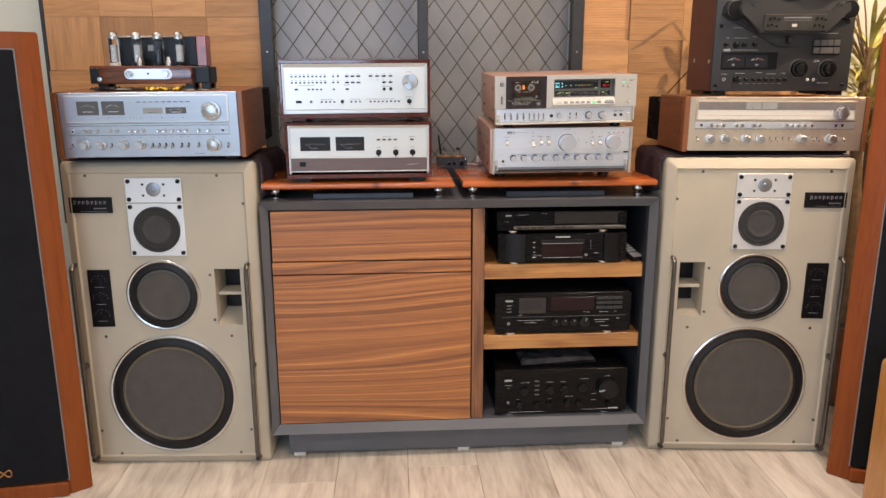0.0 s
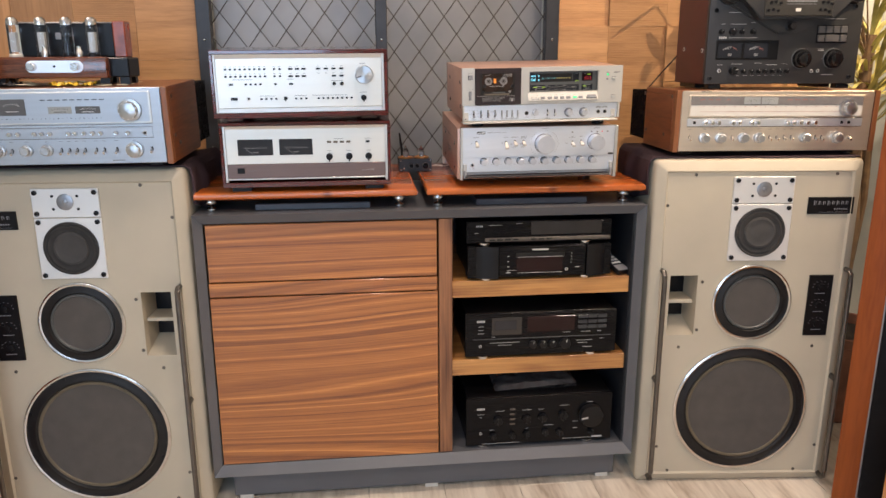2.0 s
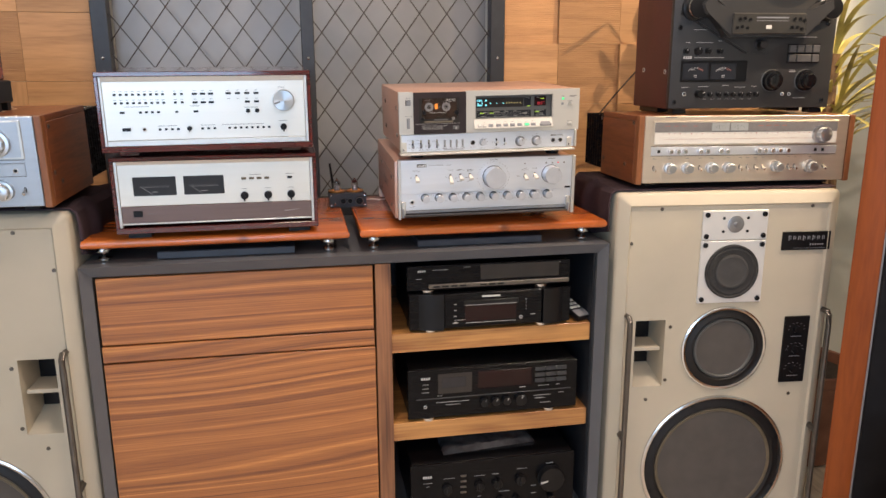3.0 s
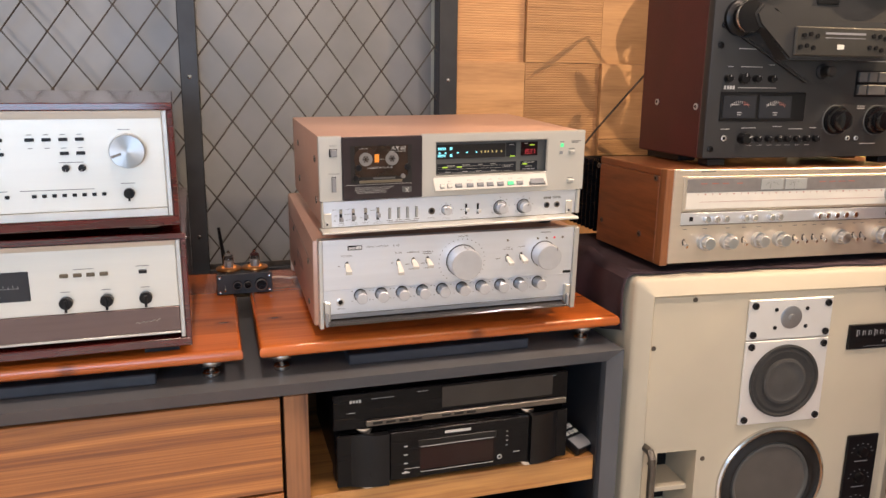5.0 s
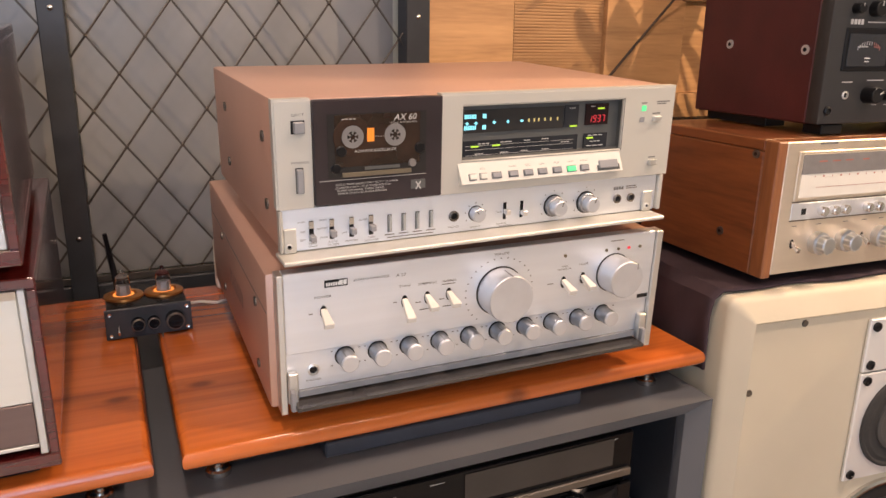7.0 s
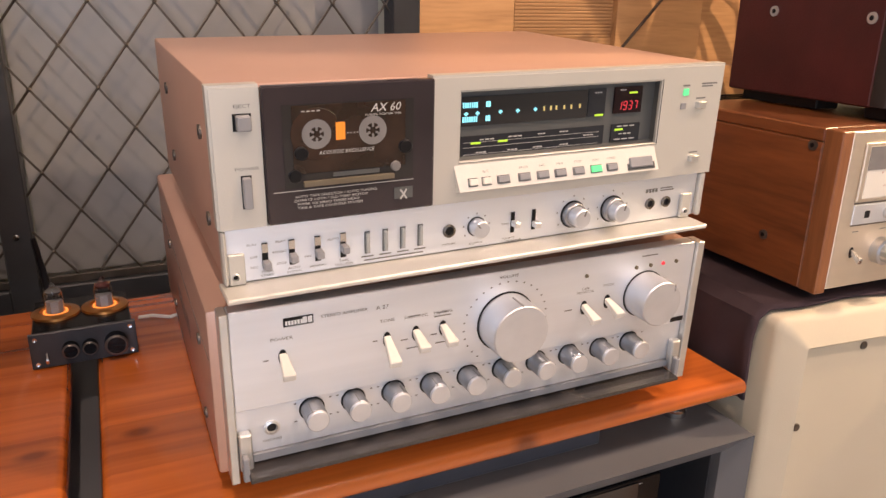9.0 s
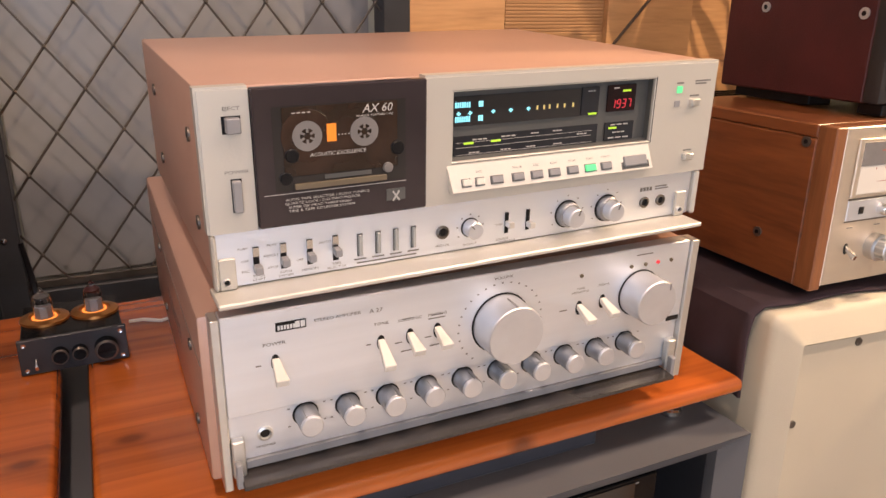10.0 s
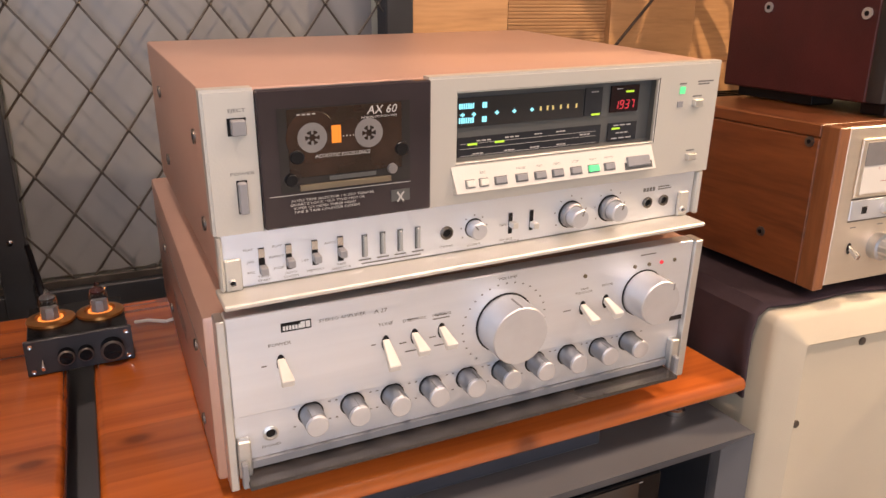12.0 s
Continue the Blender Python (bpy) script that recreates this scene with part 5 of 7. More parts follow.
for x in (0.0072, AW - 0.0215):
    hb = pbox("hinge_bracket", M_ALU, amp, x, x + 0.010, -0.0052, 0.003, 0.017, 0.050, 0.0012)
    pbox("hinge_arm", M_GREYPL, hb, x + 0.001, x + 0.006, -0.012, -0.005, 0.012, 0.034, 0.001)
# big controls; x, z are on the face
vol = knob(amp, 0.2365, 0.1050, 0.0262, 0.028, -0.0005, M_CAP, rim=0.0014, name="volume_knob", mark=False)
pbox("pointer", M_GREYPL, vol, 0.2358, 0.2372, -0.0278, -0.010, 0.118, 0.1315)
sel = knob(amp, 0.3830, 0.1075, 0.0218, 0.027, -0.0005, M_CAP, rim=0.0012, name="function_knob", mark=False)
pbox("pointer", M_GREYPL, sel, 0.3950, 0.3964, -0.0278, -0.010, 0.119, 0.1255)
for x, z, dn in ((0.0448, 0.1090, True), (0.1283, 0.1080, True), (0.1531, 0.1090, True), (0.1772, 0.1095, True), (0.3167, 0.1040, True), (0.3418, 0.1060, True)):
    toggle(amp, x, z, -0.0005, {0.0448: 0.012, 0.1283: 0.022}.get(x, 0.009), w=0.0098, out=0.0225)
for k in range(10):
    x = 0.0672 + k * 0.0344
    # barrel darkened by colour for what it reflects, cap kept pale
    kn = knob(amp, x - 0.001, 0.0570, 0.0092, 0.0185, 0.003, M_BARREL, rim=0.0012, mark=False, name="tone_knob" if k < 5 else "mode_knob")
    bm = bmesh.new()
    lathe(bm, [(0.0091, 0.0186), (0.0090, 0.0202), (0.0082, 0.0210), (0, 0.0210)], x - 0.001, 0.003, 0.0570, n=28)
    part("cap", bm, M_CAP, kn)
    a = radians(-25 + 11 * ((k * 7) % 5))
    bm = bmesh.new()
    box(bm, -0.0003, 0.0003, -0.0002, 0.012, 0.0089, 0.0094, m=Matrix.Translation((x - 0.001, -0.0165, 0.0570)) @ Matrix.Rotation(a, 4, "Y"))
    part("pointer", bm, M_INK_SOFT, kn)
socket(amp, 0.0339, 0.0475, 0.0062, 0.003)
for x, lit in ((0.3708, 0), (0.3870, 0), (0.4015, 1), (0.4170, 0)):
    pcyl("lamp", G_RED if lit else M_RING, amp, x, -0.0005, 0.1354, 0.0018, 0.0012, n=10, label="lit red lamp" if lit else "")
pcyl("lamp", M_RING, amp, 0.3162, -0.0005, 0.1351, 0.0018, 0.0012, n=10)
bm = bmesh.new()
box(bm, 0.0462, 0.0692, -0.0011, -0.0004, 0.1338, 0.1412, 0.0003)
lg = part("badge", bm, M_BLACK, amp, "small black badge")
bm = bmesh.new()
for k in range(6):
    dash(bm, 0.0485 + k * 0.0023, 0.1370, 0.0017, 0.0036, -0.0013)
dash(bm, 0.0625, 0.1378, 0.0034, 0.0052, -0.0013), dash(bm, 0.0665, 0.1378, 0.0034, 0.0052, -0.0013)
part("print", bm, M_INKW, lg)
ink = bmesh.new()
letter(ink, "STEREO AMPLIFIER", 0.0935, 0.1377, 0.0036, -0.0009, wide=1.25)
letter(ink, "A 27", 0.1243, 0.1372, 0.0046, -0.0009, wide=1.2)
for s, x, z, sz in (("POWER", 0.0445, 0.1246, 0.0038), ("TONE", 0.1284, 0.1249, 0.0036), ("SUBSONIC", 0.1530, 0.1243, 0.0034), ("MUTING", 0.1770, 0.1242, 0.0034), ("VOLUME", 0.2371, 0.1465, 0.0036), ("TAPE", 0.3167, 0.1225, 0.0030), ("MONITOR", 0.3167, 0.1192, 0.0030), ("MODE", 0.3418, 0.1225, 0.0032)):
    letter(ink, s, x, z, sz, -0.0009, wide=1.3)
for x, z, wd in ((0.151, 0.1250, 0.010), (0.1765, 0.1240, 0.010), (0.1765, 0.1210, 0.015), (0.032, 0.1085, 0.004), (0.118, 0.1085, 0.004), (0.143, 0.105, 0.006), (0.169, 0.105, 0.006), (0.300, 0.104, 0.008), (0.385, 0.1455, 0.018), (0.151, 0.0965, 0.012), (0.1765, 0.0965, 0.012)):
    dash(ink, x, z, wd, 0.0010, -0.0008)
for k in range(25):
    t = radians(-140 + k * 280 / 24)
    dash(ink, 0.2365 + 0.040 * math.sin(t), 0.1045 + 0.040 * math.cos(t) * 0.93, 0.0017, 0.0012, -0.0008)
part("lettering", ink, M_INK_SOFT, amp)
ink = bmesh.new()
letter(ink, "PHONES", 0.0339, 0.0362, 0.0030, 0.0026, wide=1.3)
for k in range(10):
    x = 0.0672 + k * 0.0344
    for j in range(5):
        t = radians(-120 + 60 * j)
        dash(ink, x + 0.0165 * math.sin(t), 0.0560 + 0.0160 * math.cos(t), 0.0020, 0.0010, 0.0026)
part("lettering", ink, M_INK_SOFT, amp)
pbox("corner_mark", M_BLACK, amp, 0.4215, 0.4360, -0.0012, -0.0004, 0.0705, 0.0750)

# ---------------------------------------------------------------- two components in dark lacquered cases
def lacquer_case(t, w, h, d):
    """Four lacquered boards round the works, with a stepped front edge."""
    for a, b, c, e in ((0, w, h - 0.010, h), (0, w, 0, 0.013), (0, 0.008, 0.013, h - 0.010), (w - 0.008, w, 0.013, h - 0.010)):
        pbox("case_board", M_ROSEWOOD, t, a, b, -0.003, d, c, e, 0.0012)
    pbox("back", M_BLACK, t, 0.008, w - 0.008, d - 0.02, d - 0.004, 0.013, h - 0.010)


pre = thing("control_amplifier", pose(-0.3957, 2.1138, 1.1586, 1.85, -0.32, 2.5), "pale gold control amplifier in a dark lacquered wooden case", "amplifier")
PW, PH = 0.453, 0.172
lacquer_case(pre, PW, PH, 0.37)
bm = bmesh.new()
box(bm, 0.014, PW - 0.015, 0.0, 0.012, 0.026, PH - 0.012, 0.0008)
part("face", bm, M_PEARL, pre)


def top_bevel(t, x0, x1, z1, drop):
    """A bright strip that leans back from the case into the face."""
    bm = bmesh.new()
    va = [[bm.verts.new((x, y, z)) for y, z in ((-0.0036, z1), (-0.0006, z1 - drop), (0.004, z1 - drop), (0.004, z1))] for x in (x0, x1)]
    for k in range(4):
        j = (k + 1) % 4
        bm.faces.new((va[0][k], va[0][j], va[1][j], va[1][k]))
    bm.faces.new(va[0][::-1]), bm.faces.new(va[1])
    bmesh.ops.recalc_face_normals(bm, faces=bm.faces)
    part("top_trim", bm, M_ALU, t)


top_bevel(pre, 0.0142, PW - 0.0152, PH - 0.0105, 0.011)
for a, b in ((0.0085, 0.0138), (PW - 0.0148, PW - 0.0085)):
    pbox("side_trim", M_ALU, pre, a, b, -0.002, 0.012, 0.0135, PH - 0.0105, 0.0008)
pbox("lower_trim", M_ALU, pre, 0.0140, PW - 0.0150, -0.001, 0.012, 0.0135, 0.0255, 0.0008)
for fx in (0.03, PW - 0.07):
    for fy in (0.03, 0.30):
        pbox("foot", M_ROSEWOOD, pre, fx, fx + 0.04, fy, fy + 0.04, -0.0115 + fy * 0.0135 + fx * 0.005, 0.001)


def push(parent, xs_, z, w=0.006, h=0.0045):
    for x in xs_:
        pbox("button", M_BLACK, parent, x - w / 2, x + w / 2, -0.0028, 0.0002, z - h / 2, z + h / 2, 0.0005)


def span(a, b, n):
    return [a + (b - a) * k / (n - 1) for k in range(n)]


OX, OZ = 0.399, -1.157
push(pre, [x + OX for x in span(-0.361, -0.263, 9)] + [x + OX for x in (-0.238, -0.224)], 1.281 + OZ, 0.0055)
push(pre, [x + OX for x in (-0.197, -0.180, -0.163)] + [x + OX for x in (-0.126, -0.106, -0.086, -0.066)], 1.281 + OZ, 0.011)
push(pre, [x + OX for x in span(-0.361, -0.262, 9)] + [x + OX for x in (-0.238, -0.224)], 1.263 + OZ, 0.0055)
push(pre, [x + OX for x in (-0.197, -0.180, -0.163, -0.086, -0.066)], 1.2625 + OZ, 0.011)
push(pre, [x + OX for x in (-0.349, -0.197)], 1.243 + OZ, 0.010)
push(pre, [x + OX for x in span(-0.312, -0.275, 4)] + [-0.237 + OX], 1.243 + OZ, 0.0055)
for x in (-0.086, -0.066):
    knob(pre, x + OX, 1.2425 + OZ, 0.0048, 0.007, 0, M_BLACK, "small_knob", tilt=180)
push(pre, [x + OX for x in span(-0.275, -0.237, 4) + [-0.186, -0.173, -0.160] + span(-0.128, -0.042, 8)], 1.2055 + OZ, 0.0055)
pbox("power_key", M_BLACK, pre, 0.047, 0.064, -0.004, 0.0, 0.0460, 0.0530, 0.0008)
socket(pre, -0.307 + OX, 0.0495, 0.0048)
big = knob(pre, -0.0075 + OX, 1.2645 + OZ, 0.0232, 0.017, 0, M_SPUN, "volume_knob", tilt=-110)
bm = bmesh.new()
lathe(bm, [(0.0246, 0), (0.0246, 0.0015), (0.0224, 0.002)], -0.0075 + OX, 0, 1.2645 + OZ, n=40)
part("knob_ring", bm, M_ALU, big)


def spade(parent, x, z, r=0.0072, tilt=180):
    kb = knob(parent, x, z, r, 0.009, 0, M_BLACK, "selector_knob", mark=False)
    bm = bmesh.new()
    box(bm, -r * 0.2, r * 0.2, -0.012, -0.0085, -r * 0.6, r * 1.4, 0.0006, m=Matrix.Translation((x, 0, z)) @ Matrix.Rotation(radians(tilt), 4, "Y"))
    part("fin", bm, M_BLACK, kb)


spade(pre, -0.010 + OX, 1.2055 + OZ)
spade(pre, -0.2130 + OX, 1.2065 + OZ, 0.0050, 176)
ink = bmesh.new()
for x in span(0.038, 0.136, 9) + [0.161, 0.175, 0.202, 0.219, 0.236, 0.273, 0.293, 0.313, 0.333]:
    for z in (0.1305, 0.1125):
        dash(ink, x, z, 0.006, 0.0010)
for x, z, wd in ((0.20, 0.098, 0.02), (0.08, 0.098, 0.05), (0.32, 0.093, 0.03), (0.30, 0.056, 0.09), (0.14, 0.056, 0.04), (0.225, 0.056, 0.03), (0.3885, 0.136, 0.016), (0.3885, 0.062, 0.018)):
    dash(ink, x, z, wd, 0.0010)
part("lettering", ink, M_INK_SOFT, pre)

pw = thing("power_amplifier", pose(-0.3912, 2.1475, 0.9707, 2.6, 0, 1.2), "pale gold power amplifier with two meters in a lacquered case", "amplifier")
QW, QH = 0.453, 0.176
lacquer_case(pw, QW, QH, 0.37)
for fx in (0.02, QW - 0.07):
    for fy in (0.02, 0.30):
        pbox("foot", M_BLACK, pw, fx, fx + 0.05, fy, fy + 0.05, -0.0137 - (fy + 0.025) * 0.0454, 0.0)
bm = bmesh.new()
box(bm, 0.015, QW - 0.015, 0.0, 0.012, 0.0635, QH - 0.012, 0.0008)
part("face", bm, M_PEARL, pw)
top_bevel(pw, 0.0152, QW - 0.0152, QH - 0.0105, 0.008)
pbox("lower_band", M_BROWN, pw, 0.0150, QW - 0.0150, -0.0005, 0.012, 0.0245, 0.0630, 0.0008, "brown anodised lower band")
for a, b in ((0.0085, 0.0148), (QW - 0.0148, QW - 0.0085)):
    pbox("side_trim", M_ALU, pw, a, b, -0.002, 0.012, 0.0140, QH - 0.0105, 0.0008)
pbox("lower_trim", M_ALU, pw, 0.0150, QW - 0.0150, -0.001, 0.012, 0.0205, 0.0242, 0.0006)
PX, PZ = 0.391, -0.9705
for a, b in ((-0.346, -0.2535), (-0.237, -0.1485)):
    mt = pbox("meter", M_VU, pw, a + PX, b + PX, -0.0012, 0.001, 0.0868, 0.1300, 0.0008, "dark meter window with fine scale")
    bm = bmesh.new()
    cx = (a + b) / 2 + PX
    for k in range(11):
        dash(bm, cx - 0.030 + k * 0.006, 0.1085 + 0.0012 * (k % 2), 0.0006, 0.0035, -0.0016)
    dash(bm, cx, 0.1065, 0.062, 0.0005, -0.0016), dash(bm, cx, 0.0955, 0.014, 0.0014, -0.0016)
    box(bm, -0.0004, 0.0004, -0.0018, -0.0014, 0, 0.026, m=Matrix.Translation((cx - 0.006, 0, 0.0900)) @ Matrix.Rotation(radians(-52), 4, "Y"))
    part("scale", bm, M_GREYPL, mt)
for x in (-0.104, -0.0865, -0.0695, -0.052):
    pbox("button", M_RING, pw, x + PX - 0.0055, x + PX + 0.0055, -0.003, 0.0005, 0.1178, 0.1232, 0.0006)
pbox("button", M_BLACK, pw, 0.0 + PX - 0.0055, 0.0 + PX + 0.0055, -0.003, 0.0005, 0.1178, 0.1232, 0.0006)
for x in (-0.1045, -0.051, 0.0015):
    spade(pw, x + PX, 1.0515 + PZ, 0.0090)
pbox("power_key", M_BLACK, pw, 0.0405, 0.0600, -0.004, 0.0, 0.0390, 0.0530, 0.0010)
bm = bmesh.new()
tube(bm, [(0.376 + 0.0026 * k, -0.0010, 0.0415 + 0.0018 * math.sin(k * 2.1) + 0.0002 * k) for k in range(14)], 0.00035, 5)
part("script_mark", bm, M_ALU, pw)
ink = bmesh.new()
for x, z, wd in ((0.313, 0.1290, 0.026), (0.391, 0.1290, 0.018), (0.2865, 0.0965, 0.012), (0.34, 0.0965, 0.012), (0.3925, 0.0965, 0.012), (0.02 + 0.06, 0.0450, 0.02)):
    dash(ink, x, z, wd, 0.0010, -0.0008)
part("lettering", ink, M_INK_SOFT, pw)

# ---------------------------------------------------------------- little tube preamplifier across the gap of the boards
tp = thing("tube_preamplifier", pose(0.099, 2.470, 0.957, 0, 0, 1.5), "small dark tube preamplifier with two tubes in copper rings", "preamplifier")
bm = bmesh.new()
box(bm, 0.003, 0.102, 0.004, 0.105, 0.004, 0.038, 0.0012)
part("case", bm, M_BLACKM, tp)
fp = pbox("front_plate", M_IRON, tp, 0.0, 0.105, -0.001, 0.0038, 0.001, 0.0405, 0.0008, "dark blue-grey front plate")
for x, z in ((0.006, 0.035), (0.099, 0.035), (0.006, 0.0065), (0.099, 0.0065)):
    bm = bmesh.new()
    lathe(bm, [(0.0024, 0), (0.0024, 0.0012), (0.0012, 0.0008), (0, 0.0008)], x, -0.001, z, n=10)
    part("screw", bm, M_CHROME, fp)
for x, r, h in ((0.0385, 0.0085, 0.010), (0.0575, 0.0078, 0.010), (0.0835, 0.0118, 0.013)):
    kb = knob(tp, x, 0.0195, r, h, -0.001, M_BLACKM, "knob", mark=False)
    bm = bmesh.new()
    lathe(bm, [(r * 0.99, h - 0.0012), (r * 1.005, h - 0.0008), (r * 0.86, h + 0.0003), (r * 0.8, h + 0.0003)], x, -0.001, 0.0195, n=28)
    part("rim", bm, M_BAR, kb)
toggle(tp, 0.0155, 0.0150, -0.001, 0.008, 0.0035, M_CHROME, out=0.009)
for fx in (0.012, 0.093):
    for fy in (0.015, 0.09):
        pcyl("foot", M_RUBBER, tp, fx, fy, 0.0, 0.005, 0.0042, "z", n=12)
for k, x in enumerate((0.0265, 0.0775)):
    bm = bmesh.new()
    lathe(bm, [(0.0255, 0.038), (0.0250, 0.0405), (0.0165, 0.0425), (0.0150, 0.040), (0.0, 0.0385)], x, 0.060, 0, "z", 36)
    part("ring", bm, M_BRASS, tp, "copper-coloured tube ring")
    bm = bmesh.new()
    lathe(bm, [(0.0070, 0.040), (0.0070, 0.054), (0, 0.054)], x, 0.060, 0, "z", 6)
    part("tube_anode", bm, M_GREYPL, tp)
    bm = bmesh.new()
    lathe(bm, [(0.0098, 0.0395), (0.0098, 0.060), (0.0085, 0.066), (0.004, 0.069), (0.0016, 0.0745), (0, 0.076)], x, 0.060, 0, "z", 24)
    g = part("glass_tube", bm, M_CLEAR, tp)
    g.visible_shadow = False
    bm = bmesh.new()
    lathe(bm, [(0.0060, 0.062), (0.0074, 0.0648), (0.003, 0.068), (0, 0.0685)], x, 0.060, 0, "z", 20)
    part("getter", bm, M_DIAL if k == 0 else M_MAROON, tp)
    # thin emissive ring round the tube foot imitates the copper's reflected glow
    bm = bmesh.new()
    lathe(bm, [(0.0128, 0.0405), (0.0128, 0.0412), (0.0106, 0.0412)], x, 0.060, 0, "z", 24)
    part("ring_glow", bm, G_RING, tp, "emissive ring in place of the copper's orange reflection")
bm = bmesh.new()
tube(bm, [(0.022, 0.100, 0.030), (0.020, 0.112, 0.045), (0.016, 0.118, 0.075), (0.012, 0.118, 0.112)], 0.0058, 8, 0.0030)
part("aerial", bm, M_BLACK, tp)
bm = bmesh.new()
tube(bm, [(0.21, 2.565, 0.962), (0.225, 2.56, 0.964), (0.245, 2.55, 0.963), (0.262, 2.56, 0.962), (0.28, 2.60, 0.962)], 0.0022, 8)
whole("white_cable", bm, M_WHITE, "short white cable lying on the orange board", "cable")
pl = thing("white_plug", pose(0.2560, 2.622, 1.0125), "white plug standing behind the silver amplifier", "plug")
bm = bmesh.new()
box(bm, 0, 0.020, 0, 0.024, -0.055, 0.024, 0.006, 3)
part("body", bm, M_WHITE, pl)


# ---------------------------------------------------------------- vintage receivers in timber cases
def fluted(parent, x, z, r, h, y=0.0, mat=None, name="knob"):
    """A bright knob with a stepped, fluted barrel."""
    bm = bmesh.new()
    lathe(bm, [(r, 0), (r, h * 0.45), (r * 0.78, h * 0.5), (r * 0.74, h - 0.001), (r * 0.66, h), (0, h)], x, y, z, n=24)
    ob = part(name, bm, mat or M_SPUN, parent)
    bm = bmesh.new()
    for k in range(10):
        a = k * math.pi / 5
        box(bm, -r * 0.07, r * 0.07, -h * 0.98, -h * 0.5, r * 0.70, r * 0.80, m=Matrix.Translation((x, y, z)) @ Matrix.Rotation(a, 4, "Y"))
    part("flute", bm, M_KNOB, ob)
    return ob


def receiver_case(t, w, h, d, face_w0, face_w1, sink=0.09):
    pbox("top", M_CASE, t, 0.0002, w - 0.0002, 0.0186, d - sink, h - 0.014, h, 0.0015)
    for a, b in ((0, 0.015), (w - 0.015, w)):
        pbox("side", M_CASE, t, a, b, 0.0185, d - sink, 0.0, h - 0.0145, 0.0015)
        pbox("front_edge", M_CASE_V, t, a, b, -0.004, 0.0183, 0.0, h - 0.0002, 0.0012)
    pbox("chassis", M_BLACK, t, 0.016, w - 0.016, 0.014, d - sink, 0.004, h - 0.0148)
    pbox("top_edge", M_CASE, t, 0.0152, w - 0.0152, 0.002, 0.0184, h - 0.014, h)
    for k in range(8):
        pbox("heat_sink_fin", M_BLACKM, t, 0.004, w - 0.004, d - sink + 0.003 + k * sink / 8, d - sink + 0.003 + k * sink / 8 + 0.004, 0.012, h - 0.012, 0.0008)
    pbox("heat_sink_core", M_BLACK, t, 0.03, w - 0.03, d - sink + 0.001, d - 0.004, 0.014, h - 0.016)
    for fx in (0.04, w - 0.07):
        for fy in (0.03, d - sink - 0.06):
            pbox("foot", M_BLACK, t, fx, fx + 0.03, fy, fy + 0.03, -0.008, 0.0)


# right: origin at the outer left front corner of the case, on the cloth of the speaker
rr = thing("stereo_receiver", pose(0.8645, 2.1515, 1.0460, 0, 0.4, -1.5), "silver vintage receiver in a walnut case under a tape deck", "receiver", "vintage receivers")
RW, RH, RD = 0.600, 0.174, 0.40
receiver_case(rr, RW, RH, RD, 0, 0, 0.155)
RZ = -1.0415
for sy, sz in ((0.075, 0.045), (0.225, 0.045), (0.03, 0.155), (0.25, 0.155)):
    side_screw(rr, 0.0, sy, sz)
bm = bmesh.new()
box(bm, 0.0165, RW - 0.0165, -0.002, 0.013, 0.003, RH - 0.001, 0.0015)
part("face", bm, M_WARMLIT_ALU, rr, "brushed silver face with warm spotlight colour painted in")
bm = bmesh.new()
box(bm, 0.036, 0.555, -0.0045, -0.0018, 0.0985, 0.1610, 0.001)
pr = part("dial_frame", bm, M_WARMLIT_ALU, rr)
pbox("dial_window", M_WHITE, pr, 0.042, 0.549, -0.0052, -0.0042, 0.1025, 0.1570)
pbox("dial_scale", M_HUB, pr, 0.042, 0.549, -0.0058, -0.0050, 0.1325, 0.1570, 0, "grey tuning scale strip")
for a, b in ((0.195, 0.243), (0.247, 0.295)):
    mt = pbox("meter", M_DIALP, pr, a, b, -0.0066, -0.0056, 0.1350, 0.1550, 0.0004, "pale tuning meter")
    bm = bmesh.new()
    for k in range(9):
        t = radians(-44 + 11 * k)
        dash(bm, (a + b) / 2 + 0.019 * math.sin(t), 0.1320 + 0.017 * math.cos(t), 0.0007, 0.0016, -0.0069)
    dash(bm, (a + b) / 2 - 0.004, 0.1415, 0.0006, 0.011, -0.0069)
    part("scale", bm, M_INK, mt)
bm = bmesh.new()
for k in range(28):
    dash(bm, 0.065 + k * 0.015, 0.1290, 0.0030 if k % 2 else 0.0012, 0.0022, -0.0056)
for x in (0.075, 0.098, 0.12):
    dash(bm, x, 0.1480, 0.014, 0.0018, -0.0061)
dash(bm, 0.15, 0.1480, 0.012, 0.0018, -0.0061)
for x in (0.33, 0.352, 0.374, 0.396):
    dash(bm, x, 0.1480, 0.015, 0.0016, -0.0061)
dash(bm, 0.30, 0.1150, 0.46, 0.0006, -0.0056)
part("dial_print", bm, M_INKRD, pr)
pbox("band", M_ALU2, rr, 0.036, 0.555, -0.0035, -0.0018, 0.0735, 0.0955, 0.0006)
for gz in (0.0960, 0.0718):
    pbox("groove", M_BAR, rr, 0.036, 0.555, -0.0024, -0.0018, gz, gz + 0.0013)
fluted(rr, 0.5020, 1.166 + RZ, 0.0235, 0.026, -0.005, M_SPUN, "tuning_knob")
for x in (0.087, 0.107, 0.126, 0.168, 0.187, 0.224, 0.242, 0.330, 0.348, 0.369, 0.390, 0.412):
    bm = bmesh.new()
    lathe(bm, [(0.0062, 0), (0.0060, 0.008), (0.0048, 0.009), (0, 0.0085)], x, -0.0035, 1.125 + RZ, n=16)
    part("push_button", bm, M_CHROME, rr)
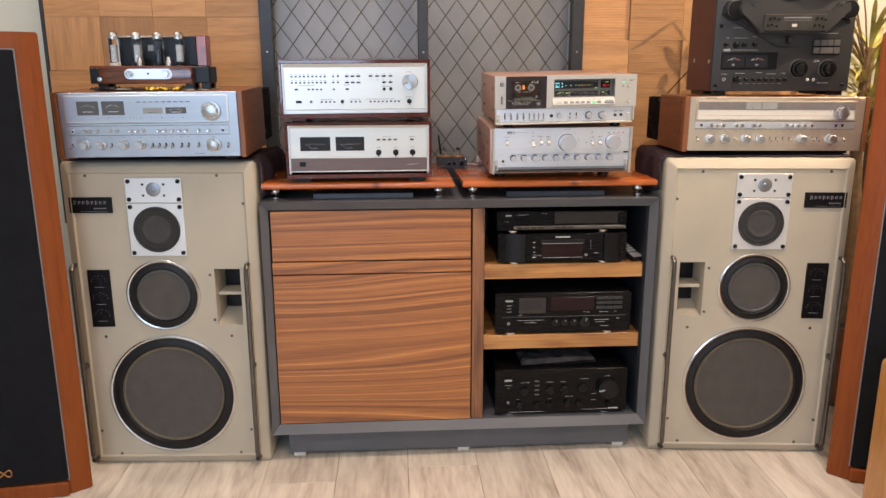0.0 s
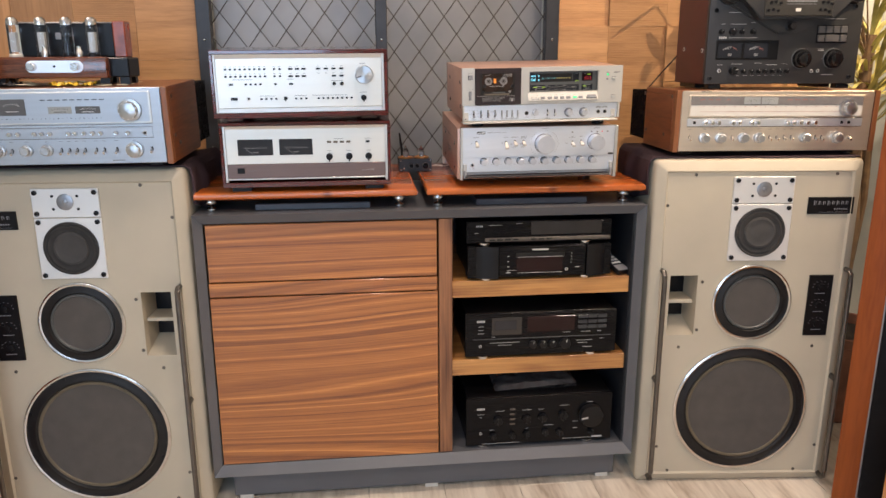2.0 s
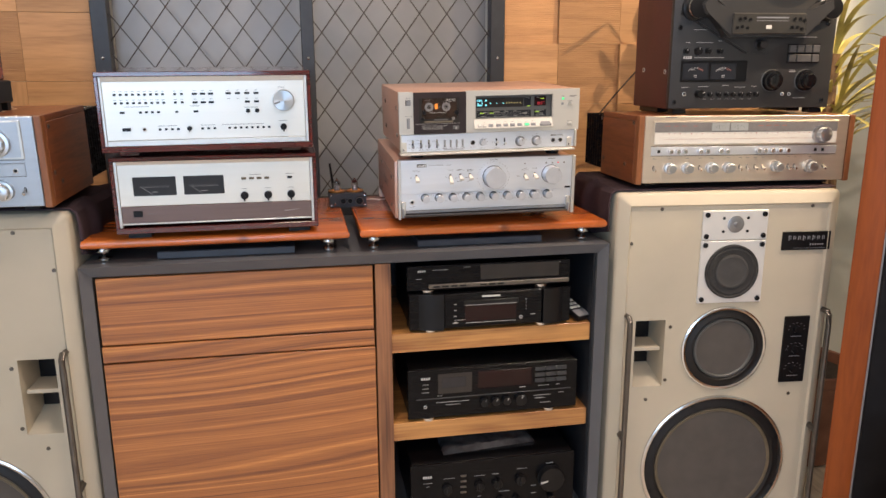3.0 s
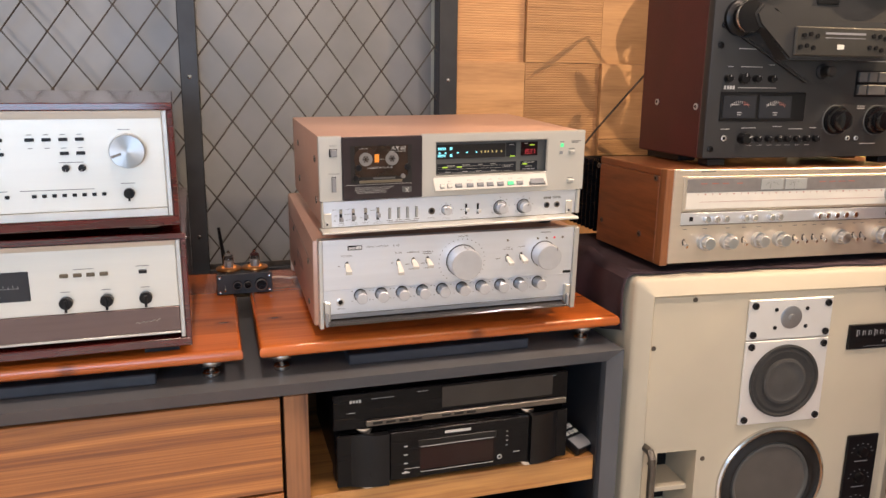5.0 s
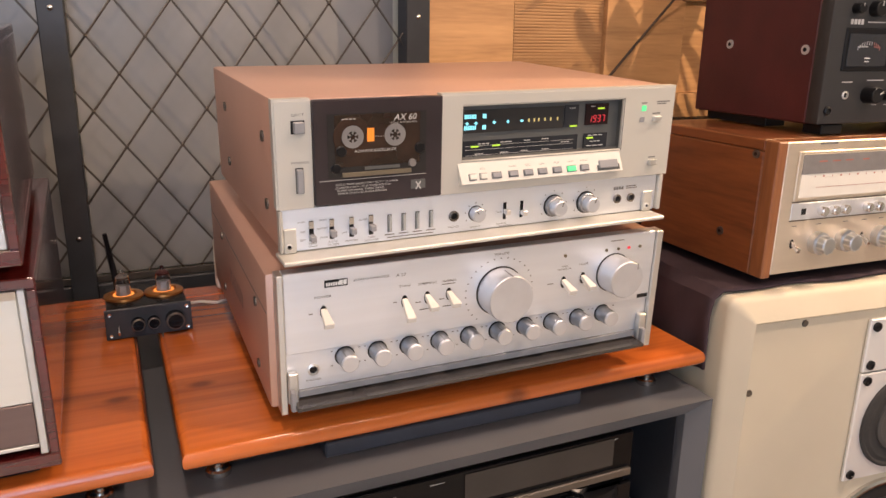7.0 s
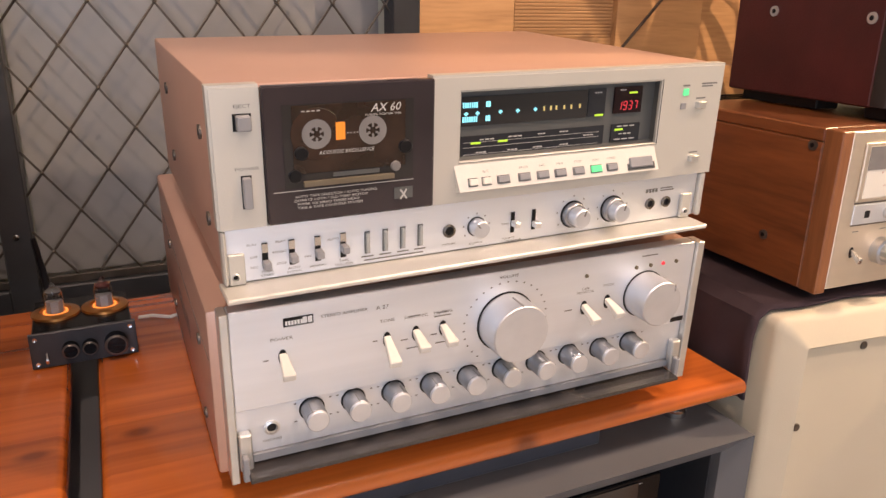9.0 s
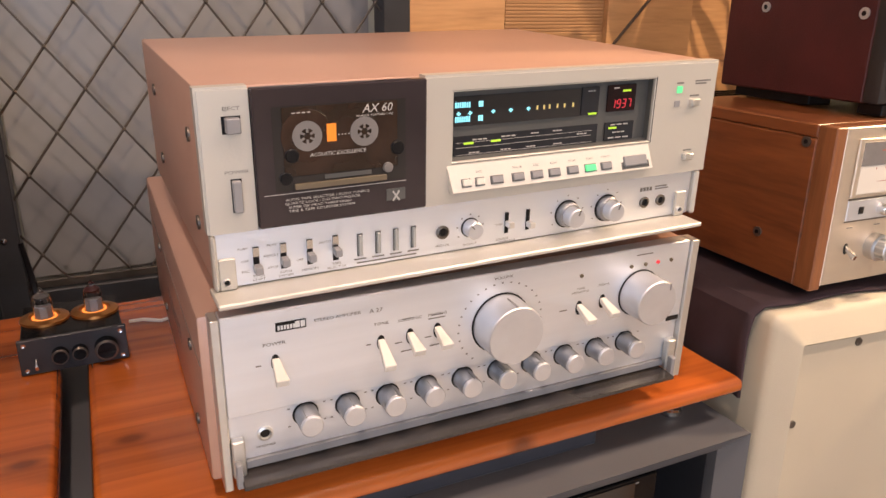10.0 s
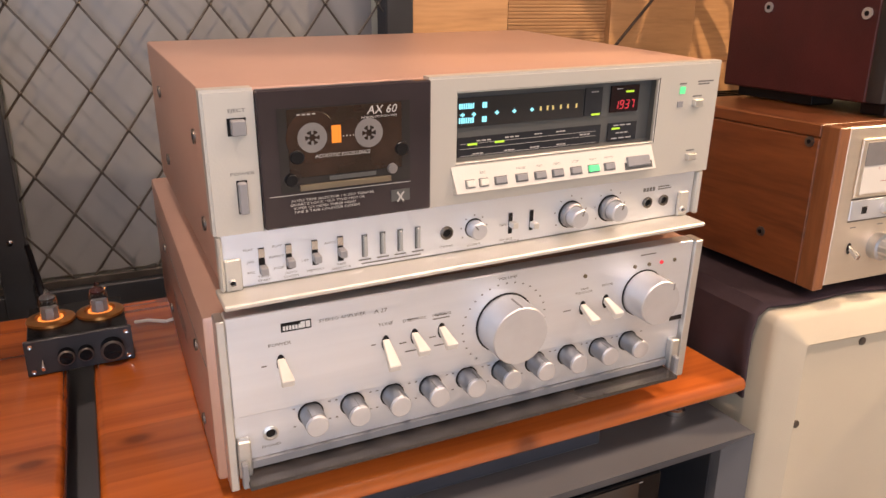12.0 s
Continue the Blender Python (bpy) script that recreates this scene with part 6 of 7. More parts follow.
for x in (0.057, 0.494, 0.515):
    pbox("socket_hole", M_BLACK, rr, x - 0.004, x + 0.004, -0.0038, -0.0030, 0.080, 0.088, 0.0003)
for x in (0.088, 0.136, 0.203, 0.250, 0.386, 0.482):
    fluted(rr, x, 1.0825 + RZ, 0.0148 if x < 0.45 else 0.0175, 0.022, -0.002)
for x in (0.046, 0.171, 0.283, 0.304, 0.326, 0.347, 0.420, 0.438, 0.522):
    toggle(rr, x, 1.0835 + RZ, -0.002, 0.012, 0.0058, M_CHROME, out=0.014)
ink = bmesh.new()
for x in (0.046, 0.088, 0.136, 0.171, 0.203, 0.25, 0.283, 0.304, 0.326, 0.347, 0.386, 0.42, 0.438, 0.482):
    dash(ink, x, 0.0655, 0.009, 0.0010, -0.0023)
dash(ink, 0.085, 0.1696, 0.03, 0.0022, -0.0023)
part("lettering", ink, M_INK_SOFT, rr)

# left
rl = thing("stereo_receiver", pose(-1.0624, 2.1217, 1.0425, 2.0, -0.4, -2.0), "silver vintage receiver in a walnut case under tubes", "receiver", "vintage receivers")
LW, LH = 0.560, 0.196
receiver_case(rl, LW, LH, 0.44, 0, 0, 0.15)
for sy, sz in ((0.03, 0.07), (0.07, 0.045), (0.28, 0.045), (0.03, 0.17)):
    side_screw(rl, LW + 0.0018, sy, sz, 1)
bm = bmesh.new()
box(bm, 0.0165, LW - 0.0165, -0.002, 0.013, 0.003, LH - 0.001, 0.0015)
part("face", bm, M_ALU3, rl)
LX, LZ = 0.030, -1.0405
bm = bmesh.new()
box(bm, 0.005 + LX, 0.488 + LX, -0.0045, -0.0018, 0.106, 0.1865, 0.001)
pr = part("dial_frame", bm, M_ALU, rl)
pbox("dial_window", M_ALU3, pr, 0.010 + LX, 0.482 + LX, -0.0052, -0.0042, 0.110, 0.1830)
for a, b, c, d, mt in ((0.042, 0.106, 0.129, 0.1695, M_DIAL), (0.115, 0.181, 0.129, 0.1695, M_DIAL), (0.235, 0.293, 0.132, 0.150, M_DIALP), (0.302, 0.363, 0.132, 0.150, M_DIAL)):
    q = pbox("meter", mt, pr, a + LX, b + LX, -0.0062, -0.0050, c, d, 0.0004, "dark level meter" if mt is M_DIAL else "pale tuning meter")
    bm = bmesh.new()
    cx = (a + b) / 2 + LX
    for k in range(11):
        t = radians(-50 + 10 * k)
        dash(bm, cx + 0.024 * math.sin(t), c + (d - c) * 0.30 + (d - c) * 0.42 * math.cos(t), 0.0008, 0.0028, -0.0066)
    dash(bm, cx, c + (d - c) * 0.25, 0.030, 0.0014, -0.0066)
    part("scale", bm, M_INKW if mt is M_DIAL else M_INK, q)
bm = bmesh.new()
for k in range(9):
    dash(bm, 0.225 + LX + k * 0.018, 0.1665, 0.012, 0.0024, -0.0056)
for k in range(26):
    dash(bm, 0.10 + LX + k * 0.0105, 0.1205, 0.0028 if k % 3 == 0 else 0.001, 0.0024, -0.0056)
part("dial_print", bm, M_INK, pr)
for gz in (0.1030, 0.0965, 0.0682):
    pbox("groove", M_BAR, rl, 0.004 + LX, 0.486 + LX, -0.0024, -0.0018, gz, gz + 0.0013)
pbox("band", M_ALU3, rl, 0.004 + LX, 0.486 + LX, -0.0035, -0.0018, 0.0700, 0.0950, 0.0006)
fluted(rl, 0.437 + LX, 1.180 + LZ, 0.0285, 0.026, -0.005, M_SPUN, "tuning_knob")
for x in (0.056, 0.072, 0.094, 0.132, 0.153, 0.193, 0.211, 0.231, 0.277, 0.293, 0.315, 0.337, 0.357, 0.395, 0.424):
    bm = bmesh.new()
    lathe(bm, [(0.0058, 0), (0.0056, 0.009), (0.0046, 0.010), (0, 0.0095)], x + LX, -0.0035, 1.1225 + LZ, n=16)
    part("push_button", bm, M_CHROME, rl)
for x in (0.020, 0.466):
    socket(rl, x + LX, 1.1215 + LZ, 0.0055, -0.0035)
for x in (0.053, 0.102, 0.168, 0.218):
    fluted(rl, x + LX, 1.081 + LZ, 0.0150, 0.024, -0.002)
fluted(rl, 0.436 + LX, 1.079 + LZ, 0.0215, 0.024, -0.002, M_SPUN, "volume_knob")
for x in (0.014, 0.131, 0.253, 0.273, 0.292, 0.312, 0.340, 0.360, 0.391, 0.479):
    toggle(rl, x + LX, 1.0800 + LZ, -0.002, 0.014, 0.0058, M_CHROME, out=0.015)
ink = bmesh.new()
for x in (0.014, 0.053, 0.102, 0.131, 0.168, 0.218, 0.253, 0.273, 0.292, 0.312, 0.34, 0.36, 0.391, 0.436):
    dash(ink, x + LX, 0.0620, 0.009, 0.0010, -0.0023)
dash(ink, 0.392 + LX, 0.0115, 0.03, 0.0020, -0.0023)
part("lettering", ink, M_INK_SOFT, rl)

# ---------------------------------------------------------------- reel-to-reel deck on the right receiver
rd = thing("reel_tape_deck", pose(0.9530, 2.1722, 1.2340, 0, 0, -2.7), "charcoal reel-to-reel tape deck with maroon sides", "tape deck")
KW, KH, KD = 0.440, 0.455, 0.235
bm = bmesh.new()
box(bm, 0.001, KW - 0.001, 0.020, KD, 0.0, KH, 0.002)
part("case", bm, M_MAROON, rd, "maroon vinyl-covered case")
bm = bmesh.new()
box(bm, 0.0, KW, 0.0, 0.0198, 0.001, KH, 0.0025, 2)
part("front", bm, M_REEL, rd)
for fx in (0.014, KW - 0.05):
    pbox("foot", M_BLACK, rd, fx, fx + 0.036, 0.004, 0.035, -0.0125, 0.0, 0.001)
    pbox("rear_foot", M_BLACK, rd, fx, fx + 0.036, 0.10, 0.22, -0.0125, 0.0, 0.001)
for sy, sz in ((0.035, 0.093), (0.172, 0.098), (0.035, 0.36), (0.172, 0.36)):
    side_screw(rd, 0.001, sy, sz, r=0.0062, mat=M_KNOB)
RX, ZZ = 0.018, -1.2285
for x, z in ((0.014, 0.018), (KW - 0.020, 0.020), (0.018, 0.2000), (0.022, 0.2350), (KW - 0.024, 0.212), (KW - 0.028, 0.245)):
    bm = bmesh.new()
    lathe(bm, [(0.0060, 0), (0.0060, 0.002), (0.0042, 0.003), (0.003, 0.001), (0, 0.001)], x, 0.0, z, n=14)
    part("screw", bm, M_BLACK, rd)
vb = pbox("meter_frame", M_BLACK, rd, 0.026, 0.205, -0.002, 0.001, 0.068, 0.120, 0.001, "twin level meters in a black frame")
for a in (0.031, 0.106):
    mt = pbox("meter", M_VU, vb, a, a + 0.068, -0.0032, -0.0018, 0.073, 0.1135, 0.0005)
    for mat_, k0, k1 in ((M_INKG, 0, 7), (M_INKRD, 7, 11)):
        bm = bmesh.new()
        for k in range(k0, k1):
            t = radians(-44 + 8.8 * k)
            dash(bm, a + 0.034 + 0.027 * math.sin(t), 0.080 + 0.022 * math.cos(t), 0.0011, 0.0046, -0.0036)
        dash(bm, a + 0.024 if k0 == 0 else a + 0.048, 0.0975, 0.018 if k0 == 0 else 0.012, 0.0010, -0.0036)
        if k0 == 0:
            dash(bm, a + 0.034, 0.0835, 0.010, 0.0016, -0.0036)
            dash(bm, a + 0.034, 0.0795, 0.008, 0.0014, -0.0036)
        part("scale", bm, mat_, mt)
ink = bmesh.new()
for k in range(4):
    dash(ink, 0.0335 + k * 0.0058, 0.1275, 0.0044, 0.0062)
for x, z, wd in ((0.10, 0.1275, 0.08), (0.041, 0.164, 0.012), (0.085, 0.164, 0.045), (0.126, 0.168, 0.012), (0.041, 0.054, 0.018), (0.09, 0.056, 0.03), (0.15, 0.0585, 0.02), (0.19, 0.054, 0.03), (0.228, 0.056, 0.014), (0.08, 0.195, 0.05), (0.33, 0.096, 0.016), (0.33, 0.092, 0.018), (0.36, 0.178, 0.06),
                 (0.355, 0.026, 0.035), (0.33, 0.182, 0.02)):
    dash(ink, x, z, wd, 0.0012)
for x in (0.094, 0.116, 0.137, 0.157, 0.176, 0.197, 0.218):
    dash(ink, x, 0.0245, 0.010, 0.0007)
part("lettering", ink, M_INKG, rd)
for x in (0.036, 0.068, 0.094, 0.126):
    knob(rd, x, 0.1435, 0.0095 if x == 0.068 else 0.0065, 0.012, 0, M_BLACK, "switch_knob", tilt=0)
socket(rd, 0.040, 0.0375, 0.0052)
knob(rd, 0.078, 0.0375, 0.0105, 0.018, 0, M_BLACK, "mode_knob", tilt=60)
for x in (0.109, 0.132, 0.153, 0.172, 0.193, 0.214, 0.234):
    knob(rd, x, 0.0360, 0.0062, 0.010, 0, M_BLACK, "small_knob", tilt=0)
for x in (0.275, 0.367):
    bm = bmesh.new()
    lathe(bm, [(0.0265, 0), (0.0265, 0.008), (0.0240, 0.012), (0.0200, 0.0130), (0.0195, 0.022), (0.0165, 0.0265), (0.009, 0.0285), (0, 0.029)], x, 0, 0.0700, n=36)
    kb = part("recording_knob", bm, M_GLOSS, rd)
    bm = bmesh.new()
    lathe(bm, [(0.0285, 0), (0.0285, 0.001), (0.0268, 0.0015)], x, 0, 0.0700, n=36)
    part("rim", bm, M_BEZEL, kb)
    bm = bmesh.new()
    for k in range(9):
        t = radians(-120 + 30 * k)
        dash(bm, x + 0.0315 * math.sin(t), 0.0700 + 0.0315 * math.cos(t), 0.0009, 0.0009)
    part("scale", bm, M_GREYPL, kb)
for x in (0.308, 0.327):
    socket(rd, x, 0.036, 0.0045)
for j, n in ((0, 4), (1, 3)):
    for k in range(n):
        wd = 0.040 if (j == 1 and k == 1) else 0.0185
        x = (0.314 + k * 0.0215) if j == 0 else (0.314, 0.3355, 0.3785)[k]
        pbox("transport_key", M_KEYG, rd, x, x + wd, -0.006, 0.001, 0.140 - j * 0.0235, 0.1585 - j * 0.0235, 0.001)
pbox("key_bed", M_BLACK, rd, 0.311, 0.400, -0.0012, 0.0002, 0.1130, 0.1610)
# dark V-shaped cover below the heads
vc = bmesh.new()
vp = [(0.196, 0.138), (0.252, 0.138), (0.395, 0.214), (0.372, 0.226), (0.085, 0.226), (0.055, 0.214)]
lo, hi = [vc.verts.new((x, 0.0, z)) for x, z in vp], [vc.verts.new((x, -0.010, z)) for x, z in vp]
vc.faces.new(lo[::-1]), vc.faces.new(hi)
for k in range(len(vp)):
    j = (k + 1) % len(vp)
    vc.faces.new((lo[k], lo[j], hi[j], hi[k]))
bmesh.ops.bevel(vc, geom=[e for e in vc.edges if all(v.co.y < -0.009 for v in e.verts)], offset=0.003, segments=2, affect="EDGES")
part("roller_cover", vc, M_REEL, rd)
# head cover: a winged plate that stands out from the front
hc = bmesh.new()
prof = [(0.085, 0.222), (0.125, 0.1760), (0.355 - 0.02, 0.1780), (0.372, 0.222), (0.405, 0.245), (0.400, 0.268), (0.376, 0.262), (0.345, 0.240), (0.120, 0.238), (0.090, 0.262), (0.064, 0.270), (0.050, 0.252), (0.060, 0.232)]
lo, hi = [hc.verts.new((x, 0.0, z)) for x, z in prof], [hc.verts.new((0.23 + (x - 0.23) * 0.985, -0.042, z)) for x, z in prof]
hc.faces.new(lo[::-1]), hc.faces.new(hi)
for k in range(len(prof)):
    j = (k + 1) % len(prof)
    hc.faces.new((lo[k], lo[j], hi[j], hi[k]))
bmesh.ops.bevel(hc, geom=[e for e in hc.edges if all(v.co.y < -0.04 for v in e.verts)], offset=0.004, segments=2, affect="EDGES")
hcov = part("head_cover", hc, M_REEL, rd, "winged charcoal head cover")
hp = pbox("head_plate", M_HEADPL, hcov, 0.132, 0.326, -0.0465, -0.041, 0.1830, 0.2330, 0.0025, "dull metal head plate with screws")
for x in (0.145, 0.158, 0.172, 0.290, 0.304, 0.316):
    for z in (0.196, 0.216):
        bm = bmesh.new()
        lathe(bm, [(0.0042, 0), (0.0042, 0.002), (0, 0.002)], x + (0.004 if z > 0.2 else -0.002), -0.0465, z + 0.004 * math.sin(x * 90), n=10)
        part("screw", bm, M_BLACK, hp)
bm = bmesh.new()
dash(bm, 0.235, 0.222, 0.085, 0.0035, -0.0468), dash(bm, 0.235, 0.2145, 0.085, 0.0012, -0.0468)
part("plate_stripe", bm, M_GREYPL, hp)
pbox("plate_badge", M_WHITE, hp, 0.219, 0.234, -0.0475, -0.0463, 0.195, 0.2035, 0.0005)
bm = bmesh.new()
lathe(bm, [(0.0140, 0.009), (0.0140, 0.012), (0.0085, 0.014), (0.0085, 0.026), (0.0100, 0.027), (0.0100, 0.034), (0.008, 0.036), (0, 0.036)], 0.226, 0.0, 0.158, n=28)
part("pinch_roller", bm, M_RUBBER, rd)
for x in (0.050, 0.402):
    bm = bmesh.new()
    lathe(bm, [(0.027, 0), (0.027, 0.010), (0.023, 0.013), (0.023, 0.026), (0.027, 0.029), (0.026, 0.035), (0.012, 0.037), (0, 0.037)], x, 0.0, 0.247, n=36)
    tr_ = part("tension_roller", bm, M_BLACK, rd)
    bm = bmesh.new()
    lathe(bm, [(0.031, 0.0), (0.031, 0.008), (0.027, 0.010)], x, 0.0, 0.247, n=36)
    part("collar", bm, M_BLACK, tr_)
    bm = bmesh.new()
    lathe(bm, [(0.0268, 0.027), (0.0280, 0.029), (0.0280, 0.032), (0.0268, 0.034)], x, 0.0, 0.247, n=36)
    part("bright_rim", bm, M_CHROME, tr_)
cb = pbox("counter", M_BLACK, rd, 0.206, 0.252, -0.003, 0.001, 0.276, 0.297, 0.001, "small black tape counter")
bm = bmesh.new()
for k in range(4):
    dash(bm, 0.213 + k * 0.0065, 0.288, 0.0042, 0.0075, -0.0034)
part("digits", bm, M_INKW, cb)
for x in (0.098, 0.352):
    bm = bmesh.new()
    lathe(bm, [(0.088, 0.012), (0.089, 0.015), (0.088, 0.018), (0.030, 0.018), (0.030, 0.012), (0.02, 0.0)], x, 0.0, 0.385, n=56)
    part("tape_reel", bm, M_BAR, rd, "dull metal tape reel")

# ---------------------------------------------------------------- tube amplifier on crumpled wrapping, on the left receiver
ta = thing("tube_amplifier", pose(-0.966, 2.172, 1.256, 0, 0, -1), "small tube amplifier with a striped rosewood front", "amplifier")
TW = 0.303
bm = bmesh.new()
box(bm, 0.0, TW, -0.006, 0.022, 0.006, 0.060, 0.004, 2)
part("front_board", bm, M_ROSE, ta, "glossy striped rosewood front")
pbox("end_block", M_BLACK, ta, 0.0, 0.030, -0.0075, 0.0, 0.008, 0.054, 0.003)
pbox("chassis", M_BLACK, ta, 0.012, 0.350, 0.022, 0.110, 0.008, 0.058, 0.003)
bm = bmesh.new()
half, ends = 0.0150, 10
outline = [(0.245 - half + half * math.sin(math.pi * k / ends), 0.0355 - half * math.cos(math.pi * k / ends)) for k in range(ends + 1)]
outline += [(0.104 + half - half * math.sin(math.pi * k / ends), 0.0355 + half * math.cos(math.pi * k / ends)) for k in range(ends + 1)]
lo, hi = [bm.verts.new((x, -0.0055, z)) for x, z in outline], [bm.verts.new((x, -0.0095, z)) for x, z in outline]
bm.faces.new(lo[::-1]), bm.faces.new(hi)
for k in range(len(outline)):
    j = (k + 1) % len(outline)
    bm.faces.new((lo[k], lo[j], hi[j], hi[k]))
part("control_plate", bm, M_ALU2, ta)
for x in (0.121, 0.228):
    knob(ta, x, 0.0355, 0.0105, 0.016, -0.0095, M_CHROME, "knob", tilt=20)
pcyl("lamp", M_BLACK, ta, 0.1745, -0.0095, 0.036, 0.003, 0.002, n=12)
bm = bmesh.new()
lathe(bm, [(0.0068, 0), (0.0066, 0.005), (0, 0.0055)], 0.030, -0.0075, 0.020, n=16)
part("key", bm, M_CHROME, ta)
pbox("transformer_cover", M_BLACK, ta, 0.045, 0.300, 0.085, 0.118, 0.058, 0.150, 0.004, "black transformer cover")
pbox("cover_badge", M_GREYPL, ta, 0.150, 0.170, 0.0835, 0.0852, 0.105, 0.122, 0.001)
pbox("end_panel", M_REDGLOSS, ta, 0.3005, 0.3330, 0.072, 0.120, 0.058, 0.152, 0.003, "glossy dark red end panel, reflected timber in its colour")
for k, x in enumerate((0.058, 0.128, 0.192, 0.255)):
    bm = bmesh.new()
    lathe(bm, [(0.0160, 0.058), (0.0160, 0.066), (0.0135, 0.068), (0, 0.068)], x, 0.052, 0, "z", 24)
    so = part("tube_base", bm, M_WHITE if k == 0 else M_BLACK, ta)
    bm = bmesh.new()
    lathe(bm, [(0.0148, 0.066), (0.0150, 0.145), (0.0135, 0.155), (0.008, 0.160), (0, 0.161)], x, 0.052, 0, "z", 28)
    g = part("glass_tube", bm, M_CLEAR, ta)
    g.visible_shadow = False
    bm = bmesh.new()
    box(bm, x - 0.0072, x + 0.0072, 0.047, 0.057, 0.072, 0.112 if k == 2 else 0.122, 0.001)
    part("tube_anode", bm, M_BLACK if k == 2 else M_DIALP, ta)
    bm = bmesh.new()
    lathe(bm, [(0.0146, 0.140), (0.0144, 0.147), (0.0130, 0.1535), (0.0078, 0.1588), (0, 0.1598)], x, 0.052, 0, "z", 24)
    part("getter", bm, M_CHROME, ta)
for x in (0.140, 0.226):
    bm = bmesh.new()
    lathe(bm, [(0.0085, 0.058), (0.0085, 0.074), (0.006, 0.078), (0.006, 0.086), (0, 0.088)], x, 0.030, 0, "z", 18)
    part("small_tube", bm, M_CHROME, ta)
wr = thing("wrapping", pose(-0.966, 2.155, 1.2385, 0, 0, -1), "crumpled clear and yellow wrapping under the tube amplifier", "wrapping")
for nm, mat_, x0, x1, y0, y1 in (("sheet", M_PAPER, 0.015, 0.350, 0.0, 0.20), ("yellow_flap", M_YELLOW, 0.16, 0.262, -0.012, 0.05), ("clear_flap", M_BAG, 0.005, 0.075, -0.014, 0.06)):
    bm = bmesh.new()
    nx, ny = 22, 10
    g = [[bm.verts.new((x0 + (x1 - x0) * i / nx, y0 + (y1 - y0) * j / ny, 0.0035 + 0.020 * abs(noise.noise(Vector((i * 0.45 + x0 * 50, j * 0.5, x1 * 9)))) + (0.0008 if nm != "sheet" else 0))) for j in range(ny + 1)] for i in range(nx + 1)]
    for i in range(nx):
        for j in range(ny):
            bm.faces.new((g[i][j], g[i + 1][j], g[i + 1][j + 1], g[i][j + 1]))
    part(nm, bm, mat_, wr)
for fx in (0.02, TW - 0.02, TW + 0.03):
    pbox("foot", M_BLACK, ta, fx - 0.012, fx + 0.012, 0.03, 0.050, -0.0185, 0.008)
    pbox("foot", M_BLACK, ta, fx - 0.012, fx + 0.012, 0.085, 0.105, -0.0185, 0.008)


# ---------------------------------------------------------------- black components in the open bay
def black_unit(name, x0, x1, z0, z1, label, category, y=2.172, d=0.30, foot=0.010, foot_mat=None, front=None):
    t = thing(name, pose(x0, y, z0), label, category)
    w, h = x1 - x0, z1 - z0
    pbox("case", M_BLACK, t, 0.004, w - 0.004, 0.008, d, 0.001, h - 0.001, 0.0015)
    pbox("front", front or M_BLACKM, t, 0, w, 0, 0.0078, 0.0, h, 0.0012)
    for fx in (0.055, w - 0.075):
        for fy in (0.018, d - 0.05):
            bm = bmesh.new()
            lathe(bm, [(0, -foot), (0.019, -foot), (0.020, -foot + 0.002), (0.020, -0.001), (0, -0.001)], fx, fy, 0, "z", 22)
            part("foot", bm, foot_mat or M_CHROME, t)
    return t, w, h


cdp, w, h = black_unit("tuner_unit", 0.275, 0.706, 0.7895, 0.8535, "slim black player stacked on a second black unit", "player", foot=0.0095)
pbox("strip", M_BAR, cdp, 0.055, w - 0.004, -0.006, 0.001, 0.004, 0.0150, 0.0015, "grey key strip")
for k in range(7):
    pbox("key", M_BLACK, cdp, 0.066 + k * 0.023 + (0.03 if k > 3 else 0), 0.083 + k * 0.023 + (0.03 if k > 3 else 0), -0.0072, -0.0055, 0.0075, 0.0120, 0.0004)
pbox("tray", M_SMOKE, cdp, 0.19, 0.40, -0.0012, 0.001, 0.022, 0.060)
bm = bmesh.new()
for k in range(4):
    dash(bm, 0.030 + k * 0.0052, 0.0500, 0.0036, 0.0050)
for x, z, wd in ((0.085, 0.052, 0.04), (0.155, 0.056, 0.018), (0.395, 0.058, 0.022), (0.03, 0.030, 0.014)):
    dash(bm, x, z, wd, 0.0008)
part("lettering", bm, M_INKG, cdp)

mz, w, h = black_unit("disc_player", 0.280, 0.709, 0.6840, 0.7790, "black disc player with rounded curved ends", "disc player", foot=0.0080)
for a, b, s in ((0.0, 0.088, 1), (w - 0.078, w, -1)):
    bm = bmesh.new()
    cx = 0.088 if s > 0 else w - 0.078
    k = 14
    pts = []
    wid = b - a
    for i in range(k + 1):
        t = (math.pi / 2) * i / k
        pts.append((cx - s * wid * math.sin(t), -0.014 + 0.045 * (1 - math.cos(t))))
    pts.append((cx - s * wid, 0.05)), pts.append((cx, 0.05))
    if s > 0:
        pts = pts[::-1]
    prism(bm, pts[::-1] if s > 0 else pts, 0.0, h)
    part("curved_end", bm, M_BLACK, mz, "curved satin black end")
pbox("centre", M_BLACKM, mz, 0.090, w - 0.080, -0.008, 0.0, 0.004, h - 0.001, 0.0015)
pbox("tray", M_BLACK, mz, 0.140, 0.285, -0.0095, -0.0075, 0.062, 0.075, 0.001)
pbox("window", M_REDWIN, mz, 0.143, 0.280, -0.0092, -0.0078, 0.018, 0.060, 0.0005, "dark red display window")
bm = bmesh.new()
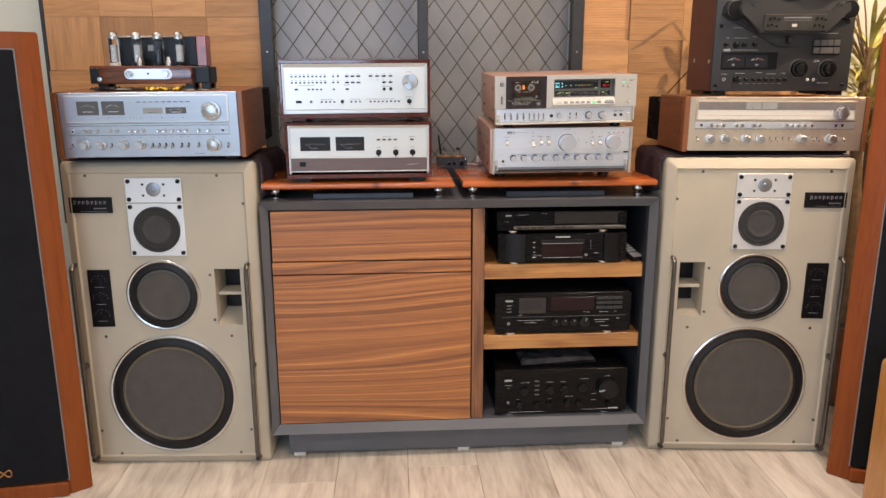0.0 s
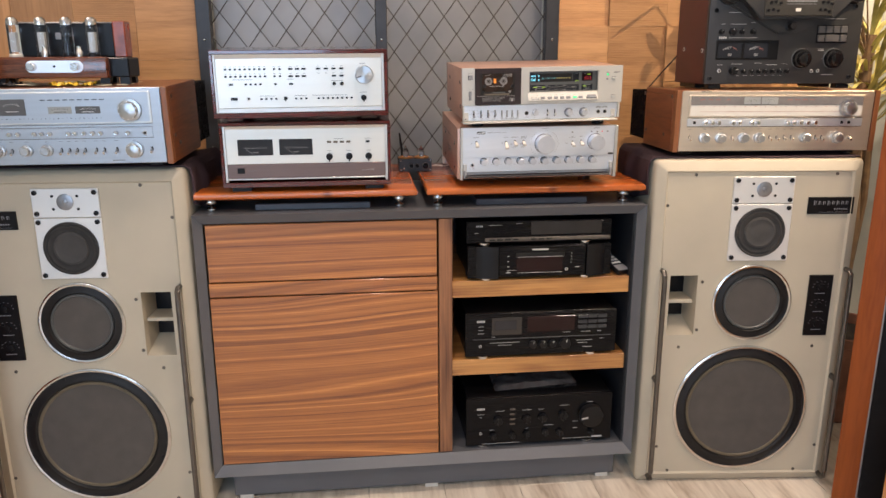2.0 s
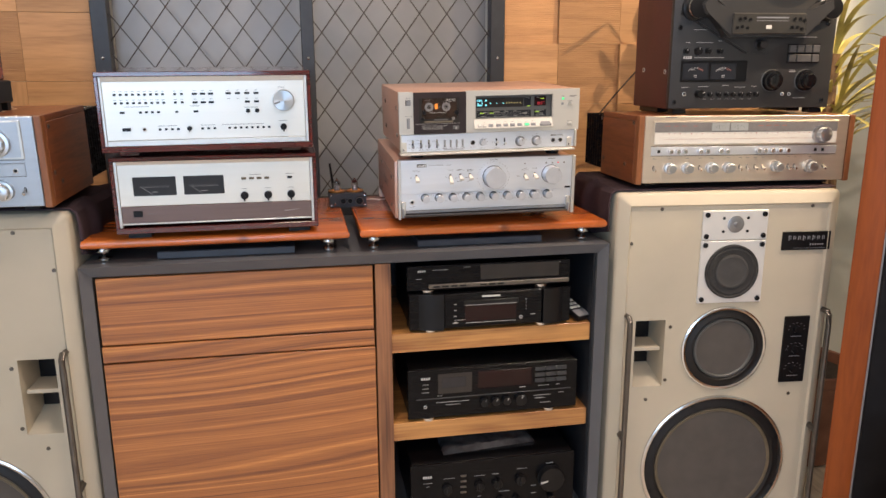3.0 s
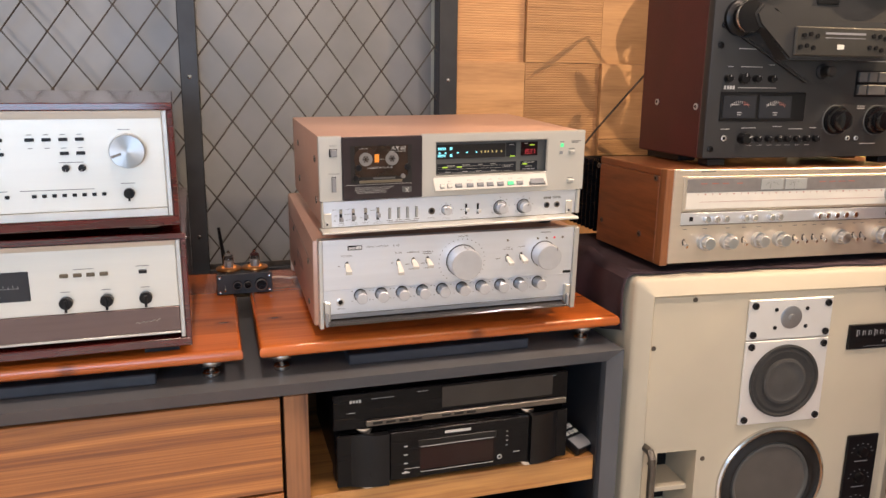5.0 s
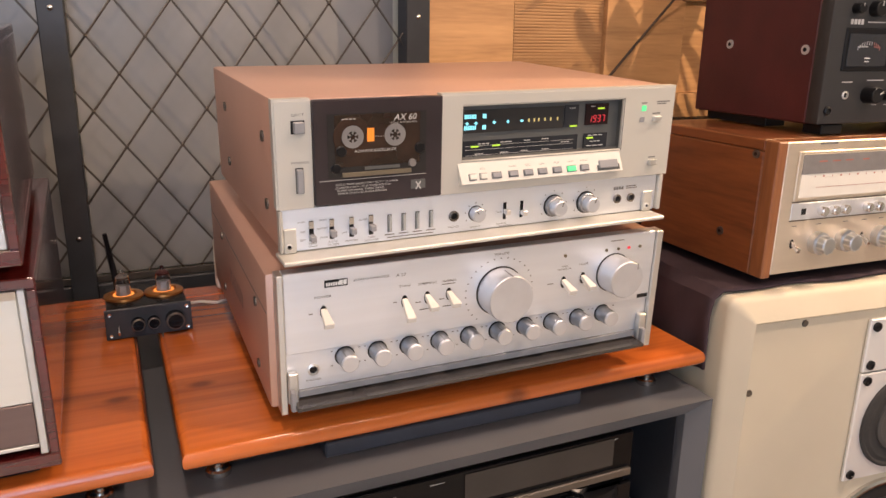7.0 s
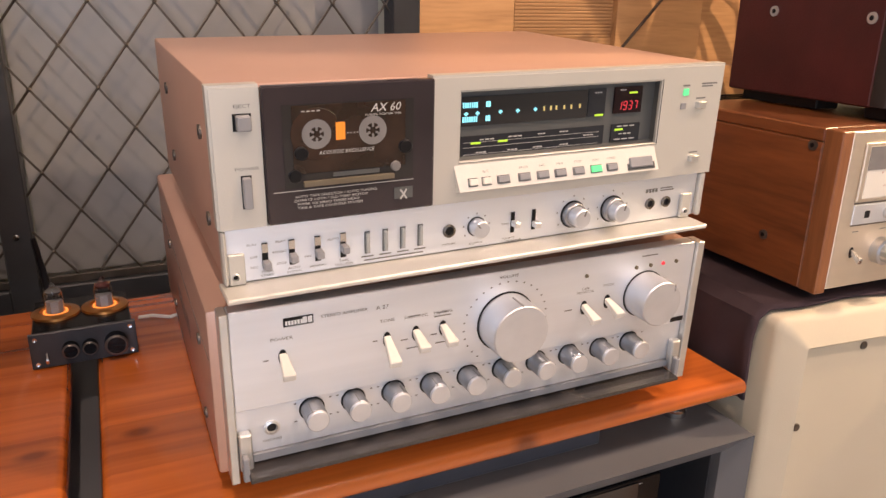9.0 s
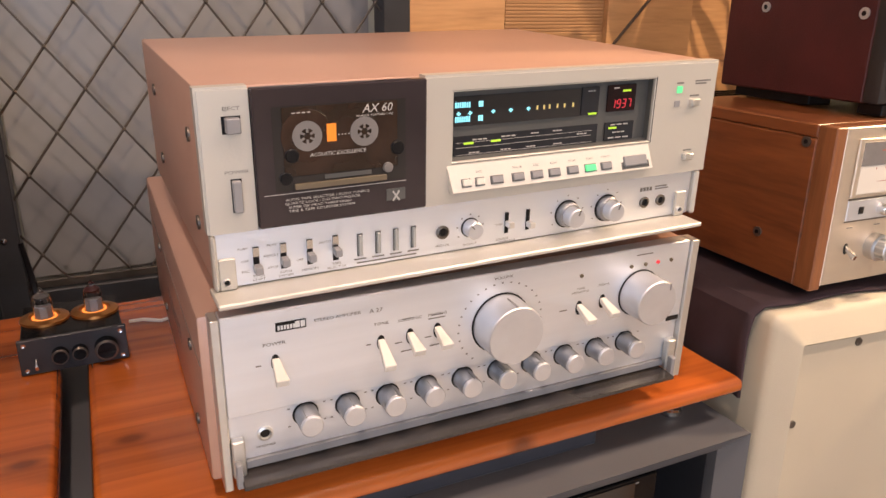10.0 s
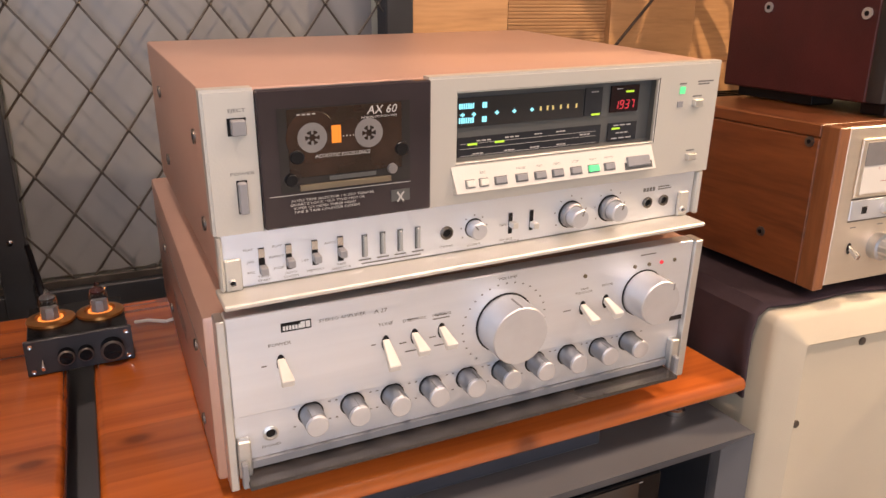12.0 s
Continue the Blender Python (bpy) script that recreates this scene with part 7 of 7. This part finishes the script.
for x, z, wd, hh in ((0.212, 0.0845, 0.048, 0.005), (0.212, 0.0625, 0.135, 0.0012), (0.212, 0.0150, 0.135, 0.0012), (0.118, 0.016, 0.014, 0.002), (0.14, 0.0235, 0.05, 0.001), (0.325, 0.028, 0.014, 0.0014)):
    dash(bm, x, z, wd, hh, -0.0098 if abs(x - 0.212) < 0.01 else -0.0084)
for k in range(4):
    dash(bm, 0.306, 0.070 - k * 0.009, 0.003, 0.0014, -0.0084), dash(bm, 0.118, 0.066 - k * 0.016, 0.006, 0.002, -0.0084)
part("lettering", bm, M_INKG, mz)
socket(mz, 0.292, 0.022, 0.0045, -0.008)
knob(mz, 0.060, 0.022, 0.0075, 0.003, -0.008, M_BLACK, "power_key", mark=False)

tdk, w, h = black_unit("tape_deck", 0.273, 0.737, 0.4370, 0.5730, "black cassette deck on the middle wooden shelf", "cassette deck", foot=0.0090)
pbox("cassette_window", M_SMOKE, tdk, 0.080, 0.172, -0.0020, 0.001, 0.066, 0.122, 0.001)
pbox("cassette_frame", M_VU, tdk, 0.090, 0.155, -0.0026, -0.0015, 0.083, 0.112, 0.0008)
pbox("display", M_REDWIN, tdk, 0.188, 0.335, -0.0020, 0.001, 0.074, 0.122, 0.001, "dark red display window")
for k, (x, z) in enumerate([(0.345 + 0.030 * i, 0.118 - 0.0165 * j) for j in range(3) for i in range(3)]):
    pbox("key", M_IRON, tdk, x, x + 0.027, -0.0045, 0.001, z - 0.006, z + 0.004, 0.0006)
pbox("ridge", M_IRON, tdk, 0.022, w - 0.016, -0.003, 0.001, 0.0535, 0.0560, 0.0006)
for x, r in ((0.205, 0.0115), (0.236, 0.0115), (0.266, 0.0115), (0.305, 0.0165)):
    knob(tdk, x, 0.034, r, 0.012, 0, M_BLACK, "knob", tilt=20)
socket(tdk, 0.046, 0.032, 0.0045, 0.0)
bm = bmesh.new()
for k in range(4):
    dash(bm, 0.038 + k * 0.0062, 0.1115, 0.0048, 0.0068)
for x, z, wd in ((0.047, 0.095, 0.016), (0.047, 0.084, 0.016), (0.047, 0.073, 0.018), (0.12, 0.042, 0.09), (0.12, 0.034, 0.04), (0.37, 0.068, 0.03), (0.41, 0.068, 0.012), (0.365, 0.040, 0.05), (0.36, 0.032, 0.03), (0.42, 0.044, 0.014), (0.085, 0.061, 0.012), (0.39, 0.121, 0.07), (0.31, 0.068, 0.02), (0.375, 0.018, 0.03)):
    dash(bm, x, z, wd, 0.0013)
part("lettering", bm, M_INKG, tdk)

ia, w, h = black_unit("integrated_amplifier", 0.277, 0.739, 0.1405, 0.2990, "black integrated amplifier with a large round knob", "amplifier", foot=0.0095)
kb = knob(ia, 0.392, 0.088, 0.036, 0.022, 0, M_BLACK, "volume_knob", tilt=-100)
for x, z, r in ((0.100, 0.083, 0.013), (0.190, 0.083, 0.013), (0.240, 0.085, 0.013), (0.305, 0.090, 0.014), (0.085, 0.030, 0.010), (0.145, 0.030, 0.010), (0.190, 0.032, 0.010), (0.250, 0.034, 0.010), (0.295, 0.032, 0.010), (0.395, 0.028, 0.008)):
    kn = knob(ia, x, z, r, 0.012, 0, M_BLACK, "knob", mark=True, tilt=0)
    pbox("fin", M_BLACK, kn, x - 0.0025, x + 0.0025, -0.016, -0.011, z - r * 0.95, z + r * 0.95, 0.0006)
for k in range(4):
    pbox("key", M_BAR, ia, 0.137, 0.153, -0.004, 0.001, 0.066 + k * 0.0165, 0.071 + k * 0.0165, 0.0006)
socket(ia, 0.046, 0.040, 0.0045, 0.0)
bm = bmesh.new()
for k in range(4):
    dash(bm, 0.036 + k * 0.0064, 0.122, 0.0050, 0.0072)
for x, z, wd in ((0.046, 0.104, 0.024), (0.046, 0.094, 0.008), (0.105, 0.113, 0.03), (0.19, 0.113, 0.03), (0.235, 0.113, 0.02), (0.31, 0.122, 0.03), (0.345, 0.066, 0.016), (0.345, 0.043, 0.016), (0.11, 0.004, 0.12), (0.35, 0.008, 0.09), (0.08, 0.050, 0.012), (0.19, 0.050, 0.012), (0.26, 0.058, 0.03), (0.39, 0.130, 0.02)):
    dash(bm, x, z, wd, 0.0013)
dash(bm, 0.416, 0.010, 0.034, 0.0055)
part("lettering", bm, M_INKG, ia)
# wrapped packet lying on that amplifier
bm = bmesh.new()
nx, ny = 26, 12
g = {}
for side in (0, 1):
    for i in range(nx + 1):
        for j in range(ny + 1):
            u, v = i / nx, j / ny
            edge = math.sin(math.pi * u) ** 0.3 * math.sin(math.pi * v) ** 0.3
            z = (0.018 + 0.006 * noise.noise(Vector((u * 7, v * 5, 2)))) * edge if side else 0.0
            g[side, i, j] = bm.verts.new((0.375 + 0.265 * u, 2.215 + 0.14 * v + 0.012 * u, 0.3003 + 0.0004 * side + z + 0.010 * u * side))
for side in (0, 1):
    for i in range(nx):
        for j in range(ny):
            bm.faces.new((g[side, i, j], g[side, i + 1, j], g[side, i + 1, j + 1], g[side, i, j + 1]))
bmesh.ops.remove_doubles(bm, verts=bm.verts, dist=0.0006)
whole("wrapped_packet", bm, M_BAG, "flat packet in shiny clear wrap on a black amplifier", "packet")

rm = thing("remote_control", pose(0.722, 2.172, 0.6765, 0, 0, 0), "slim remote control leaning by the grey cabinet side", "remote control")
M_RM = Matrix.Translation((0.024, 0.03, 0.0022)) @ Matrix.Rotation(radians(22), 4, "Z") @ Matrix.Rotation(radians(18), 4, "X")
bm = bmesh.new()
box(bm, -0.021, 0.021, -0.02, 0.15, 0.004, 0.020, 0.003, 2, m=M_RM)
part("body", bm, M_BLACK, rm)
bm = bmesh.new()
box(bm, -0.0195, 0.0195, -0.018, 0.012, 0.0203, 0.0212, 0.0005, m=M_RM)
part("end_plate", bm, M_GREYPL, rm)
for j in range(6):
    for i in range(3):
        bm = bmesh.new()
        box(bm, -0.0165 + i * 0.0118, -0.0075 + i * 0.0118, 0.018 + j * 0.0155, 0.027 + j * 0.0155, 0.0203, 0.0232, 0.0008, m=M_RM)
        part("button", bm, M_WHITE, rm)

# ---------------------------------------------------------------- potted plant in the corner, and a thin cable
pp = thing("potted_plant", pose(1.72, 2.56, 0), "tall potted plant with long arching yellow-green leaves", "plant")
bm = bmesh.new()
lathe(bm, [(0, 0.0), (0.13, 0.0), (0.14, 0.01), (0.17, 0.30), (0.18, 0.31), (0.18, 0.34), (0.165, 0.34), (0.155, 0.30)], 0, 0, 0, "z", 32)
part("pot", bm, M_CLAY, pp)
bm = bmesh.new()
lathe(bm, [(0.157, 0.305), (0.08, 0.315), (0, 0.318)], 0, 0, 0, "z", 24)
part("soil", bm, M_SOIL, pp)
rl_ = random.Random(21)
bm = bmesh.new()
tube(bm, [(0.0, 0.0, 0.31), (0.01, -0.01, 0.7), (-0.015, 0.0, 1.05), (0.0, 0.01, 1.38)], 0.030, 10, 0.018)
part("stem", bm, M_STEM, pp)
bm = bmesh.new()
tube(bm, [(0.03, 0.04, 0.31), (0.08, 0.05, 0.8), (0.05, 0.03, 1.22)], 0.020, 10, 0.014)
part("stem", bm, M_STEM, pp)


def leaf(parent, base, az, up, length, width, droop):
    bm = bmesh.new()
    n = 9
    d = Vector((math.cos(az), math.sin(az), 0))
    side = Vector((-math.sin(az), math.cos(az), 0))
    L, C, R = [], [], []
    for k in range(n + 1):
        t = k / n
        p = Vector(base) + d * (length * t * math.cos(up * (1 - t * 0.5))) + Vector((0, 0, length * (t * math.sin(up) - droop * t * t)))
        w_ = width * (math.sin(math.pi * min(1, t * 0.86 + 0.14)) ** 0.8)
        C.append(bm.verts.new(p + Vector((0, 0, -0.12 * w_))))
        L.append(bm.verts.new(p + side * w_ / 2)), R.append(bm.verts.new(p - side * w_ / 2))
    for k in range(n):
        bm.faces.new((L[k], C[k], C[k + 1], L[k + 1])), bm.faces.new((C[k], R[k], R[k + 1], C[k + 1]))
    return part("leaf", bm, M_LEAF, parent)


for k in range(84):
    top = (0.0, 0.01, 1.36 + rl_.uniform(-0.22, 0.03)) if k % 3 else (0.05, 0.03, 1.2 + rl_.uniform(-0.18, 0.02))
    leaf(pp, top, k * 2.39996 + rl_.uniform(-0.2, 0.2), radians(rl_.uniform(15, 78)), rl_.uniform(0.30, 0.52), rl_.uniform(0.011, 0.024), rl_.uniform(0.25, 0.75))
# broad leaves added out of view to cast the spotlight's shadows on the blocks
def shadow_leaf(parent, c, w, h, lean):
    """A broad rounded shadow leaf on a thin stalk, upright, turned to the spotlight."""
    bm = bmesh.new()
    m = Matrix.Translation(c) @ Matrix.Rotation(radians(48), 4, "Z") @ Matrix.Rotation(radians(lean), 4, "Y")
    rows_ = []
    for k in range(11):
        t = k / 10
        hw = w / 2 * max(0.04, math.sin(math.pi * t) ** 0.55 * (0.75 + 0.25 * t))
        rows_.append([bm.verts.new(m @ Vector((s * hw, 0.12 * h * (t - 0.5) ** 2 - 0.006 * (1 - abs(s)), h * (t - 0.5)))) for s in (-1, 0, 1)])
    for a, b in zip(rows_, rows_[1:]):
        for k in (0, 1):
            bm.faces.new((a[k], a[k + 1], b[k + 1], b[k]))
    lf = part("leaf", bm, M_LEAF, parent)
    bm = bmesh.new()
    foot = m @ Vector((0, 0, -h / 2))
    tube(bm, [tuple(foot), tuple(foot.lerp(Vector((0, 0.01, 1.30)), 0.5) + Vector((0, 0, 0.03))), (0.0, 0.01, 1.30)], 0.003, 6)
    part("stalk", bm, M_STEM, lf)


SPOT = Vector((2.35, 1.75, 2.45))
# px, pz: where on the blocks each unseen leaf's shadow is to fall
for px, pz, w_, h_, lean in ((1.095, 1.360, 0.021, 0.102, -17), (1.160, 1.330, 0.044, 0.136, -5), (1.066, 1.272, 0.022, 0.046, 6), (1.012, 1.452, 0.014, 0.078, -112),
                             (1.280, 1.430, 0.082, 0.260, 5), (1.268, 1.275, 0.085, 0.150, -8), (1.225, 1.540, 0.050, 0.100, 20), (1.36, 1.44, 0.05, 0.18, 6)):
    q = SPOT.lerp(Vector((px, 2.85, pz)), 0.72) - Vector((1.72, 2.56, 0))
    shadow_leaf(pp, q, w_, h_, lean)
bm = bmesh.new()
tube(bm, [(1.00, 2.80, 1.16), (1.078, 2.80, 1.251), (1.16, 2.79, 1.345), (1.245, 2.78, 1.44), (1.34, 2.74, 1.53), (1.45, 2.68, 1.60), (1.66, 2.58, 1.62)], 0.0028, 6)
whole("thin_branch", bm, M_TWIG, "thin dark bare branch leaning across the timber blocks", "branch")

# ---------------------------------------------------------------- floor planks
PLK_W, PLK_L = 0.236, 1.28
shared = {}
x = 0.209 - PLK_W * 14
col = 0
while x < X1:
    a, b = max(X0, x), min(X1, x + PLK_W)
    y = Y0 - (col * 0.47 % 1.0) * PLK_L
    while y < Y1:
        c, d = max(Y0, y), min(Y1, y + PLK_L)
        key = (round(b - a, 3), round(d - c, 3))
        if b - a > 0.01 and d - c > 0.01:
            if key not in shared:
                bm = bmesh.new()
                box(bm, 0.0006, b - a - 0.0006, 0.0006, d - c - 0.0006, -0.0078, 0.0, 0.0008)
                shared[key] = mesh_of("plank", bm, M_FLOOR, False)
            ob = new("plank", shared[key])
            ob.parent, ob.location = floor, (a, c, 0.0)
        y += PLK_L
    x += PLK_W
    col += 1
